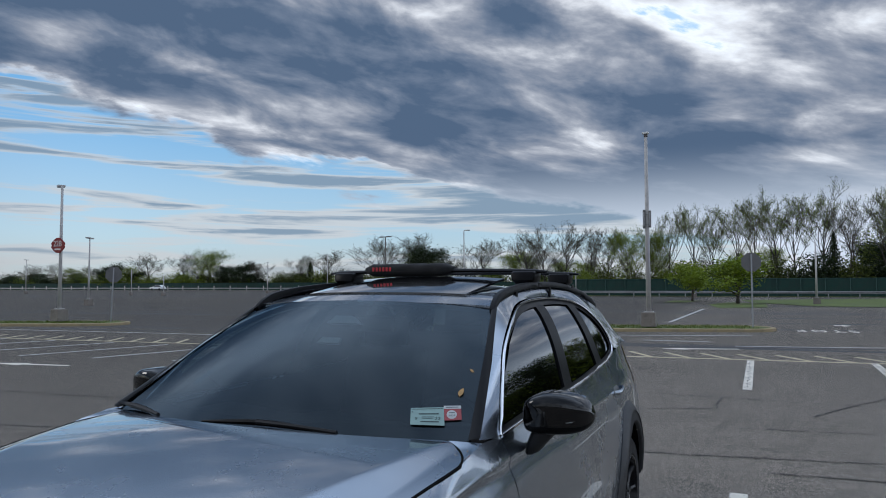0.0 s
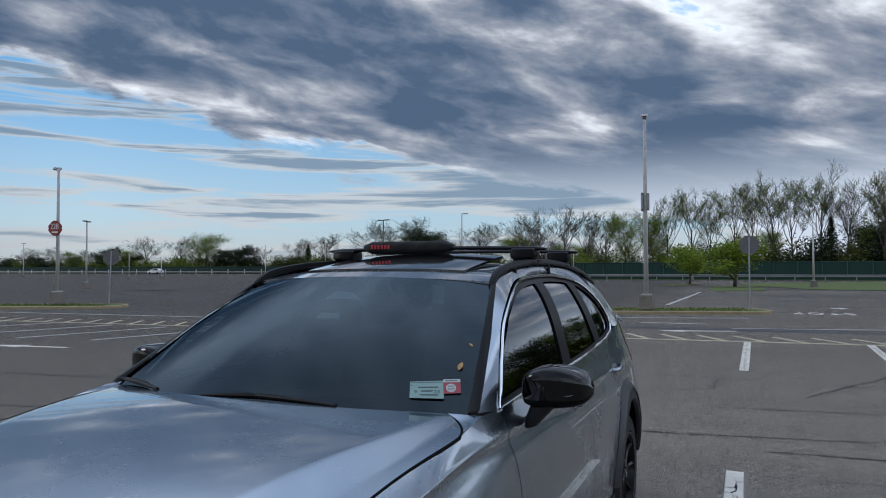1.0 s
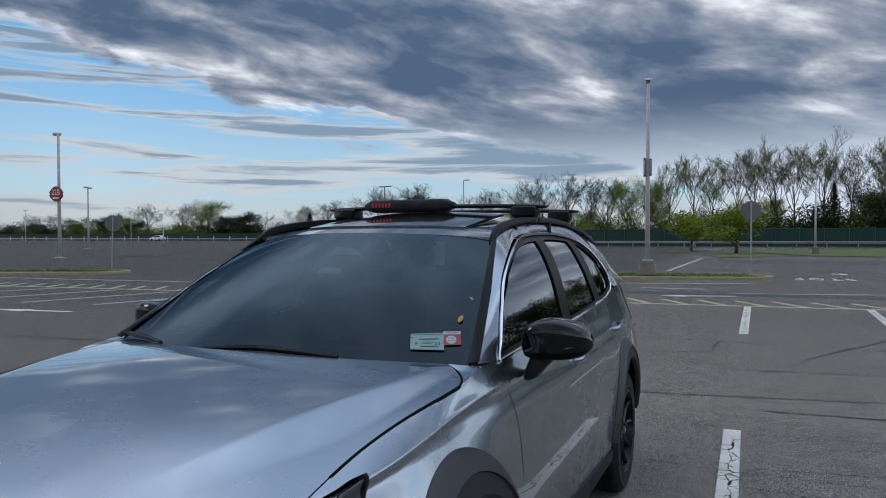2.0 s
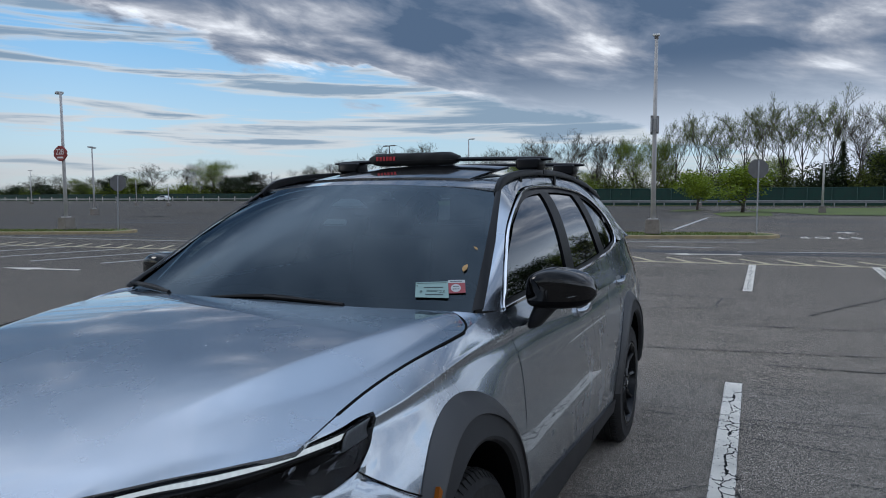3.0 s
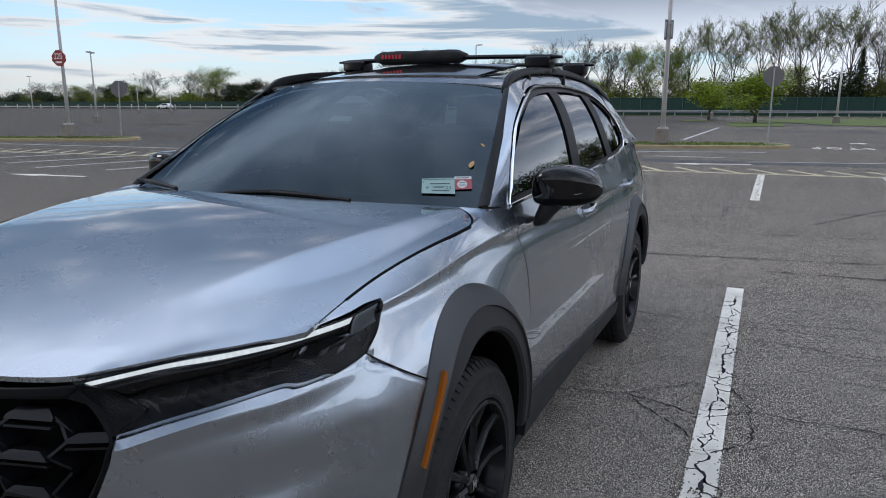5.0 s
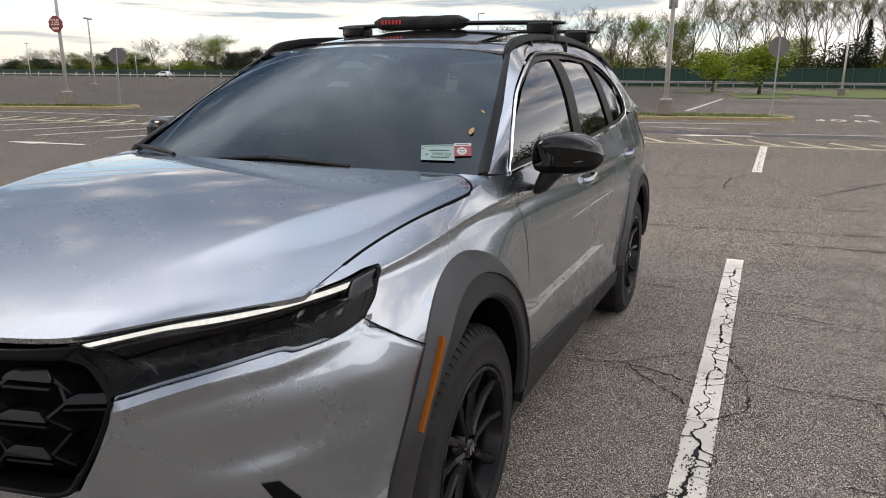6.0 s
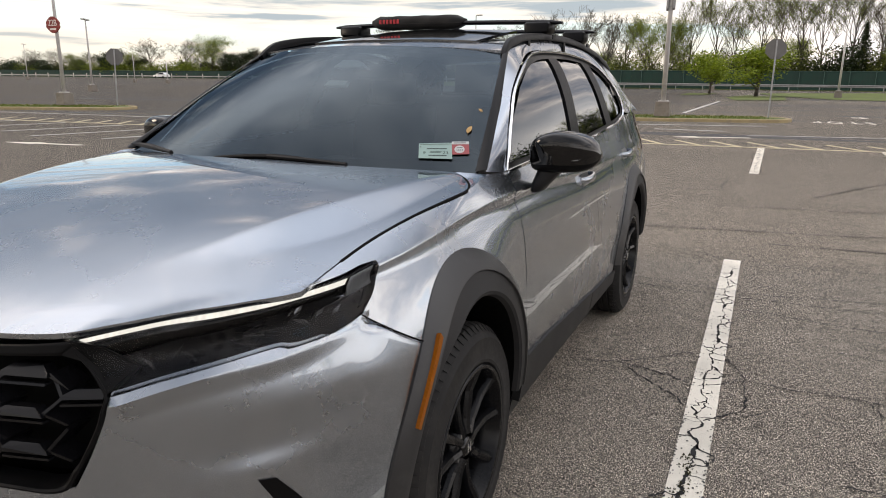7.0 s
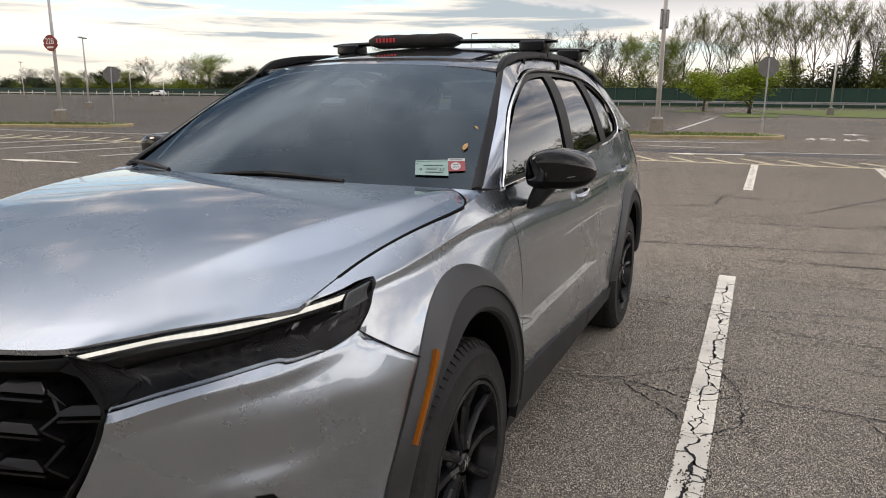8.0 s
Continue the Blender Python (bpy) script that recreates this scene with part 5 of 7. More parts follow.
def wheel(car, hub, name, right):
    """Tyre with tread blocks, black five-spoke rim with split spokes, hub cap and nuts, brake disc."""
    x, y, z = hub
    s = -1 if right else 1
    w = empty(name)
    w.parent = car
    w.matrix_local = pose(s * x, y, z, 0, 0, 180 if right else 0)
    tyre = cpart("tyre", build_tyre(), RUBBER, w, "black rubber tyre with grooved tread", 40)
    bm = bmesh.new()
    R = TYRE_R
    for k in range(74):                      # shoulder blocks with slots between them
        a = 2 * math.pi * k / 74
        for sd in (-1, 1):
            pts = []
            for da, r, o in ((-0.033, R - 0.001, 0.066), (0.033, R - 0.001, 0.066), (0.030, R - 0.006, 0.088), (0.028, R - 0.024, 0.1065), (-0.028, R - 0.024, 0.1065), (-0.030, R - 0.006, 0.088)):
                pts.append((a + da + sd * 0.02 * (o - 0.066) * 10, r + 0.0035, sd * o))
            top = [bm.verts.new((o, math.cos(q) * r, math.sin(q) * r)) for q, r, o in pts]
            low = [bm.verts.new((o * 0.97, math.cos(q) * (r - 0.012), math.sin(q) * (r - 0.012))) for q, r, o in pts]
            if sd < 0:
                top, low = top[::-1], low[::-1]
            for f in ((0, 1, 2, 5), (5, 2, 3, 4)):
                bm.faces.new([top[i] for i in f])
            for i in range(6):
                bm.faces.new((low[i], low[(i + 1) % 6], top[(i + 1) % 6], top[i]))
    tagged(part("tyre_tread", bm, RUBBER, tyre), kind="stuff")
    prof = [(0.252, 0.112), (0.256, 0.118), (0.252, 0.122), (0.243, 0.120), (0.238, 0.110), (0.232, 0.085), (0.222, 0.06), (0.215, -0.05), (0.235, -0.10), (0.25, -0.105)]
    rim = cpart("rim", lathe(prof, 72), RIM, w, "gloss black alloy rim", 40)
    for k in range(5):                       # split spokes: straight, flat-faced, spreading towards the rim
        base = 2 * math.pi * k / 5 + 0.32
        ca, sa = math.cos(base), math.sin(base)
        for sd in (-1, 1):
            bm = bmesh.new()
            rows = []
            for f in (0.0, 0.22, 0.62, 1.0):
                r = 0.038 + 0.205 * f
                mid = sd * (0.016 + 0.056 * f)
                wide = 0.015 + 0.004 * f
                dep = 0.100 - 0.016 * math.sin(math.pi * f) + 0.012 * f
                row = []
                for da, dx in ((-1.0, -0.050), (-1.0, -0.016), (-0.72, -0.004), (0.1 * sd, 0.002), (0.72, -0.004), (1.0, -0.016), (1.0, -0.050)):
                    q = mid + da * wide
                    rr = math.sqrt(max(0.0001, r * r - q * q)) if f == 1.0 else r
                    row.append(bm.verts.new((dep + dx, ca * rr - sa * q, sa * rr + ca * q)))
                rows.append(row)
            for r0, r1 in zip(rows, rows[1:]):
                for i in range(6):
                    bm.faces.new((r0[i], r1[i], r1[i + 1], r0[i + 1]))
                bm.faces.new((r0[6], r1[6], r1[0], r0[0]))
            bmesh.ops.recalc_face_normals(bm, faces=bm.faces)
            part("spoke", bm, RIM, rim)
    bm = lathe([(0.0, 0.088), (0.055, 0.088), (0.066, 0.082), (0.070, 0.06), (0.072, 0.02)], 40)
    part("hub", bm, RIM, rim, smooth=True)
    bm = lathe([(0.0, 0.104), (0.024, 0.103), (0.030, 0.099), (0.032, 0.088)], 32)
    cap = part("hub_cap", bm, GLOSS_BLACK, rim, "black hub cap with a bright emblem", True)
    cap.name = "hub_cap"
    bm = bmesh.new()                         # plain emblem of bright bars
    for o in (-0.010, 0.010):
        box(bm, (0.105, o, 0.0), (0.004, 0.007, 0.032), 0.001)
    box(bm, (0.105, 0, 0.0), (0.004, 0.016, 0.007), 0.001)
    part("emblem", bm, CHROME, rim, "small bright emblem")
    for k in range(5):
        a = 2 * math.pi * k / 5 + 0.32 + 0.628
        bm = bmesh.new()
        tube(bm, [(0.06, math.cos(a) * 0.057, math.sin(a) * 0.057), (0.094, math.cos(a) * 0.057, math.sin(a) * 0.057)], 0.0095, 6)
        part("lug_nut", bm, STEEL, rim)
    disc = part("brake_disc", lathe([(0.06, 0.0), (0.155, 0.0), (0.155, -0.025), (0.06, -0.025)], 48), STEEL, w, "grey steel brake disc", True)
    bm = bmesh.new()
    box(bm, (0.0, 0.12, 0.07), (0.08, 0.08, 0.16), 0.02)
    part("brake_caliper", bm, DEEP_BLACK, disc)
    return w


def strip_between(bm, A, B, n, bulge=0.0, m=4, out=Vector((1, 0, 0.3))):
    """A ribbon from curve A to curve B with a slight bulge."""
    rows = []
    for i in range(n + 1):
        a, b = A(i / n), B(i / n)
        rows.append([bm.verts.new(a.lerp(b, k / m) + out.normalized() * (bulge(i / n) if callable(bulge) else bulge) * math.sin(math.pi * k / m)) for k in range(m + 1)])
    for r0, r1 in zip(rows, rows[1:]):
        for k in range(m):
            bm.faces.new((r0[k], r1[k], r1[k + 1], r0[k + 1])).smooth = True
    return rows


def wire(bm, curve, n, r, sides=6):
    tube(bm, [curve(i / n) for i in range(n + 1)], r, sides)
    for f in bm.faces:
        f.smooth = True


def screen_point(x, f, off):
    """A point on the windscreen: x across its foot, f the way up, off the height above the glass."""
    b = Vector((x, 1.165 + 0.135 * (x / .785) ** 2, 1.158 + 0.012 * abs(x) / .785))
    a = abs(x) * .785
    p = b.lerp(Vector((x * .785, 1.885 + 0.105 * (a / .60) ** 2.2, 1.602 - 0.037 * (a / .60) ** 2.2)), f)
    bow = 0.016 * max(0.0, 1 - (p.x / 0.76) ** 2) * max(0.0, (p.z - 1.165) * (1.60 - p.z)) * 4 / 0.19
    return p + Vector((0, -0.5, 0.86)) * (off + bow)


def build_car():
    car = empty("car", None, "silver compact SUV with black cladding parked beside a white line", "car")

    # ---- hood
    along = (.295, .38, .466, .55, .63, .72, .82, .92, 1.0, 1.06, 1.11)
    side_edge = [(hood_side(y), y) for y in along] + [(.803, 1.155), (.780, 1.203), (.745, 1.248), (.70, 1.272)]
    half = [side_edge[0], (.764, .249), (.734, .205), (.703, .161), (.669, .124), (.632, .089), (.594, .057), (.554, .028), (.511, .002), (.45, -.026), (.35, -.054), (.2, -.079), (0, -.090)]
    front = [(-x, y) for x, y in half] + [(x, y) for x, y in half[-2::-1]]
    rear = [(-.70, 1.272), (-.4, 1.178), (0, 1.135), (.4, 1.178), (.70, 1.272)]
    bm = panel(front, rear, [(-x, y) for x, y in side_edge], side_edge, lift_hood(), 150, 60, gap=0.0065, flange=0.012)
    cpart("hood", bm, PAINT, car, "silver hood with raised shoulders", 40)
    # black wire just under the skin, added to draw the shade in the hood gap
    bm = bmesh.new()
    seal = poly([lift_hood(-0.0035)(q) + Vector((-.003, -.001, 0)) for q in side_edge[2:]])
    wire(bm, seal, 90, 0.0062, 6)
    pair("hood_seal", bm, DEEP_BLACK, car, "black wire that draws the shaded gap beside the hood")
    # ---- front fenders
    arch = arc(*ARCH_F, 131, 9, 20)
    fender_top = [(y, hood_z(x, y)) for x, y in side_edge[:11]] + [(1.17, 1.153), (1.25, 1.163), (1.30, 1.169), (1.455, 1.158)]
    arch0, arch1 = arch[0], arch[-1]
    LL = lift_lamp(0.0)
    over_lamp = [(q.y, q.z + .0015) for q in map(LL, LAMP_TOP[5:])]
    lamp_end = [(q.y + .002, q.z) for q in map(LL, LAMP_END)]
    tip = over_lamp[-1]
    at_tip = (.59, hood_z(hood_side(.59), .59))
    fender_seam = [arch1, (1.42, .70), (1.435, .83), (1.468, .97), (1.455, 1.158)]
    bm = panel(arch, [at_tip] + fender_top[4:], [arch0, (.517, .908), (.474, .938)] + lamp_end[:3] + [tip, at_tip], fender_seam, lift_side(), 64, 60, gap=0.0, flange=0.008)
    panel(over_lamp, fender_top[:4] + [at_tip], [over_lamp[0], fender_top[0]], [tip, at_tip], lift_side(), 30, 14, gap=0.0, flange=0.004, bm=bm)
    pair("front_fender", bm, PAINT, car, "silver front fender")
    bm = bmesh.new()
    gap_line = poly([lift_side(1, 0.003)(q) for q in ((.444, .964), (.474, .941), (.517, .911), (.579, .873), (.628, .846))])
    wire(bm, gap_line, 16, 0.0017, 5)
    pair("panel_gap", bm, DEEP_BLACK, car, "thin dark gap between bumper and fender")
    # ---- doors and quarter panels
    bm = panel([(1.445, .37), (2.0, .36), (2.60, .36)], BELT[:3] + [(2.655, 1.172)], [(1.445, .37), (1.42, .70), (1.44, .83), (1.473, .97), (1.46, 1.158)], [(2.60, .36), (2.605, .8), (2.655, 1.172)], lift_side(), 40, 84)
    pair("front_door", bm, PAINT, car, "silver front door")
    r_arch = arc(*ARCH_R, 168, 128, 8)
    trail = [(3.15, .37), (3.17, .52)] + r_arch[1:] + [(3.45, .98), (3.60, 1.10), (3.66, 1.238)]
    bm = panel([(2.60, .36), (3.15, .37)], [(2.655, 1.172), (3.0, 1.186), (3.35, 1.204), (3.66, 1.238)], [(2.60, .36), (2.605, .8), (2.655, 1.172)], trail, lift_side(), 30, 84)
    pair("rear_door", bm, PAINT, car, "silver rear door")
    r_over = arc(*ARCH_R, 128, 20, 18)
    bm = panel(r_over, [(3.66, 1.238), (3.95, 1.245), (4.36, 1.24)], [r_over[0], (3.45, .98), (3.60, 1.10), (3.66, 1.238)], [r_over[-1], (4.22, .78), (4.36, 1.0), (4.36, 1.24)], lift_side(), 30, 50)
    pair("rear_quarter_panel", bm, PAINT, car, "silver rear quarter panel")
    # ---- cladding along the sills
    for y0, y1, z0, z1 in ((1.44, 2.60, .50, .41), (2.605, 3.19, .405, .375)):
        bm = panel([(y0, .315), (y1, .295)], [(y0, z0), (y1, z1)], [(y0, .315), (y0, z0)], [(y1, .295), (y1, z1)], lift_side(1, 0.010), 16, 6, flange=0.03)
        pair("door_cladding", bm, PLASTIC, car, "dark grey plastic door cladding")
    bm = panel([(1.42, .255), (3.2, .245)], [(1.42, .32), (3.2, .30)], [(1.42, .255), (1.42, .32)], [(3.2, .245), (3.2, .30)], lift_side(1, -0.012), 20, 5, flange=0.05)
    pair("sill", bm, PLASTIC, car, "black plastic sill")
    wheel_arch(car, ARCH_F, 172, 2, "front_arch_cladding")
    wheel_arch(car, ARCH_R, 176, 6, "rear_arch_cladding")
    # ---- inner shell that closes the gaps; its near-black paints their shade
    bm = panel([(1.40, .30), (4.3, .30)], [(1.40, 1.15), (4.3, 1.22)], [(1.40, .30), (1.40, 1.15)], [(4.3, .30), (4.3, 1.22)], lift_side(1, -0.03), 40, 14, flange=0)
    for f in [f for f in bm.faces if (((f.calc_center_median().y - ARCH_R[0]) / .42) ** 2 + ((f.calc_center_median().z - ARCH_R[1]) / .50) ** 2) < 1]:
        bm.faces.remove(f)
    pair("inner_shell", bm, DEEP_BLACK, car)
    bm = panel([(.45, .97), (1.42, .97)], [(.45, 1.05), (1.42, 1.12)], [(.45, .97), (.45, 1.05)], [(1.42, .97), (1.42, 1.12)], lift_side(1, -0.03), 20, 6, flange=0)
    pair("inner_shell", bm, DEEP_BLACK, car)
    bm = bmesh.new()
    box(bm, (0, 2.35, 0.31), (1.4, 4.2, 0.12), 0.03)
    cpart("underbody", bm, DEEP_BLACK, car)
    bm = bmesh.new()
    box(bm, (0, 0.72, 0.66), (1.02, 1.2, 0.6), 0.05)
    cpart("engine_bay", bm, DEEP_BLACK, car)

    # ---- side windows
    L = lift_side(1, -0.004)
    G = lift_side(1, -0.012)
    bm = panel([(1.52, 1.172), (2.0, 1.176), (2.46, 1.182)], [(1.92, 1.436), (2.14, 1.513), (2.36, 1.556), (2.575, 1.570)], [(1.52, 1.172), (1.58, 1.225), (1.69, 1.31), (1.92, 1.436)], [(2.46, 1.182), (2.575, 1.570)], G, 24, 16, gap=0, sheet=0.004)
    pair("front_door_window", bm, SIDE_GLASS, car, "dark reflective side window")
    bm = panel([(2.56, 1.184), (2.9, 1.190), (3.23, 1.208)], [(2.70, 1.573), (2.95, 1.570), (3.17, 1.548)], [(2.56, 1.184), (2.70, 1.573)], [(3.23, 1.208), (3.17, 1.548)], G, 18, 14, gap=0, sheet=0.004)
    pair("rear_door_window", bm, SIDE_GLASS, car, "dark tinted rear side window")
    bm = panel([(3.33, 1.216), (3.48, 1.228), (3.63, 1.246)], [(3.27, 1.540), (3.40, 1.515), (3.57, 1.43)], [(3.33, 1.216), (3.27, 1.540)], [(3.63, 1.246), (3.68, 1.30), (3.57, 1.43)], G, 12, 14, gap=0, sheet=0.004)
    pair("quarter_window", bm, SIDE_GLASS, car, "small dark quarter window")
    for name, lo, hi in (("window_pillar", ((2.44, 1.170), (2.585, 1.174)), ((2.565, 1.588), (2.715, 1.590))), ("window_pillar", ((3.215, 1.196), (3.345, 1.206)), ((3.155, 1.572), (3.285, 1.558)))):
        bm = panel([lo[0], lo[1]], [hi[0], hi[1]], [lo[0], hi[0]], [lo[1], hi[1]], L, 6, 16, gap=0, sheet=0.012)
        pair(name, bm, TRIM_BLACK, car, "satin black window pillar")
    # black surround and bright moulding
    top_c = poly([(y, z) for y, z in DLO_TOP])
    inner_c = poly([(y + (2.55 - y) * 0.030, z + (1.33 - z) * 0.10) for y, z in DLO_TOP])
    bm = bmesh.new()
    strip_between(bm, lambda u: L(top_c(u)), lambda u: L(inner_c(u)), 60, 0.0, 2)
    belt_c, belt_in = poly(BELT), poly([(y, z + 0.022) for y, z in BELT])
    strip_between(bm, lambda u: L(belt_in(u)), lambda u: L(belt_c(u)), 40, 0.0, 2)
    pair("window_surround", bm, TRIM_BLACK, car, "black window seal")
    O = lift_side(1, 0.004)
    bm = bmesh.new()
    wire(bm, lambda u: O(top_c(u)), 80, 0.0075)
    wire(bm, lambda u: O(belt_c(u)), 50, 0.0085)
    pair("window_moulding", bm, CHROME, car, "bright chrome window moulding", 60)
    # ---- pillars and cantrail in body colour
    edge = poly(ROOF_EDGE)
    outer_c = poly([(1.45, 1.154)] + [(y - 0.010, z + 0.010) for y, z in DLO_TOP[1:7]] + [(3.08, 1.600), (3.42, 1.556), (3.65, 1.45), (3.755, 1.345), (3.775, 1.27), (3.90, 1.248), (4.2, 1.245), (4.36, 1.24)])
    S = lift_side(1, 0.002)
    bm = bmesh.new()
    strip_between(bm, edge, lambda u: S(outer_c(u)), 110, lambda u: 0.002 + 0.006 * smooth(u, .27, .36), 8, Vector((0.6, -.1, 0.8)))
    pair("body_side_frame", bm, PAINT, car, "silver windscreen pillar and roof side")

    H, F = lift_hood(), lift_side()
    hood_curve = [H(q) for q in side_edge[10:]]
    fender_curve = [F(q) for q in fender_top[10:14]]
    bm = panel(hood_curve, fender_curve, [hood_curve[0], fender_curve[0]], [hood_curve[-1], fender_curve[-1]], same, 20, 6, gap=0.002, flange=0.012, origin=Vector((0, 1.4, 0.8)))
    pair("cowl_corner", bm, PAINT, car, "silver corner beside the windscreen foot")
    # ---- windscreen
    base = [(x, 1.165 + 0.135 * (x / .785) ** 2, 1.158 + 0.012 * (abs(x) / .785)) for x in (-.765, -.55, -.28, 0, .28, .55, .765)]
    head = [(x, 1.885 + 0.105 * (abs(x) / .60) ** 2.2, 1.602 - 0.037 * (abs(x) / .60) ** 2.2) for x in (-.60, -.42, -.2, 0, .2, .42, .60)]
    lside = [(-.765, 1.30, 1.170), (-.69, 1.645, 1.382), (-.60, 1.99, 1.565)]

    def screen(p):
        n = Vector((0, -0.5, 0.86))
        f = max(0.0, 1 - (p.x / 0.76) ** 2) * max(0.0, (p.z - 1.165) * (1.60 - p.z)) * 4 / 0.19
        return p + n * 0.016 * f
    bm = panel(base, head, lside, [(-x, y, z) for x, y, z in lside], screen, 40, 26, gap=0, flange=0.006)
    cpart("windscreen", bm, WIND_GLASS, car, "dark sloping windscreen reflecting clouds").visible_shadow = False
    # printed black border and outer trim along the pillars
    bm = bmesh.new()
    pin, pout = poly([(.765, 1.294, 1.170), (.691, 1.640, 1.387), (.603, 1.986, 1.571)]), poly([(.803, 1.302, 1.178), (.762, 1.476, 1.275), (.717, 1.656, 1.376), (.670, 1.826, 1.475), (.625, 1.99, 1.572)])
    strip_between(bm, lambda u: pin(u) + Vector((0, -.003, .004)), lambda u: pout(u) + Vector((0, -.002, .004)), 24, 0.004, 4, Vector((0.3, -.6, 1)))
    pair("windscreen_trim", bm, TRIM_BLACK, car, "black windscreen side trim")
    bm = panel([(x, y - 0.0, z - 0.03) for x, y, z in base], [(x * 1.0, y + 0.10, z + 0.028) for x, y, z in base], [(-.765, 1.30, 1.14), (-.745, 1.40, 1.198)], [(.765, 1.30, 1.14), (.745, 1.40, 1.198)], lambda p: p + Vector((0, 0, 0.0)), 30, 5, gap=0, flange=0)
    cpart("screen_border", bm, TRIM_BLACK, car, "black printed border at the foot of the windscreen")
    bm = panel([(-.72, 1.20), (0, 1.06), (.72, 1.20)], [(-.785, 1.33), (0, 1.21), (.785, 1.33)], [(-.72, 1.20), (-.785, 1.33)], [(.72, 1.20), (.785, 1.33)], lambda p: Vector((p.x, p.y, 1.142)), 24, 4, gap=0, flange=0.02)
    cpart("cowl", bm, PLASTIC, car, "black plastic cowl")
    # wipers
    for name, pts in (("wiper", ((.345, .016), (.17, .040), (.02, .050), (-.22, .020))), ("wiper", ((-.45, .012), (-.58, .030), (-.70, .034), (-.775, .03)))):
        bm = bmesh.new()
        c = poly([screen_point(x, f - .009, .020) for x, f in pts])
        tube(bm, [c(k / 20) for k in range(21)], [0.004 + 0.008 * math.sin(math.pi * k / 20) for k in range(21)], 6)
        w = cpart(name, bm, TRIM_BLACK, car, "black windscreen wiper")
        bm = bmesh.new()
        c2 = poly([screen_point(x, f - 0.014, .027) for x, f in pts[:3]])
        tube(bm, [c2(k / 8) for k in range(9)], 0.0075, 6)
        part("wiper_arm", bm, PLASTIC, w)
    # ---- roof with its glass panel
    bm = panel([(x, 1.885 + 0.105 * (abs(x) / .60) ** 2.2) for x in (-.60, -.3, 0, .3, .60)], [(-.60, 4.12), (0, 4.26), (.60, 4.12)], [(-.60, 1.99), (-.575, 2.4), (-.565, 3.0), (-.60, 4.12)], [(.60, 1.99), (.575, 2.4), (.565, 3.0), (.60, 4.12)], lift_roof(), 30, 50, flange=0.012)
    cpart("roof", bm, PAINT, car, "silver roof")
    tilt = lambda p: Vector((p.x, p.y, roof_z(p.x, p.y) + 0.006 + 0.050 * smooth(p.y, 2.02, 2.9)))
    bm = panel([(-.42, 2.14), (0, 2.10), (.42, 2.14)], [(-.42, 2.70), (.42, 2.70)], [(-.42, 2.14), (-.42, 2.70)], [(.42, 2.14), (.42, 2.70)], tilt, 20, 12, gap=0, sheet=0.012)
    cpart("sunroof", bm, SUN_GLASS, car, "dark glass sunroof tilted open")
    bm = panel([(-.424, 2.136), (0, 2.096), (.424, 2.136)], [(-.424, 2.72), (.424, 2.72)], [(-.424, 2.136), (-.424, 2.72)], [(.424, 2.136), (.424, 2.72)], lift_roof(0.004), 16, 10, gap=0, flange=0)
    cpart("sunroof_seal", bm, TRIM_BLACK, car, "black sunroof seal")
    # ---- roof rails: black, rising from the windscreen corner and running back
    bm = bmesh.new()
    rail_c = poly([(.613, 1.965, 1.568), (.604, 2.01, 1.604), (.597, 2.09, 1.634), (.586, 2.30, 1.662), (.580, 2.6, 1.680), (.578, 3.0, 1.684), (.580, 3.4, 1.666), (.588, 3.8, 1.622), (.602, 4.02, 1.570), (.61, 4.10, 1.540)])
    rows = []
    for k in range(61):
        u = k / 60
        c = rail_c(u)
        foot = max(roof_z(c.x, c.y), c.z - 0.022)
        end = min(u, 1 - u)
        thick = 0.022 if end > 0.12 else 0.034
        thick = max(0.018, thick, c.z - foot + 0.008)
        rows.append([bm.verts.new((c.x + dx, c.y, c.z - dz)) for dx, dz in ((-.013, thick), (-.014, .008), (-.009, 0), (.008, 0), (.014, .010), (.014, thick))])
    for r0, r1 in zip(rows, rows[1:]):
        for i in range(6):
            bm.faces.new((r0[i], r0[(i + 1) % 6], r1[(i + 1) % 6], r1[i])).smooth = True
    bm.faces.new(rows[0]), bm.faces.new(rows[-1][::-1])
    bmesh.ops.recalc_face_normals(bm, faces=bm.faces)
    pair("roof_rail", bm, TRIM_BLACK, car, "satin black roof rail", 45)
    for y in (2.36, 2.98):
        bm = bmesh.new()
        box(bm, (.592, y, 1.626), (.008, .035, .055), .003)
        pair("rail_foot", bm, TRIM_BLACK, car)
    build_front(car)
    build_rear(car)
    build_mirrors_and_handles(car)
    build_cabin(car)
    for hub, name in ((HUB_F, "front_wheel"), (HUB_R, "rear_wheel")):
        for right in (False, True):
            wheel(car, hub, name, right)
    return car


LAMP_TOP = [(0.483, 1.012), (0.554, 1.026), (0.632, 1.040), (0.702, 1.046), (0.759, 1.049), (0.776, 1.051), (0.812, 1.056), (0.825, 1.060), (0.838, 1.059)]
STRIP_LOW = [(0.514, 0.998), (0.570, 1.011), (0.632, 1.0225), (0.703, 1.0265), (0.761, 1.0295), (0.814, 1.034), (0.835, 1.036)]
LAMP_END = [(0.840, 0.967), (0.844, 0.996), (0.846, 1.039), (0.838, 1.059)]
LAMP_LOW = [(0.570, 0.907), (0.638, 0.928), (0.708, 0.943), (0.767, 0.952), (0.785, 0.944), (0.820, 0.949), (0.840, 0.967)]


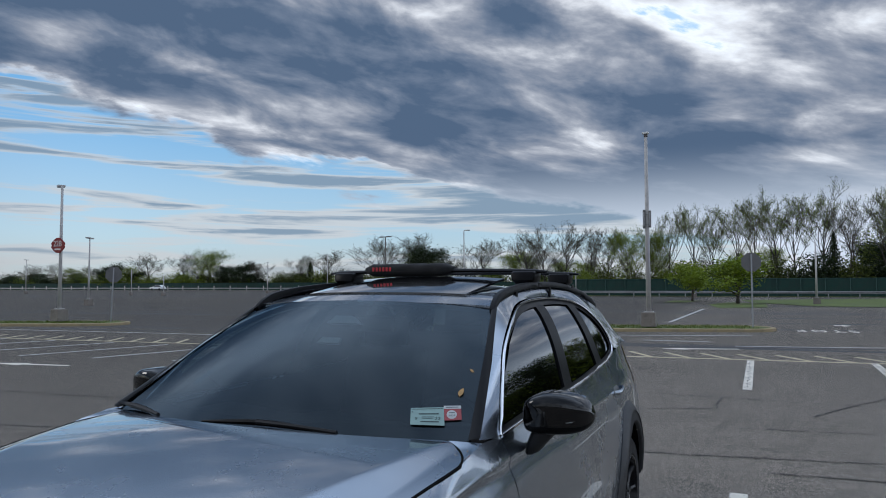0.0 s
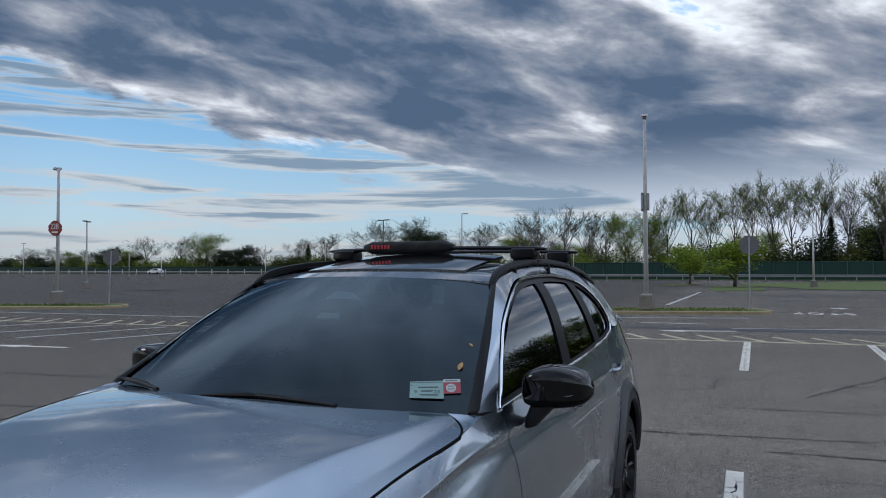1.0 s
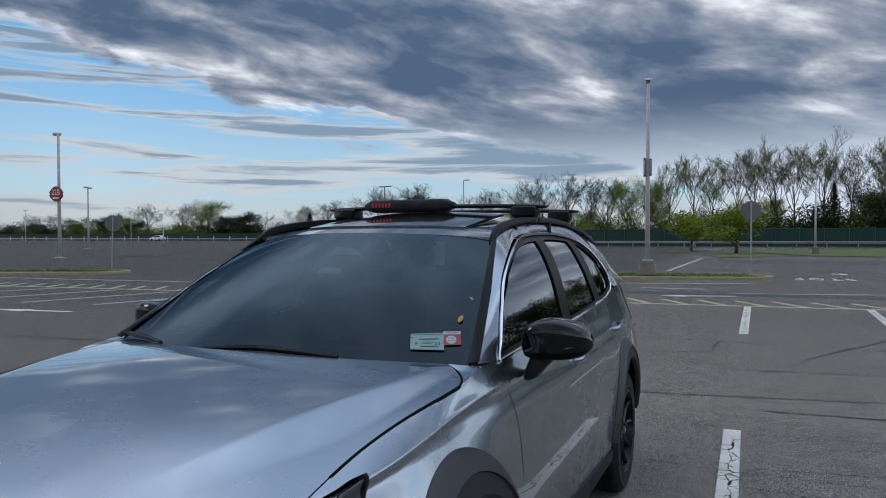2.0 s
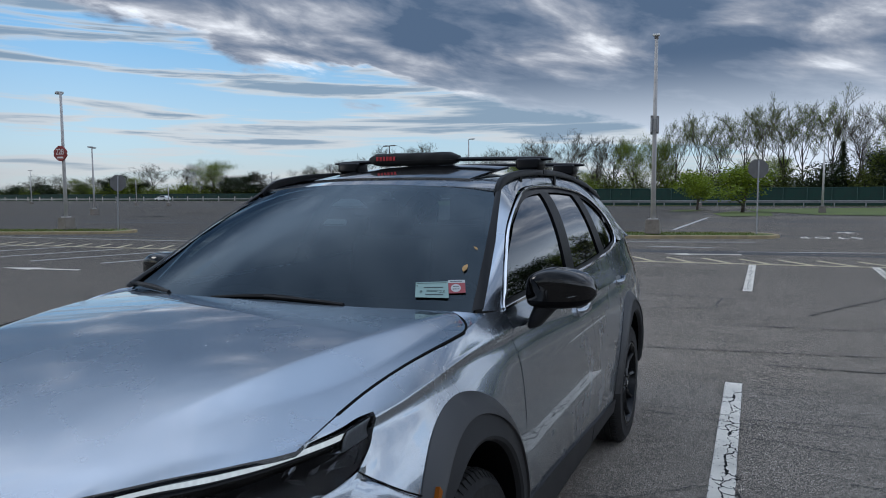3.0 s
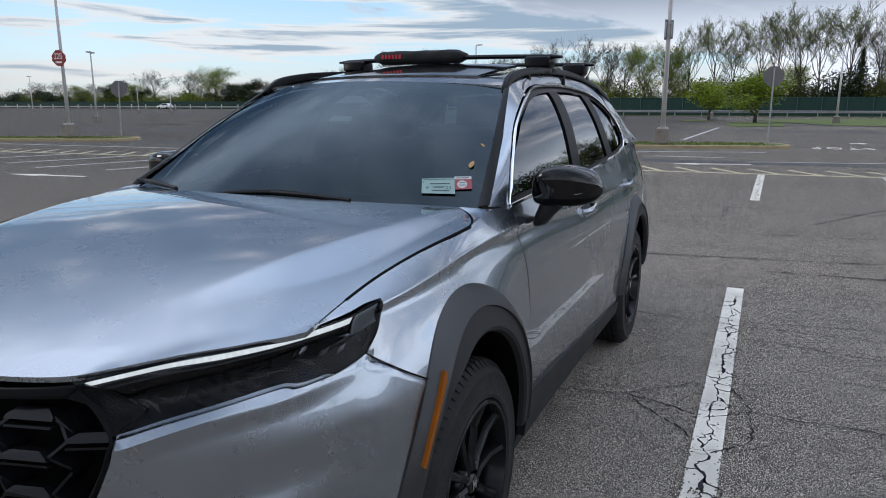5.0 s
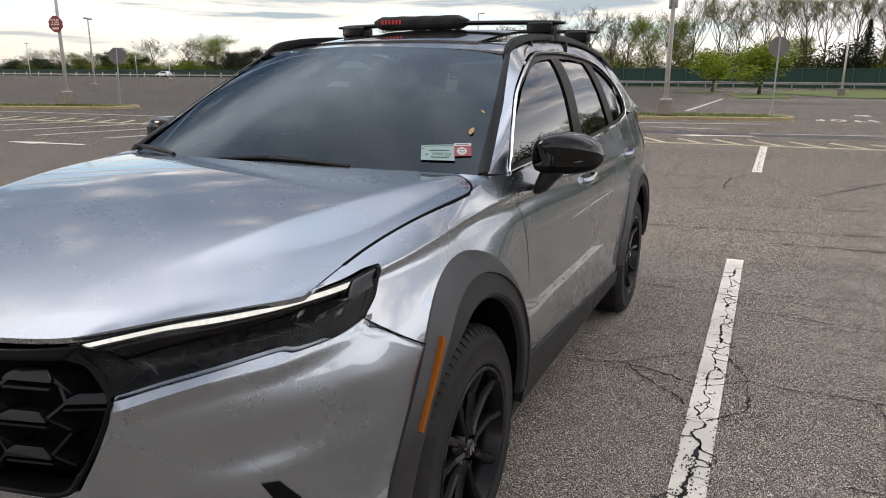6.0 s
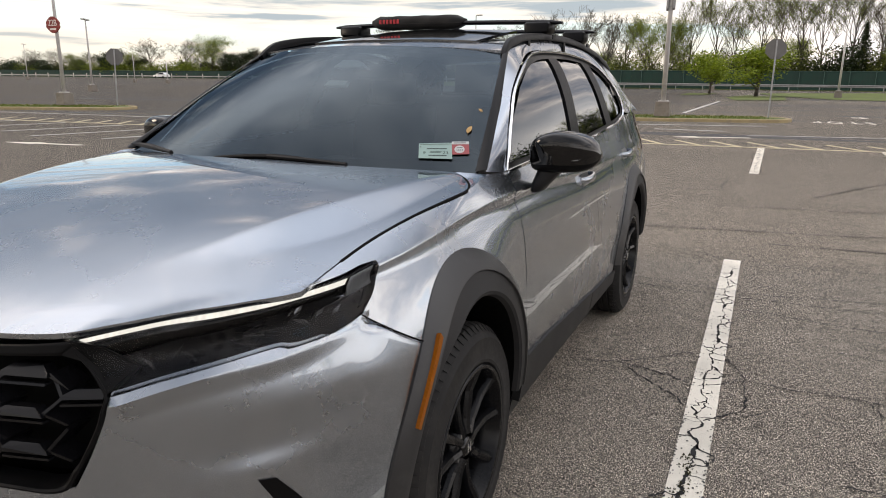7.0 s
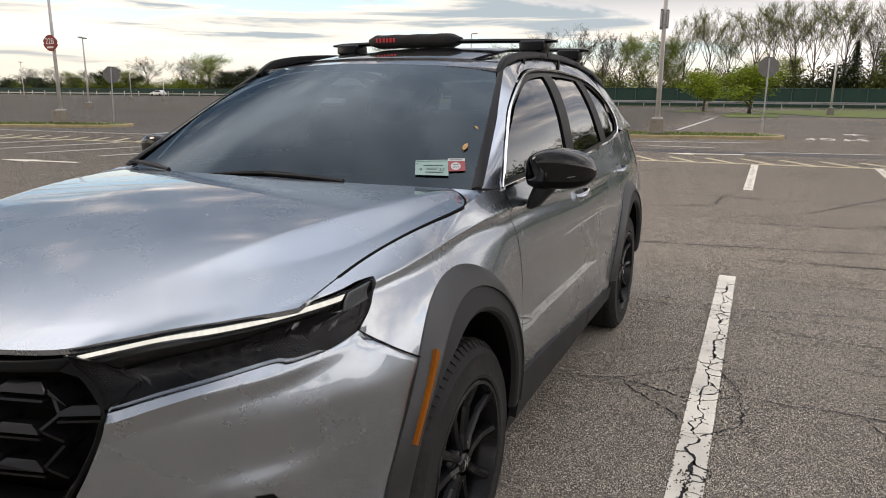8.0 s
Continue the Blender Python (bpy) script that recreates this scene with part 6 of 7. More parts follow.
def build_front(car):
    # ---- bumper skin, from the grille round to the wheel arch

    def corner(p):
        """(s, z): s below 0.8 follows the nose, beyond it blends onto the body side."""
        s, z = p
        if s <= 0.849:
            return Vector((s, nose_y(s, z), z))
        t = (s - 0.849) * 3.0
        y = nose_y(0.849, z) + t
        x0 = 0.849 + t * 0.34 * (1 - 1.2 * t)
        return Vector((x0 + (side_x(y, z) - x0) * smooth(t, 0.0, 0.17), y, z))

    def seam_height(s):
        z = 0.93
        for _ in range(4):
            z = min(0.973, spline(nose_y(0.849, z) + (s - .849) * 3.0, ((.445, .961), (.474, .940), (.517, .910), (.579, .873), (.632, .846))))
        return z

    N = 40
    bm = bmesh.new()
    grid = []
    ROWS = 60
    for j in range(ROWS + 1):
        v = j / ROWS
        row = []
        for i in range(N + 1):
            u = i / N
            inner_z = 0.36 + (0.877 - 0.36) * v / 0.8 if v < 0.8 else 0.877 + (0.908 - 0.877) * (v - 0.8) / 0.2
            x_in = spline(inner_z, ((.30, .30), (.50, .40), (.62, .44), (.70, .478), (.746, .506), (.80, .535), (.86, .560), (.886, .565), (.91, .567))) + 0.003
            # rear edge follows the front of the wheel arch
            z_out = 0.40 + (0.847 - 0.40) * v / 0.8 if v < 0.8 else 0.847 + 0.009 * (v - 0.8) / 0.2
            y_out = ARCH_F[0] - ARCH_F[2] * math.sqrt(max(0.02, 1 - ((z_out - ARCH_F[1]) / ARCH_F[3]) ** 2)) + 0.006
            s_out = 0.849 + (y_out - nose_y(0.849, z_out)) / 3.0
            s = x_in + (s_out - x_in) * u
            ztop = spline(s, LAMP_LOW) + 0.003 if s < .849 else seam_height(s) + 0.010
            zbot = 0.36 + 0.04 * u
            kz = min(ledge_z(min(s, .90)), ztop - 0.008)
            z = zbot + (kz - zbot) * v / 0.8 if v < 0.8 else kz + (ztop + (0.006 if s < .815 else -0.002) - kz) * (v - 0.8) / 0.2
            p = corner((s, z))
            if s > .846:                     # tucked in behind the fender above the seam
                p.x -= 0.010 * smooth(z, seam_height(s) - 0.001, seam_height(s) + 0.005)
            row.append(p)
        grid.append(row)
    V = [[bm.verts.new(p) for p in row] for row in grid]
    for j in range(ROWS):
        for i in range(N):
            bm.faces.new((V[j][i], V[j][i + 1], V[j + 1][i + 1], V[j + 1][i])).smooth = True
    rim = [V[j][0] for j in range(ROWS, -1, -1)] + V[0][1:] + [V[j][N] for j in range(1, ROWS + 1)]
    back = [bm.verts.new(v.co + Vector((-0.012 if v.co.x < .7 else -0.02, 0.02, 0))) for v in rim]
    for k in range(len(rim) - 1):
        bm.faces.new((rim[k], back[k], back[k + 1], rim[k + 1])).smooth = True
    bmesh.ops.recalc_face_normals(bm, faces=bm.faces)
    pair("front_bumper", bm, PAINT, car, "silver front bumper with sculpted side", 38)
    # lower grille surround in body colour, then black chin
    bm = panel([(-.50, .56), (0, .54), (.50, .56)], [(-.50, .728), (-.449, .713), (-.393, .716), (0, .722), (.393, .716), (.449, .713), (.50, .728)], [(-.50, .56), (-.50, .728)], [(.50, .56), (.50, .728)], lift_nose(), 40, 8, gap=0.0, flange=0.03)
    cpart("bumper_centre", bm, PAINT, car, "silver bumper centre below the grille")
    bm = panel([(-.62, .24), (0, .22), (.62, .24)], [(-.52, .56), (0, .54), (.52, .56)], [(-.62, .24), (-.52, .56)], [(.62, .24), (.52, .56)], lift_nose(1, -0.01), 40, 10, gap=0.002, flange=0.03)
    cpart("chin", bm, PLASTIC, car, "black plastic chin with lower intake")
    bm = panel([(.62, .24), (.80, .25), (.88, .27)], [(.40, .37), (.70, .38), (.905, .40)], [(.62, .24), (.40, .37)], [(.88, .27), (.905, .40)], lift_nose(1, -0.004), 20, 6, gap=0, flange=0.02)
    pair("lower_corner", bm, PLASTIC, car, "black plastic lower bumper corner")
    # side vent: slanting black slot with a raised rim
    bm = panel([(.806, .46), (.832, .46)], [(.754, .690), (.776, .684)], [(.806, .46), (.778, .60), (.754, .690)], [(.832, .46), (.804, .60), (.776, .684)], lift_nose(1, 0.002), 4, 14, gap=0, flange=0.02)
    pair("side_vent", bm, TRIM_BLACK, car, "slanting black side vent")
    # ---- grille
    # backing sheet, near-black to paint the shade behind the blades
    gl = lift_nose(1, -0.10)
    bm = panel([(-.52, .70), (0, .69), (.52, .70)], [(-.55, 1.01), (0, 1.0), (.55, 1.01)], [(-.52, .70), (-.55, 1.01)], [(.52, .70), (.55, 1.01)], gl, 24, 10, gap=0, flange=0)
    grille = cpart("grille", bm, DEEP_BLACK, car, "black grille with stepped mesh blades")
    edge_in = lambda z: spline(z, ((.715, .46), (.746, .500), (.80, .528), (.86, .562), (.91, .564), (.98, .49)))
    # top bar and frame
    bm = panel([(-.485, .978), (-.30, .968), (0, .962), (.30, .968), (.485, .978)], [(-.515, 1.006), (-.35, .990), (0, .975), (.35, .990), (.515, 1.006)], [(-.485, .978), (-.515, 1.006)], [(.485, .978), (.515, 1.006)], lift_nose(1, -0.006), 40, 4, gap=0, flange=0.05)
    part("top_bar", bm, TRIM_BLACK, grille, "satin black grille top bar", True)
    fr = poly([(.50, .985), (.525, .962), (.566, .909), (.563, .884), (.557, .858), (.546, .830), (.532, .80), (.504, .746), (.487, .722), (.449, .714), (.393, .717), (.2, .722), (0, .724)])
    bm = bmesh.new()
    F0, F1 = lift_nose(1, 0.005), lift_nose(1, -0.05)
    rows = []
    for k in range(61):
        p = fr(k / 60)
        q = Vector((p.x - 0.009, p.y + (0.007 if p.y < .76 else 0)))
        rows.append([bm.verts.new(c) for c in (F0(p) + Vector((0, 0.012, 0)), F0(p), F0(p.lerp(q, 0.5)), F0(q) + Vector((0, .004, 0)), F1(q))])
    for r0, r1 in zip(rows, rows[1:]):
        for i in range(4):
            bm.faces.new((r0[i], r0[i + 1], r1[i + 1], r1[i])).smooth = True
    pair("frame", bm, TRIM_BLACK, grille, "satin black grille frame")
    # corner piece between grille and lamp
    bm = panel([(.478, .980), (.525, .962), (.566, .912)], [(.505, 1.004), (.545, .992), (.60, .955)], [(.478, .980), (.505, 1.004)], [(.566, .912), (.60, .955)], lift_nose(1, 0.004), 10, 6, gap=0, flange=0.02)
    pair("lamp_corner", bm, TRIM_BLACK, car, "satin black corner piece beside the lamp")
    # mesh: staggered columns of flat blades with slanting ribs between them
    col, row = 0.130, 0.078

    def rib(A, B, w, off_a, off_b, name, depth=0.014):
        A, B = Vector(A), Vector(B)
        n2 = Vector((-(B - A).y, (B - A).x)).normalized() * w
        bm = bmesh.new()
        fv = [bm.verts.new(lift_nose(1, o)(q)) for q, o in ((A - n2, off_a), (B - n2, off_b), (B + n2, off_b), (A + n2, off_a))]
        bv = [bm.verts.new(v.co + Vector((0, depth, 0))) for v in fv]
        bm.faces.new(fv), bm.faces.new(bv[::-1])
        for i in range(4):
            bm.faces.new((fv[i], bv[i], bv[(i + 1) % 4], fv[(i + 1) % 4]))
        bmesh.ops.recalc_face_normals(bm, faces=bm.faces)
        part(name, bm, BLADE, grille)

    for sx in (-1, 1):
        for c in range(0, 5):
            if c == 0 and sx < 0:
                continue
            for r in range(-1, 4):
                x, z = sx * (0.010 + col * c if c else 0.0), 0.752 + row * r + (0.039 if c % 2 else 0.0)
                if z < 0.735 or z > 0.955 or abs(x) > edge_in(z) - 0.02:
                    continue
                lim = edge_in(z) - 0.012
                cl = lambda v: max(-lim, min(lim, v))
                bm = bmesh.new()
                pts = [(-.050, -.008, -.014), (.050, -.008, -.014), (.047, .000, -.016), (.030, .011, -.024), (-.030, .011, -.024), (-.047, .000, -.016)]
                fv = [bm.verts.new(lift_nose(1, o)((cl(x + dx), z + dz))) for dx, dz, o in pts]
                bv = [bm.verts.new(v.co + Vector((0, .022, -.002))) for v in fv]
                bm.faces.new(fv), bm.faces.new(bv[::-1])
                for i in range(6):
                    bm.faces.new((fv[i], bv[i], bv[(i + 1) % 6], fv[(i + 1) % 6]))
                bmesh.ops.recalc_face_normals(bm, faces=bm.faces)
                part("blade", bm, BLADE, grille, "flat black grille blade")
                rib((cl(x - .048), z - .020), (cl(x + .048), z - .020), .0025, -.018, -.018, "lip")
                for up, dx in ((1, sx), (-1, sx), (1, -sx)):
                    x1, z1 = x + dx * (col - .046), z + up * .039 * (1 if up > 0 else .8)
                    if abs(x1) < edge_in(min(.97, max(.72, z1))) - 0.004 and .722 < z1 < .972:
                        rib((cl(x + dx * .048), z - .002), (x1, z1), .003, -.020, -.034, "rib", 0.05)
    build_headlights(car)


def build_headlights(car):
    top, low = poly(LAMP_TOP), poly(LAMP_LOW)
    inner_edge, outer_edge = [(.569, .906), (.540, .955), (.483, 1.008)], LAMP_END
    for right in (False, True):
        bm = panel(low, top, inner_edge, outer_edge, lift_lamp(-0.020), 40, 12, gap=0.002, flange=0.0)
        lamp = mirrored(cpart("headlight", bm, SMOKE, car, "slim smoked LED headlight with a bright upper strip"), right)
        bm = panel(low, top, inner_edge, outer_edge, lift_lamp(0.004), 44, 14, gap=0.001, flange=0.003)
        mirrored(part("cover", bm, LENS, lamp, "clear lamp cover", True), right)
        # daytime strip along the upper edge, gloss band below it
        strip = [(x, z + .0034) for x, z in STRIP_LOW[:6]]
        t0 = poly(strip)
        t1 = poly([(0.503, 1.0065), (0.560, 1.0200), (0.632, 1.0340), (0.702, 1.0400), (0.760, 1.0425), (0.814, 1.0485)])
        bm = panel(t0, t1, [t0(0), t1(0)], [t0(1), t1(1)], lift_lamp(-0.003), 40, 3, gap=0, sheet=0.004)
        mirrored(part("daytime_strip", bm, LED, lamp, "white glowing daytime light strip", True), right)
        bm = panel([(.817, 1.012), (.842, 1.018)], [(.817, 1.049), (.836, 1.054)], [(.817, 1.012), (.817, 1.049)], [(.842, 1.018), (.836, 1.054)], lift_lamp(0.0), 8, 4, gap=0, sheet=0.003)
        mirrored(part("turn_lamp", bm, MARKER_GREY, lamp, "pale grey turn lamp at the outer end", True), right)
        b0 = poly([(0.525, 0.963), (0.554, 0.970), (0.633, 0.992), (0.704, 1.004), (0.762, 1.014), (0.780, 1.019), (0.814, 1.024)])
        bm = panel(b0, poly([(x, z - .0015) for x, z in strip]), [b0(0), (.514, .9999)], [b0(1), (0.814, 1.0359)], lift_lamp(-0.004), 36, 3, gap=0, sheet=0.006)
        mirrored(part("bezel", bm, GLOSS_BLACK, lamp, "gloss black band under the light strip", True), right)
        bm = panel([(.834, .980), (.848, .990)], [(.838, 1.026), (.851, 1.034)], [(.834, .980), (.838, 1.026)], [(.848, .990), (.851, 1.034)], lift_lamp(-0.010), 3, 8, gap=0, sheet=0.003)
        mirrored(part("side_marker", bm, SMOKE, lamp, "grey side marker", True), right)
        # small reflectors in the dark housing: facets and slivers at odd angles
        rng = random.Random(17)
        for cx, cz, w, h, count in ((.650, .968, .030, .014, 9), (.612, .956, .016, .006, 4), (.728, .983, .018, .014, 5), (.788, 1.000, .014, .014, 7), (.812, 1.000, .009, .014, 5)):
            for _ in range(count):
                x, z = cx + rng.uniform(-w, w), cz + rng.uniform(-h, h)
                a = rng.choice((0.35, 1.15, 1.35, -0.6)) + rng.uniform(-.25, .25)
                ln, wd = rng.uniform(.006, .016), rng.uniform(.0007, .0028)
                d, e = Vector((math.cos(a), math.sin(a))) * ln, Vector((-math.sin(a), math.cos(a))) * wd
                c = Vector((x, z))
                bm = bmesh.new()
                f = [bm.verts.new(lift_lamp(o)(q)) for q, o in ((c - d - e * .4, -.010), (c - d * .2 - e, -.006), (c + d, -.009), (c + d * .1 + e, -.013))]
                b = [bm.verts.new(v.co + Vector((-.001, .004, 0))) for v in f]
                bm.faces.new(f), bm.faces.new(b[::-1])
                for k in range(4):
                    bm.faces.new((f[k], b[k], b[(k + 1) % 4], f[(k + 1) % 4]))
                mirrored(part("reflector", bm, REFLECTOR, lamp, "small faceted lamp reflector"), right)
        # amber reflector in the arch cladding
        pts = arc(ARCH_F[0], ARCH_F[1], ARCH_F[2] * .921, ARCH_F[3] * .921, 127, 152, 10)
        pts2 = arc(ARCH_F[0], ARCH_F[1], ARCH_F[2] * .948, ARCH_F[3] * .948, 127, 152, 10)
        bm = panel(pts, pts2, [pts[0], pts2[0]], [pts[-1], pts2[-1]], lift_side(1, 0.031), 14, 3, gap=0, sheet=0.012)
        mirrored(cpart("side_reflector", bm, AMBER, car, "amber side reflector"), right)


def mirrored(ob, right):
    if right:
        for v in ob.data.vertices:
            v.co.x = -v.co.x
        ob.data.flip_normals()
    return ob


def build_rear(car):
    def tail(p):
        x, z = p
        a = abs(x)
        y = spline(z, ((.25, 4.50), (.40, 4.60), (.60, 4.615), (.72, 4.60), (.80, 4.56), (1.0, 4.53), (1.2, 4.48), (1.4, 4.37), (1.58, 4.24))) - 0.30 * (a / .88) ** 3.2
        return Vector((x, y, z))
    C = Vector((0, 2.2, .9))
    bm = panel([(-.62, .70), (.62, .70)], [(-.60, 1.20), (.60, 1.20)], [(-.62, .70), (-.60, 1.20)], [(.62, .70), (.60, 1.20)], tail, 24, 14, origin=C)
    cpart("tailgate", bm, PAINT, car, "silver tailgate")
    bm = panel([(-.66, 1.20), (.66, 1.20)], [(-.56, 1.56), (.56, 1.56)], [(-.66, 1.20), (-.56, 1.56)], [(.66, 1.20), (.56, 1.56)], tail, 20, 10, origin=C, sheet=0.006)
    cpart("rear_window", bm, SUN_GLASS, car, "dark rear window")
    bm = panel([(-.86, .42), (.86, .42)], [(-.80, .70), (.80, .70)], [(-.86, .42), (-.80, .70)], [(.86, .42), (.80, .70)], tail, 30, 8, origin=C)
    cpart("rear_bumper", bm, PAINT, car, "silver rear bumper")
    bm = panel([(-.80, .24), (.80, .24)], [(-.86, .42), (.86, .42)], [(-.80, .24), (-.86, .42)], [(.80, .24), (.86, .42)], tail, 24, 5, origin=C)
    cpart("rear_chin", bm, PLASTIC, car, "black plastic rear valance")
    bm = panel([(.62, .70), (.80, .70)], [(.60, 1.02), (.76, 1.02)], [(.62, .70), (.60, 1.02)], [(.80, .70), (.76, 1.02)], tail, 8, 8, origin=C)
    pair("rear_corner", bm, PAINT, car, "silver rear corner")
    bm = panel([(.58, 1.0), (.79, 1.0)], [(.62, 1.26), (.76, 1.26)], [(.58, 1.0), (.62, 1.26)], [(.79, 1.0), (.76, 1.26)], lambda p: tail(p) + Vector((0, .004, 0)), 8, 10, origin=C, sheet=0.02)
    pair("tail_lamp", bm, TAIL_RED, car, "dark red smoked tail lamp")
    bm = panel([(4.08, .40), (4.42, .42)], [(4.10, .66), (4.40, .95)], [(4.08, .40), (4.10, .66)], [(4.42, .42), (4.40, .95)], lift_side(), 10, 10)
    pair("bumper_side", bm, PAINT, car, "silver rear bumper side")
    bm = panel([(4.28, .98), (4.46, .99)], [(4.25, 1.235), (4.42, 1.235)], [(4.28, .98), (4.25, 1.235)], [(4.46, .99), (4.42, 1.235)], lift_side(1, .003), 6, 8)
    pair("tail_lamp_side", bm, TAIL_RED, car, "dark red smoked tail lamp side")
    bm = bmesh.new()
    rowsA = poly([(-.60, 4.10, 1.555), (0, 4.24, 1.585), (.60, 4.10, 1.555)])
    rowsB = poly([(-.56, 4.30, 1.555), (0, 4.38, 1.58), (.56, 4.30, 1.555)])
    rows = strip_between(bm, rowsA, rowsB, 20, .012, 4, Vector((0, 0, 1)))
    cpart("spoiler", bm, PAINT, car, "silver roof spoiler")
    bm = bmesh.new()
    box(bm, (0, 4.3, 0.9), (1.4, .1, .9), .02)
    cpart("rear_bulkhead", bm, DEEP_BLACK, car)


def build_mirrors_and_handles(car):
    # housing: rounded wedge lofted across x
    for right in (False, True):
        top = ((0, 1.236), (.05, 1.256), (.16, 1.274), (.35, 1.287), (.6, 1.284), (.8, 1.268), (.93, 1.243), (1, 1.212))
        bot = ((0, 1.168), (.04, 1.150), (.15, 1.141), (.4, 1.138), (.65, 1.141), (.86, 1.152), (.95, 1.168), (1, 1.190))
        deep = ((0, .034), (.05, .055), (.2, .070), (.5, .076), (.8, .068), (.93, .048), (1, .016))

        def shell(a0, a1, n, grow):
            """A band of the housing between two angles round its cross-section."""
            b = bmesh.new()
            rows = []
            for k in range(29):
                f = 0.5 - 0.5 * math.cos(math.pi * k / 28)
                x = 0.845 + 0.243 * f
                hi, lo, hy = spline(f, top), spline(f, bot), spline(f, deep)
                zc, hz, yc = (hi + lo) / 2, (hi - lo) / 2 + grow, 1.665 + 0.045 * f * f
                row = []
                for i in range(n + 1):
                    t = radians(a0 + (a1 - a0) * i / n)
                    c, w = math.cos(t), math.sin(t)
                    yy = math.copysign(abs(c) ** .42, c) * (hy + grow)
                    row.append(b.verts.new((x, yc + yy * (1.0 if yy > 0 else 1.12), zc + math.copysign(abs(w) ** .46, w) * hz)))
                rows.append(row)
            for r0, r1 in zip(rows, rows[1:]):
                for i in range(n):
                    b.faces.new((r0[i], r0[i + 1], r1[i + 1], r1[i])).smooth = True
            if a1 - a0 >= 180:
                for r in (rows[0], rows[-1]):
                    b.faces.new(r)
            bmesh.ops.recalc_face_normals(b, faces=b.faces)
            return b

        mir = mirrored(cpart("door_mirror", shell(-14, 194, 30, 0.0), GLOSS_BLACK, car, "gloss black door mirror", 50), right)
        # lower satin shell, indicator groove, arm and glass
        mirrored(part("lower_shell", shell(194, 346, 24, -0.0035), TRIM_BLACK, mir, "satin black lower shell", True), right)
        bm = bmesh.new()
        c = poly([(0.975, 1.598, 1.187), (1.02, 1.610, 1.193), (1.058, 1.640, 1.203), (1.080, 1.690, 1.208)])
        tube(bm, [c(k / 12) for k in range(13)], 0.0030, 5)
        mirrored(part("turn_indicator", bm, MARKER_GREY, mir, "pale turn indicator strip", True), right)
        bm = bmesh.new()
        rows = []
        for (x, y, z), (w, d) in (((.868, 1.655, 1.066), (.012, .040)), ((.876, 1.655, 1.074), (.022, .050)), ((.892, 1.658, 1.105), (.032, .050)), ((.914, 1.668, 1.140), (.042, .050)), ((.925, 1.672, 1.165), (.046, .048))):
            rows.append([bm.verts.new((x + w * a, y + d * b, z)) for a, b in ((-1, -.7), (-.5, -1), (.6, -.8), (1, 0), (.6, .8), (-.5, 1), (-1, .7))])
        for r0, r1 in zip(rows, rows[1:]):
            for k in range(7):
                bm.faces.new((r0[k], r0[(k + 1) % 7], r1[(k + 1) % 7], r1[k])).smooth = True
        bmesh.ops.recalc_face_normals(bm, faces=bm.faces)
        mirrored(part("arm", bm, PLASTIC, mir, "black mirror arm", True), right)
        bm = bmesh.new()
        box(bm, (0.97, 1.756, 1.212), (0.16, 0.006, 0.105), 0.02)
        mirrored(part("glass", bm, CHROME, mir, "mirror glass"), right)
        # door handles with their bowls
        for y, z in ((2.49, 1.008), (3.47, 1.032)):
            bm = bmesh.new()
            rows = []
            for k in range(13):
                f = k / 12
                yy = y - 0.10 + 0.20 * f
                lift = 0.004 + 0.032 * math.sin(math.pi * min(1, max(0, f))) ** 0.35
                x0 = side_x(yy, z)
                w = 0.013 + 0.007 * f
                rows.append([bm.verts.new((x0 + lift + dx, yy, z + dz)) for dx, dz in ((-.012, -w), (-.002, -w), (.004, -w * .4), (.004, w * .4), (-.002, w), (-.012, w))])
            for r0, r1 in zip(rows, rows[1:]):
                for i in range(6):
                    bm.faces.new((r0[i], r0[(i + 1) % 6], r1[(i + 1) % 6], r1[i])).smooth = True
            bm.faces.new(rows[0]), bm.faces.new(rows[-1][::-1])
            bmesh.ops.recalc_face_normals(bm, faces=bm.faces)
            h = mirrored(cpart("door_handle", bm, PAINT, car, "silver door handle", 50), right)
            bm = panel([(y - .085, z - .030), (y + .02, z - .030)], [(y - .085, z + .030), (y + .02, z + .030)], [(y - .085, z - .030), (y - .105, z), (y - .085, z + .030)], [(y + .02, z - .030), (y + .05, z), (y + .02, z + .030)],
                       lift_side(1, 0.0012), 8, 8, gap=0, flange=0)
            mirrored(part("handle_bowl", bm, STEEL, h, "dished handle recess", True), right)


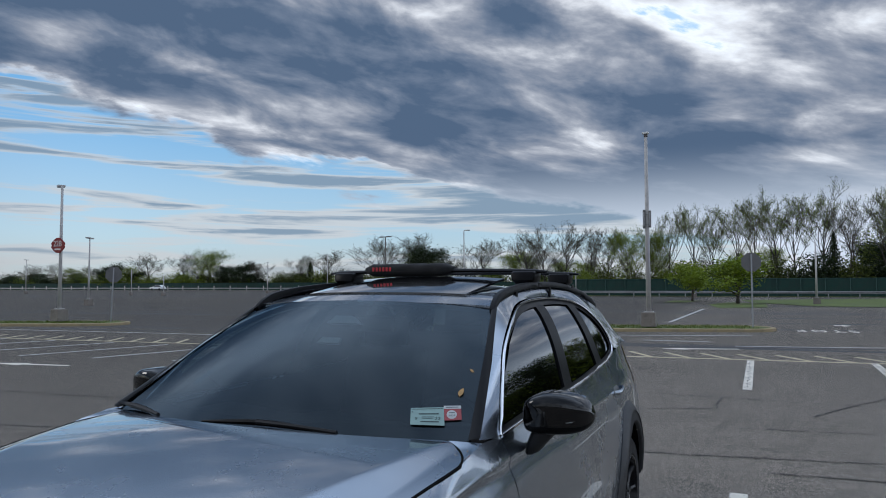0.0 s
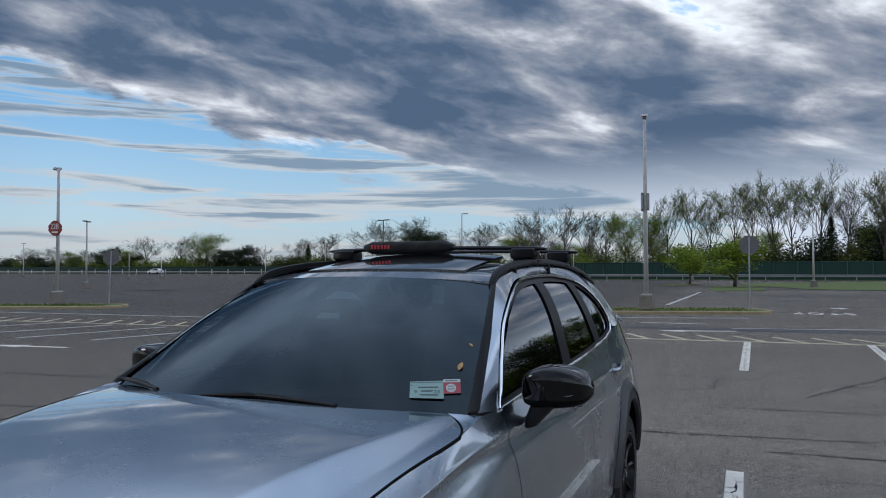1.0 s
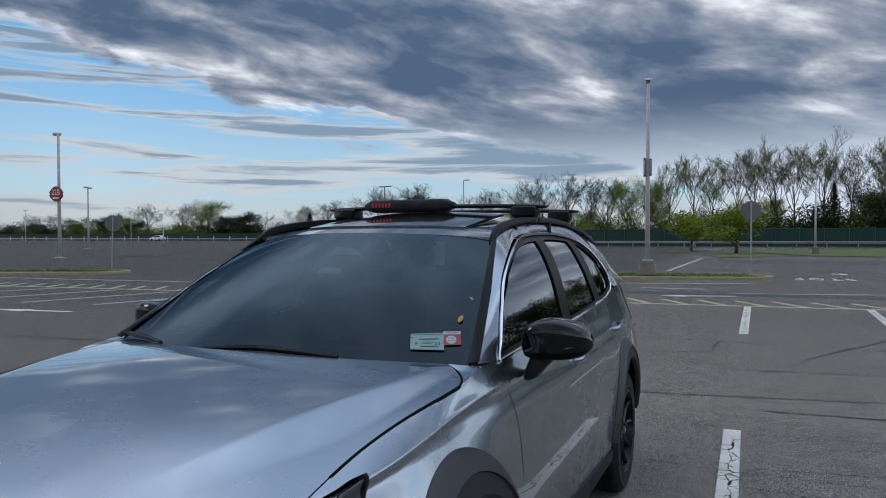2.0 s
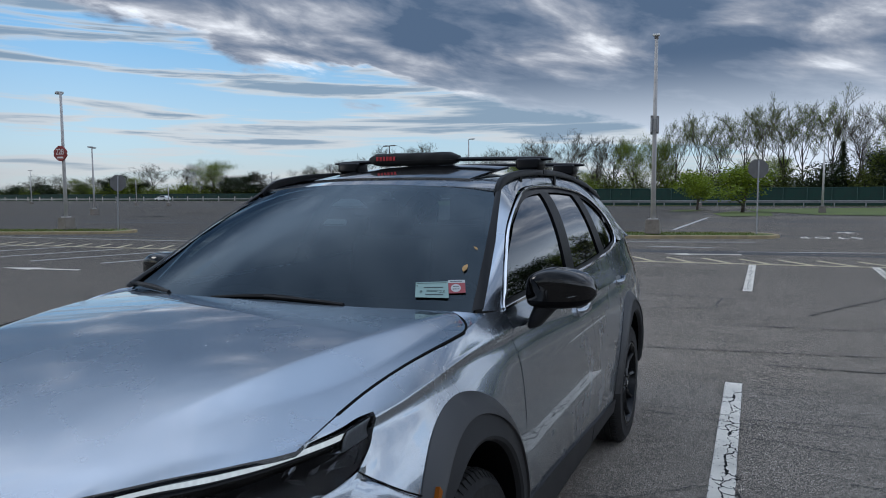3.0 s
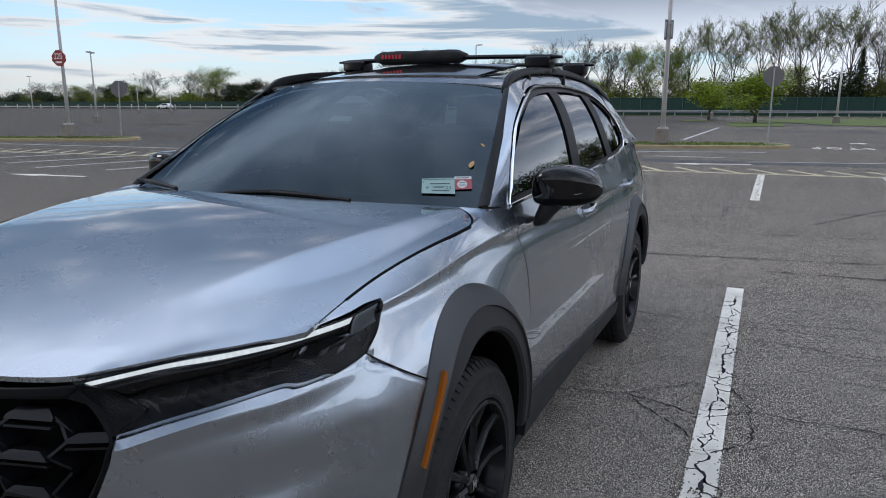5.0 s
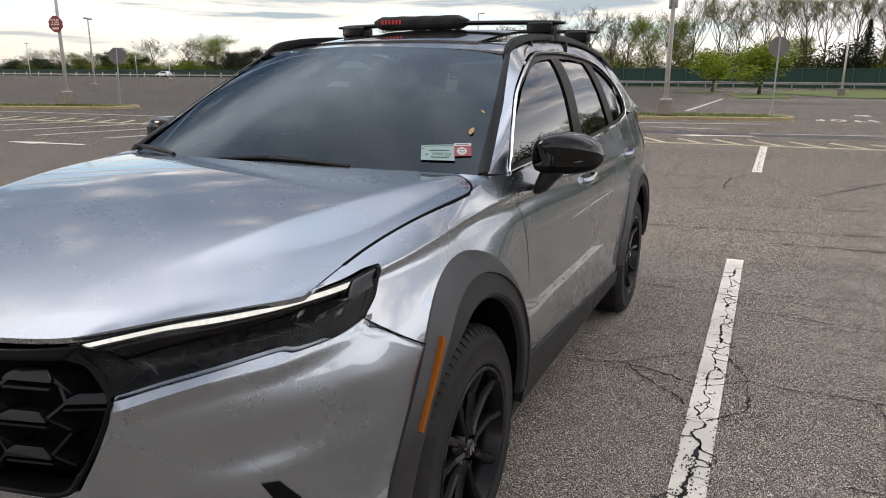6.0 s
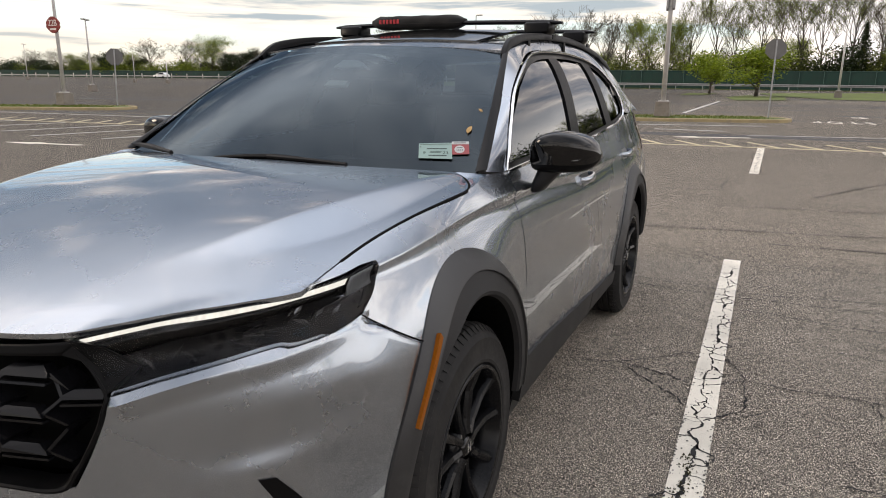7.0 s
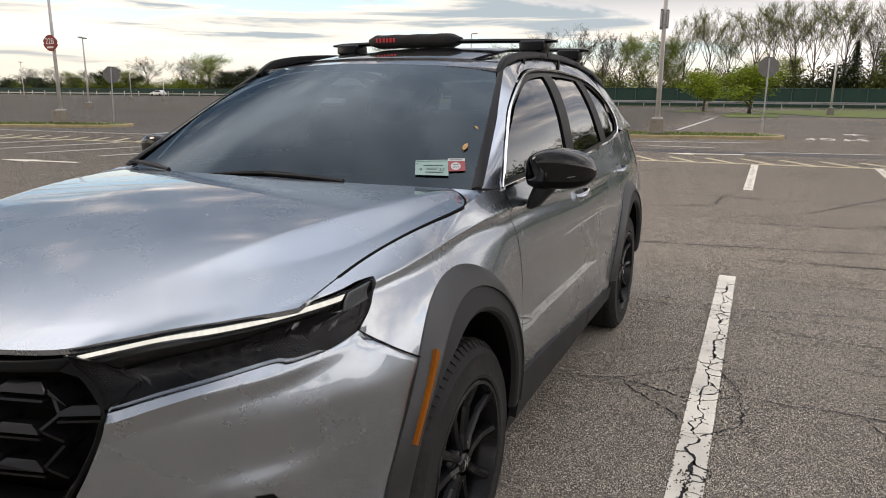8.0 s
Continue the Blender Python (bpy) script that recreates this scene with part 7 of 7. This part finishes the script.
def build_cabin(car):
    bm = bmesh.new()
    rows = []
    for y, z, w in ((1.22, 1.10, .70), (1.40, 1.125, .72), (1.70, 1.13, .72), (1.86, 1.09, .72), (1.90, .98, .72), (1.80, .80, .70)):
        rows.append([bm.verts.new((w * k / 8, y + 0.04 * (k / 8) ** 2, z + 0.02 * math.cos(k * 1.1) * (1 if 1 < y < 1.85 else 0))) for k in range(-8, 9)])
    for r0, r1 in zip(rows, rows[1:]):
        for k in range(16):
            bm.faces.new((r0[k], r0[k + 1], r1[k + 1], r1[k])).smooth = True
    part("dashboard", bm, CABIN, car, "black dashboard", True)
    for x in (-.37, .37):
        seat = empty("front_seat")
        seat.parent = car
        bm = bmesh.new()
        box(bm, (x, 2.40, .62), (.50, .52, .18), .06)
        part("cushion", bm, SEAT, seat, smooth=True)
        bm = bmesh.new()
        v = box(bm, (x, 2.72, .98), (.50, .15, .66), .06, None)
        for q in v:
            q.co.y += (q.co.z - .65) * .25
        part("backrest", bm, SEAT, seat, smooth=True)
        bm = bmesh.new()
        box(bm, (x, 2.86, 1.40), (.27, .10, .18), .04)
        part("headrest", bm, SEAT, seat, smooth=True)
    bm = bmesh.new()
    box(bm, (0, 3.55, .95), (1.30, .16, .80), .06)
    part("rear_seat", bm, SEAT, car, "black rear bench", True)
    bm = bmesh.new()
    box(bm, (0, 2.9, .52), (1.5, 2.9, .06), .01)
    part("cabin_floor", bm, DEEP_BLACK, car)
    bm = panel([(-.56, 2.0), (.56, 2.0)], [(-.56, 4.0), (.56, 4.0)], [(-.56, 2.0), (-.56, 4.0)], [(.56, 2.0), (.56, 4.0)], lift_roof(-0.04), 10, 14, gap=0, flange=0)
    part("headliner", bm, CABIN, car)
    # steering wheel
    bm = bmesh.new()
    ring = [Vector((.37, 2.02, 1.0)) + Vector((math.cos(a) * .185, math.sin(a) * .07, math.sin(a) * .17)) for a in [k * math.pi / 14 for k in range(29)]]
    tube(bm, ring, 0.015, 6, False)
    part("steering_wheel", bm, CABIN, car, "", True)
    # sensor cover and toll tag behind the top of the windscreen
    bm = bmesh.new()
    v = [bm.verts.new(screen_point(x, f, -0.012)) for x, f in ((-.072, .796), (.106, .797), (.030, .868), (-.055, .868))]
    u = [bm.verts.new(q.co + Vector((0, .05, -.01))) for q in v]
    bm.faces.new(v)
    for k in range(4):
        bm.faces.new((v[k], u[k], u[(k + 1) % 4], v[(k + 1) % 4]))
    bmesh.ops.recalc_face_normals(bm, faces=bm.faces)
    part("sensor_cover", bm, GREY_COVER, car, "grey sensor cover behind the windscreen")
    bm = bmesh.new()
    v = [bm.verts.new(screen_point(x, f, -0.010)) for x, f in ((-.024, .620), (.090, .620), (.083, .665), (-.022, .667))]
    u = [bm.verts.new(q.co + Vector((0, .012, -.008))) for q in v]
    bm.faces.new(v), bm.faces.new(u[::-1])
    for k in range(4):
        bm.faces.new((v[k], u[k], u[(k + 1) % 4], v[(k + 1) % 4]))
    bmesh.ops.recalc_face_normals(bm, faces=bm.faces)
    part("toll_tag", bm, TAG, car, "pale tag behind the windscreen")
    bm = bmesh.new()
    box(bm, (0.0, 2.02, 1.49), (.24, .03, .07), .014)
    part("rear_view_mirror", bm, CABIN, car, "black rear-view mirror")


build_car()


# ================================================================ things on the car and round it
def roof_bar(y, z, pad_label):
    """Aero crossbar with two clamp feet on the roof rails."""
    bar = empty("roof_bar", None, pad_label, "roof rack", "roof bars")
    bm = bmesh.new()
    prof = [(-.034, 0), (-.026, .009), (0, .013), (.022, .009), (.036, 0), (.022, -.009), (-.026, -.009)]
    rows = []
    for k in range(25):
        f = -1 + 2 * k / 24
        x = 0.652 * f
        s = 1.0 if abs(f) < 0.985 else 0.55
        rows.append([bm.verts.new((x, y + py * s, z - 0.010 * f * f + pz * s)) for py, pz in prof])
    for r0, r1 in zip(rows, rows[1:]):
        for i in range(7):
            bm.faces.new((r0[i], r0[(i + 1) % 7], r1[(i + 1) % 7], r1[i])).smooth = True
    bm.faces.new(rows[0]), bm.faces.new(rows[-1][::-1])
    bmesh.ops.recalc_face_normals(bm, faces=bm.faces)
    cpart("bar", bm, TRIM_BLACK, bar, "black aerodynamic bar", 50)
    for sx in (-1, 1):
        bm = bmesh.new()
        rail_z = 1.680 if y < 3 else 1.668
        rows = []
        for zz, w, d in ((rail_z - .016, .040, .046), (rail_z + .002, .054, .060), (rail_z + .012, .064, .070), (z - .016, .068, .064), (z - .006, .060, .050)):
            rows.append([bm.verts.new((sx * .536 + math.copysign(abs(math.cos(a)) ** .28, math.cos(a)) * w, y + math.copysign(abs(math.sin(a)) ** .28, math.sin(a)) * d, zz)) for a in [k * math.pi / 8 for k in range(16)]])
        for r0, r1 in zip(rows, rows[1:]):
            for i in range(16):
                bm.faces.new((r0[i], r0[(i + 1) % 16], r1[(i + 1) % 16], r1[i])).smooth = True
        bm.faces.new(rows[0][::-1]), bm.faces.new(rows[-1])
        bmesh.ops.recalc_face_normals(bm, faces=bm.faces)
        foot = cpart("clamp_foot", bm, TRIM_BLACK, bar, "black clamp foot", 50)
        bm = bmesh.new()
        box(bm, (sx * .612, y, rail_z - .012), (.006, .05, .022), .002)
        part("strap", bm, PLASTIC, foot)
    return bar


def bar_pad(y, z):
    """Padded sleeve round the front bar, with a red print."""
    pad = empty("bar_pad", None, "black padded sleeve with red print wrapped round the roof bar", "pad")
    bm = bmesh.new()
    rng = random.Random(3)
    rows = []
    n = 30
    for k in range(n + 1):
        f = k / n
        x = -0.412 + 0.545 * f
        end = min(1.0, 0.45 + min(f, 1 - f) * 5.5)
        hz, hy = 0.036 * end, 0.066 * end
        row = []
        for i in range(20):
            a = 2 * math.pi * i / 20
            c, s = math.cos(a), math.sin(a)
            wob = 1 + 0.03 * math.sin(f * 25 + i) * (0.5 + rng.random())
            row.append(bm.verts.new((x, y + math.copysign(abs(c) ** .7, c) * hy * wob, z + 0.004 + math.copysign(abs(s) ** .7, s) * hz * wob)))
        rows.append(row)
    for r0, r1 in zip(rows, rows[1:]):
        for i in range(20):
            bm.faces.new((r0[i], r0[(i + 1) % 20], r1[(i + 1) % 20], r1[i])).smooth = True
    bm.faces.new(rows[0]), bm.faces.new(rows[-1][::-1])
    bmesh.ops.recalc_face_normals(bm, faces=bm.faces)
    sleeve = cpart("sleeve", bm, PAD, pad, "", 60)
    for k in range(6):                       # brand print shown as plain red bars
        x = -0.338 + 0.021 * k
        bm = bmesh.new()
        box(bm, (x, y - 0.0655, z + 0.008), (0.013, 0.006, 0.022), 0.001)
        part("print_bar", bm, PAD_RED, sleeve, "red print bar")
    bm = bmesh.new()
    box(bm, (-0.14, y - 0.066, z - 0.004), (0.53, 0.003, 0.002), 0)
    part("seam", bm, PLASTIC, sleeve)
    return pad


def on_glass(bm, corners, off, thick=0.0006, n=4):
    """A thin sheet on the windscreen between four (x, f) corners."""
    a, b, c, d = corners
    V = []
    for j in range(n + 1):
        v = j / n
        V.append([bm.verts.new(screen_point((a[0] * (1 - u) + b[0] * u) * (1 - v) + (d[0] * (1 - u) + c[0] * u) * v,
                                            (a[1] * (1 - u) + b[1] * u) * (1 - v) + (d[1] * (1 - u) + c[1] * u) * v, off + 0.004)) for u in [i / n for i in range(n + 1)]])
    for j in range(n):
        for i in range(n):
            bm.faces.new((V[j][i], V[j][i + 1], V[j + 1][i + 1], V[j + 1][i]))


GREEN_STICKER = ((.569, .086), (.682, .085), (.664, .196), (.552, .182))
RED_STICKER = ((.678, .115), (.733, .122), (.721, .209), (.663, .203))


def within(corners, u0, u1, v0, v1):
    a, b, c, d = [Vector(p) for p in corners]
    at = lambda u, v: (a * (1 - u) + b * u) * (1 - v) + (d * (1 - u) + c * u) * v
    return [tuple(at(u, v)) for u, v in ((u0, v0), (u1, v0), (u1, v1), (u0, v1))]


def glass_text(body, corners, u, v, height, material, parent, off):
    """Lettering laid on the glass inside a sticker, at (u, v) of it."""
    me = text_mesh(body, 1.0, 0.0, material, "lettering")
    p = [Vector(screen_point(*q, off + 0.004)) for q in within(corners, u, u + 0.1, v, v + 0.1)]
    ex, ey = (p[1] - p[0]).normalized(), (p[3] - p[0]).normalized()
    ez = ex.cross(ey).normalized()
    ey = ez.cross(ex)
    o = new("lettering", me)
    m = Matrix((ex * height, ey * height, ez * height)).transposed().to_4x4()
    m.translation = p[0]
    o.parent = parent
    o.matrix_world = m
    return o


def stickers():
    s = empty("inspection_sticker", None, "pale green inspection sticker with dark numbers on the windscreen", "sticker", "windscreen stickers")
    bm = bmesh.new()
    on_glass(bm, GREEN_STICKER, 0.0015)
    part("paper", bm, PAPER_GREEN, s)
    for u0, u1, v0, v1 in ((.25, .85, .60, .66), (.30, .84, .16, .22), (.34, .70, .44, .47), (.34, .66, .36, .39), (.03, .97, .90, .93), (.03, .07, .72, .78)):
        bm = bmesh.new()
        on_glass(bm, within(GREEN_STICKER, u0, u1, v0, v1), 0.0022)
        part("print_bar", bm, INK, s)
    glass_text("9", GREEN_STICKER, .17, .34, .021, INK, s, 0.0024)
    glass_text("23", GREEN_STICKER, .81, .36, .021, INK, s, 0.0024)
    s = empty("registration_sticker", None, "red and white registration sticker on the windscreen", "sticker", "windscreen stickers")
    bm = bmesh.new()
    on_glass(bm, RED_STICKER, 0.0015)
    part("paper", bm, PAPER_RED, s)
    bm = bmesh.new()
    on_glass(bm, within(RED_STICKER, 0.0, 1.0, .78, 1.0), 0.0022)
    part("white_strip", bm, PAPER_WHITE, s, "white top strip")
    bm = bmesh.new()
    c = [screen_point(*within(RED_STICKER, .44 + .30 * math.cos(a), 1, .38 + .30 * math.sin(a), 1)[0], 0.0062) for a in [k * math.pi / 10 for k in range(20)]]
    bm.faces.new([bm.verts.new(p) for p in c])
    part("white_oval", bm, PAPER_WHITE, s, "white oval print")
    for u0, u1, v0, v1 in ((.12, .84, .86, .91), (.28, .62, .47, .52)):
        bm = bmesh.new()
        on_glass(bm, within(RED_STICKER, u0, u1, v0, v1), 0.0028)
        part("print_bar", bm, INK, s)
    glass_text("2024", RED_STICKER, .44, .30, .012, INK, s, 0.0030)


def dry_leaf(x, f, length, width, turn):
    lf = empty("dry_leaf", None, "small dry brown leaf lying on the windscreen", "leaf", "fallen leaves")
    p = screen_point(x, f, 0.008)
    ex = (screen_point(x + 0.05, f, 0.008) - p).normalized()
    ey = (screen_point(x, f + 0.05, 0.008) - p).normalized()
    ez = ex.cross(ey).normalized()
    bm = bmesh.new()
    rows = []
    for k in range(9):
        t = k / 8
        w = width * math.sin(math.pi * (t ** 0.7)) * 0.5 + 0.0006
        d = ey * math.cos(turn) + ex * math.sin(turn)
        sd = ex * math.cos(turn) - ey * math.sin(turn)
        c = p + d * length * t + ez * (0.004 * math.sin(math.pi * t))
        rows.append([bm.verts.new(c - sd * w + ez * 0.002), bm.verts.new(c), bm.verts.new(c + sd * w + ez * 0.003)])
    for r0, r1 in zip(rows, rows[1:]):
        for i in range(2):
            bm.faces.new((r0[i], r0[i + 1], r1[i + 1], r1[i])).smooth = True
    part("blade", bm, DRY_LEAF, lf)
    bm = bmesh.new()
    tube(bm, [p - ey * 0.012, p, p + ey * length * 0.9], [0.0008, 0.001, 0.0005], 4)
    part("stem", bm, BARK, lf)


def distant_car(x, y, turn):
    """A small white car far across the lot."""
    c = empty("distant_car", pose(x, y, 0.02, 0, 0, turn), "small white car far across the parking lot", "car")
    white = surface("white_car_paint", (0.7, 0.7, 0.69), 0.25, spread=0.05, coat=1.0)
    prof = [(-2.2, .35), (-2.25, .75), (-1.5, .92), (-0.8, 1.0), (1.9, 1.0), (2.2, .85), (2.2, .35)]
    bm = bmesh.new()
    rows = [[bm.verts.new((px, sy * (0.86 if pz < .9 else .8), pz)) for px, pz in prof] for sy in (-1, 1)]
    bm.faces.new(rows[0][::-1]), bm.faces.new(rows[1])
    for k in range(len(prof)):
        j = (k + 1) % len(prof)
        bm.faces.new((rows[0][k], rows[0][j], rows[1][j], rows[1][k]))
    bmesh.ops.bevel(bm, geom=list(bm.edges), offset=.06, segments=2, affect="EDGES")
    part("body", bm, white, c)
    prof = [(-0.9, .98), (-0.2, 1.48), (1.2, 1.5), (1.95, 1.0)]
    for nm, inset, mt, lab in (("cabin", 0.0, white, ""), ("windows", -0.015, SUN_GLASS, "dark windows")):
        bm = bmesh.new()
        ring = [(px * (0.93 if inset else 1) + (0.04 if inset else 0), pz - (0.06 if inset and pz > 1.2 else 0)) for px, pz in prof]
        rows = [[bm.verts.new((px, sy * ((.78 if pz < 1.2 else .66) - inset), pz)) for px, pz in ring] for sy in (-1, 1)]
        bm.faces.new(rows[0][::-1]), bm.faces.new(rows[1])
        for k in range(4):
            j = (k + 1) % 4
            bm.faces.new((rows[0][k], rows[0][j], rows[1][j], rows[1][k]))
        bmesh.ops.recalc_face_normals(bm, faces=bm.faces)
        part(nm, bm, mt, c, lab)
    for px in (-1.35, 1.35):
        for sy in (-1, 1):
            bm = lathe([(0.0, .1), (.2, .1), (.32, .08), (.32, -.08), (0, -.1)], 20)
            w = part("wheel", bm, RUBBER, c)
            w.matrix_local = pose(px, sy * .78, .32, 0, 0, 90)


roof_bar(2.71, 1.745, "black roof bar on clamp feet over the roof rails")
roof_bar(3.45, 1.740, "rear black roof bar on clamp feet")
bar_pad(2.71, 1.748)
stickers()
dry_leaf(.710, .262, .046, .017, 0.15)
dry_leaf(.744, .425, .030, .008, -0.7)
distant_car(-146.0, 142.5, 0)
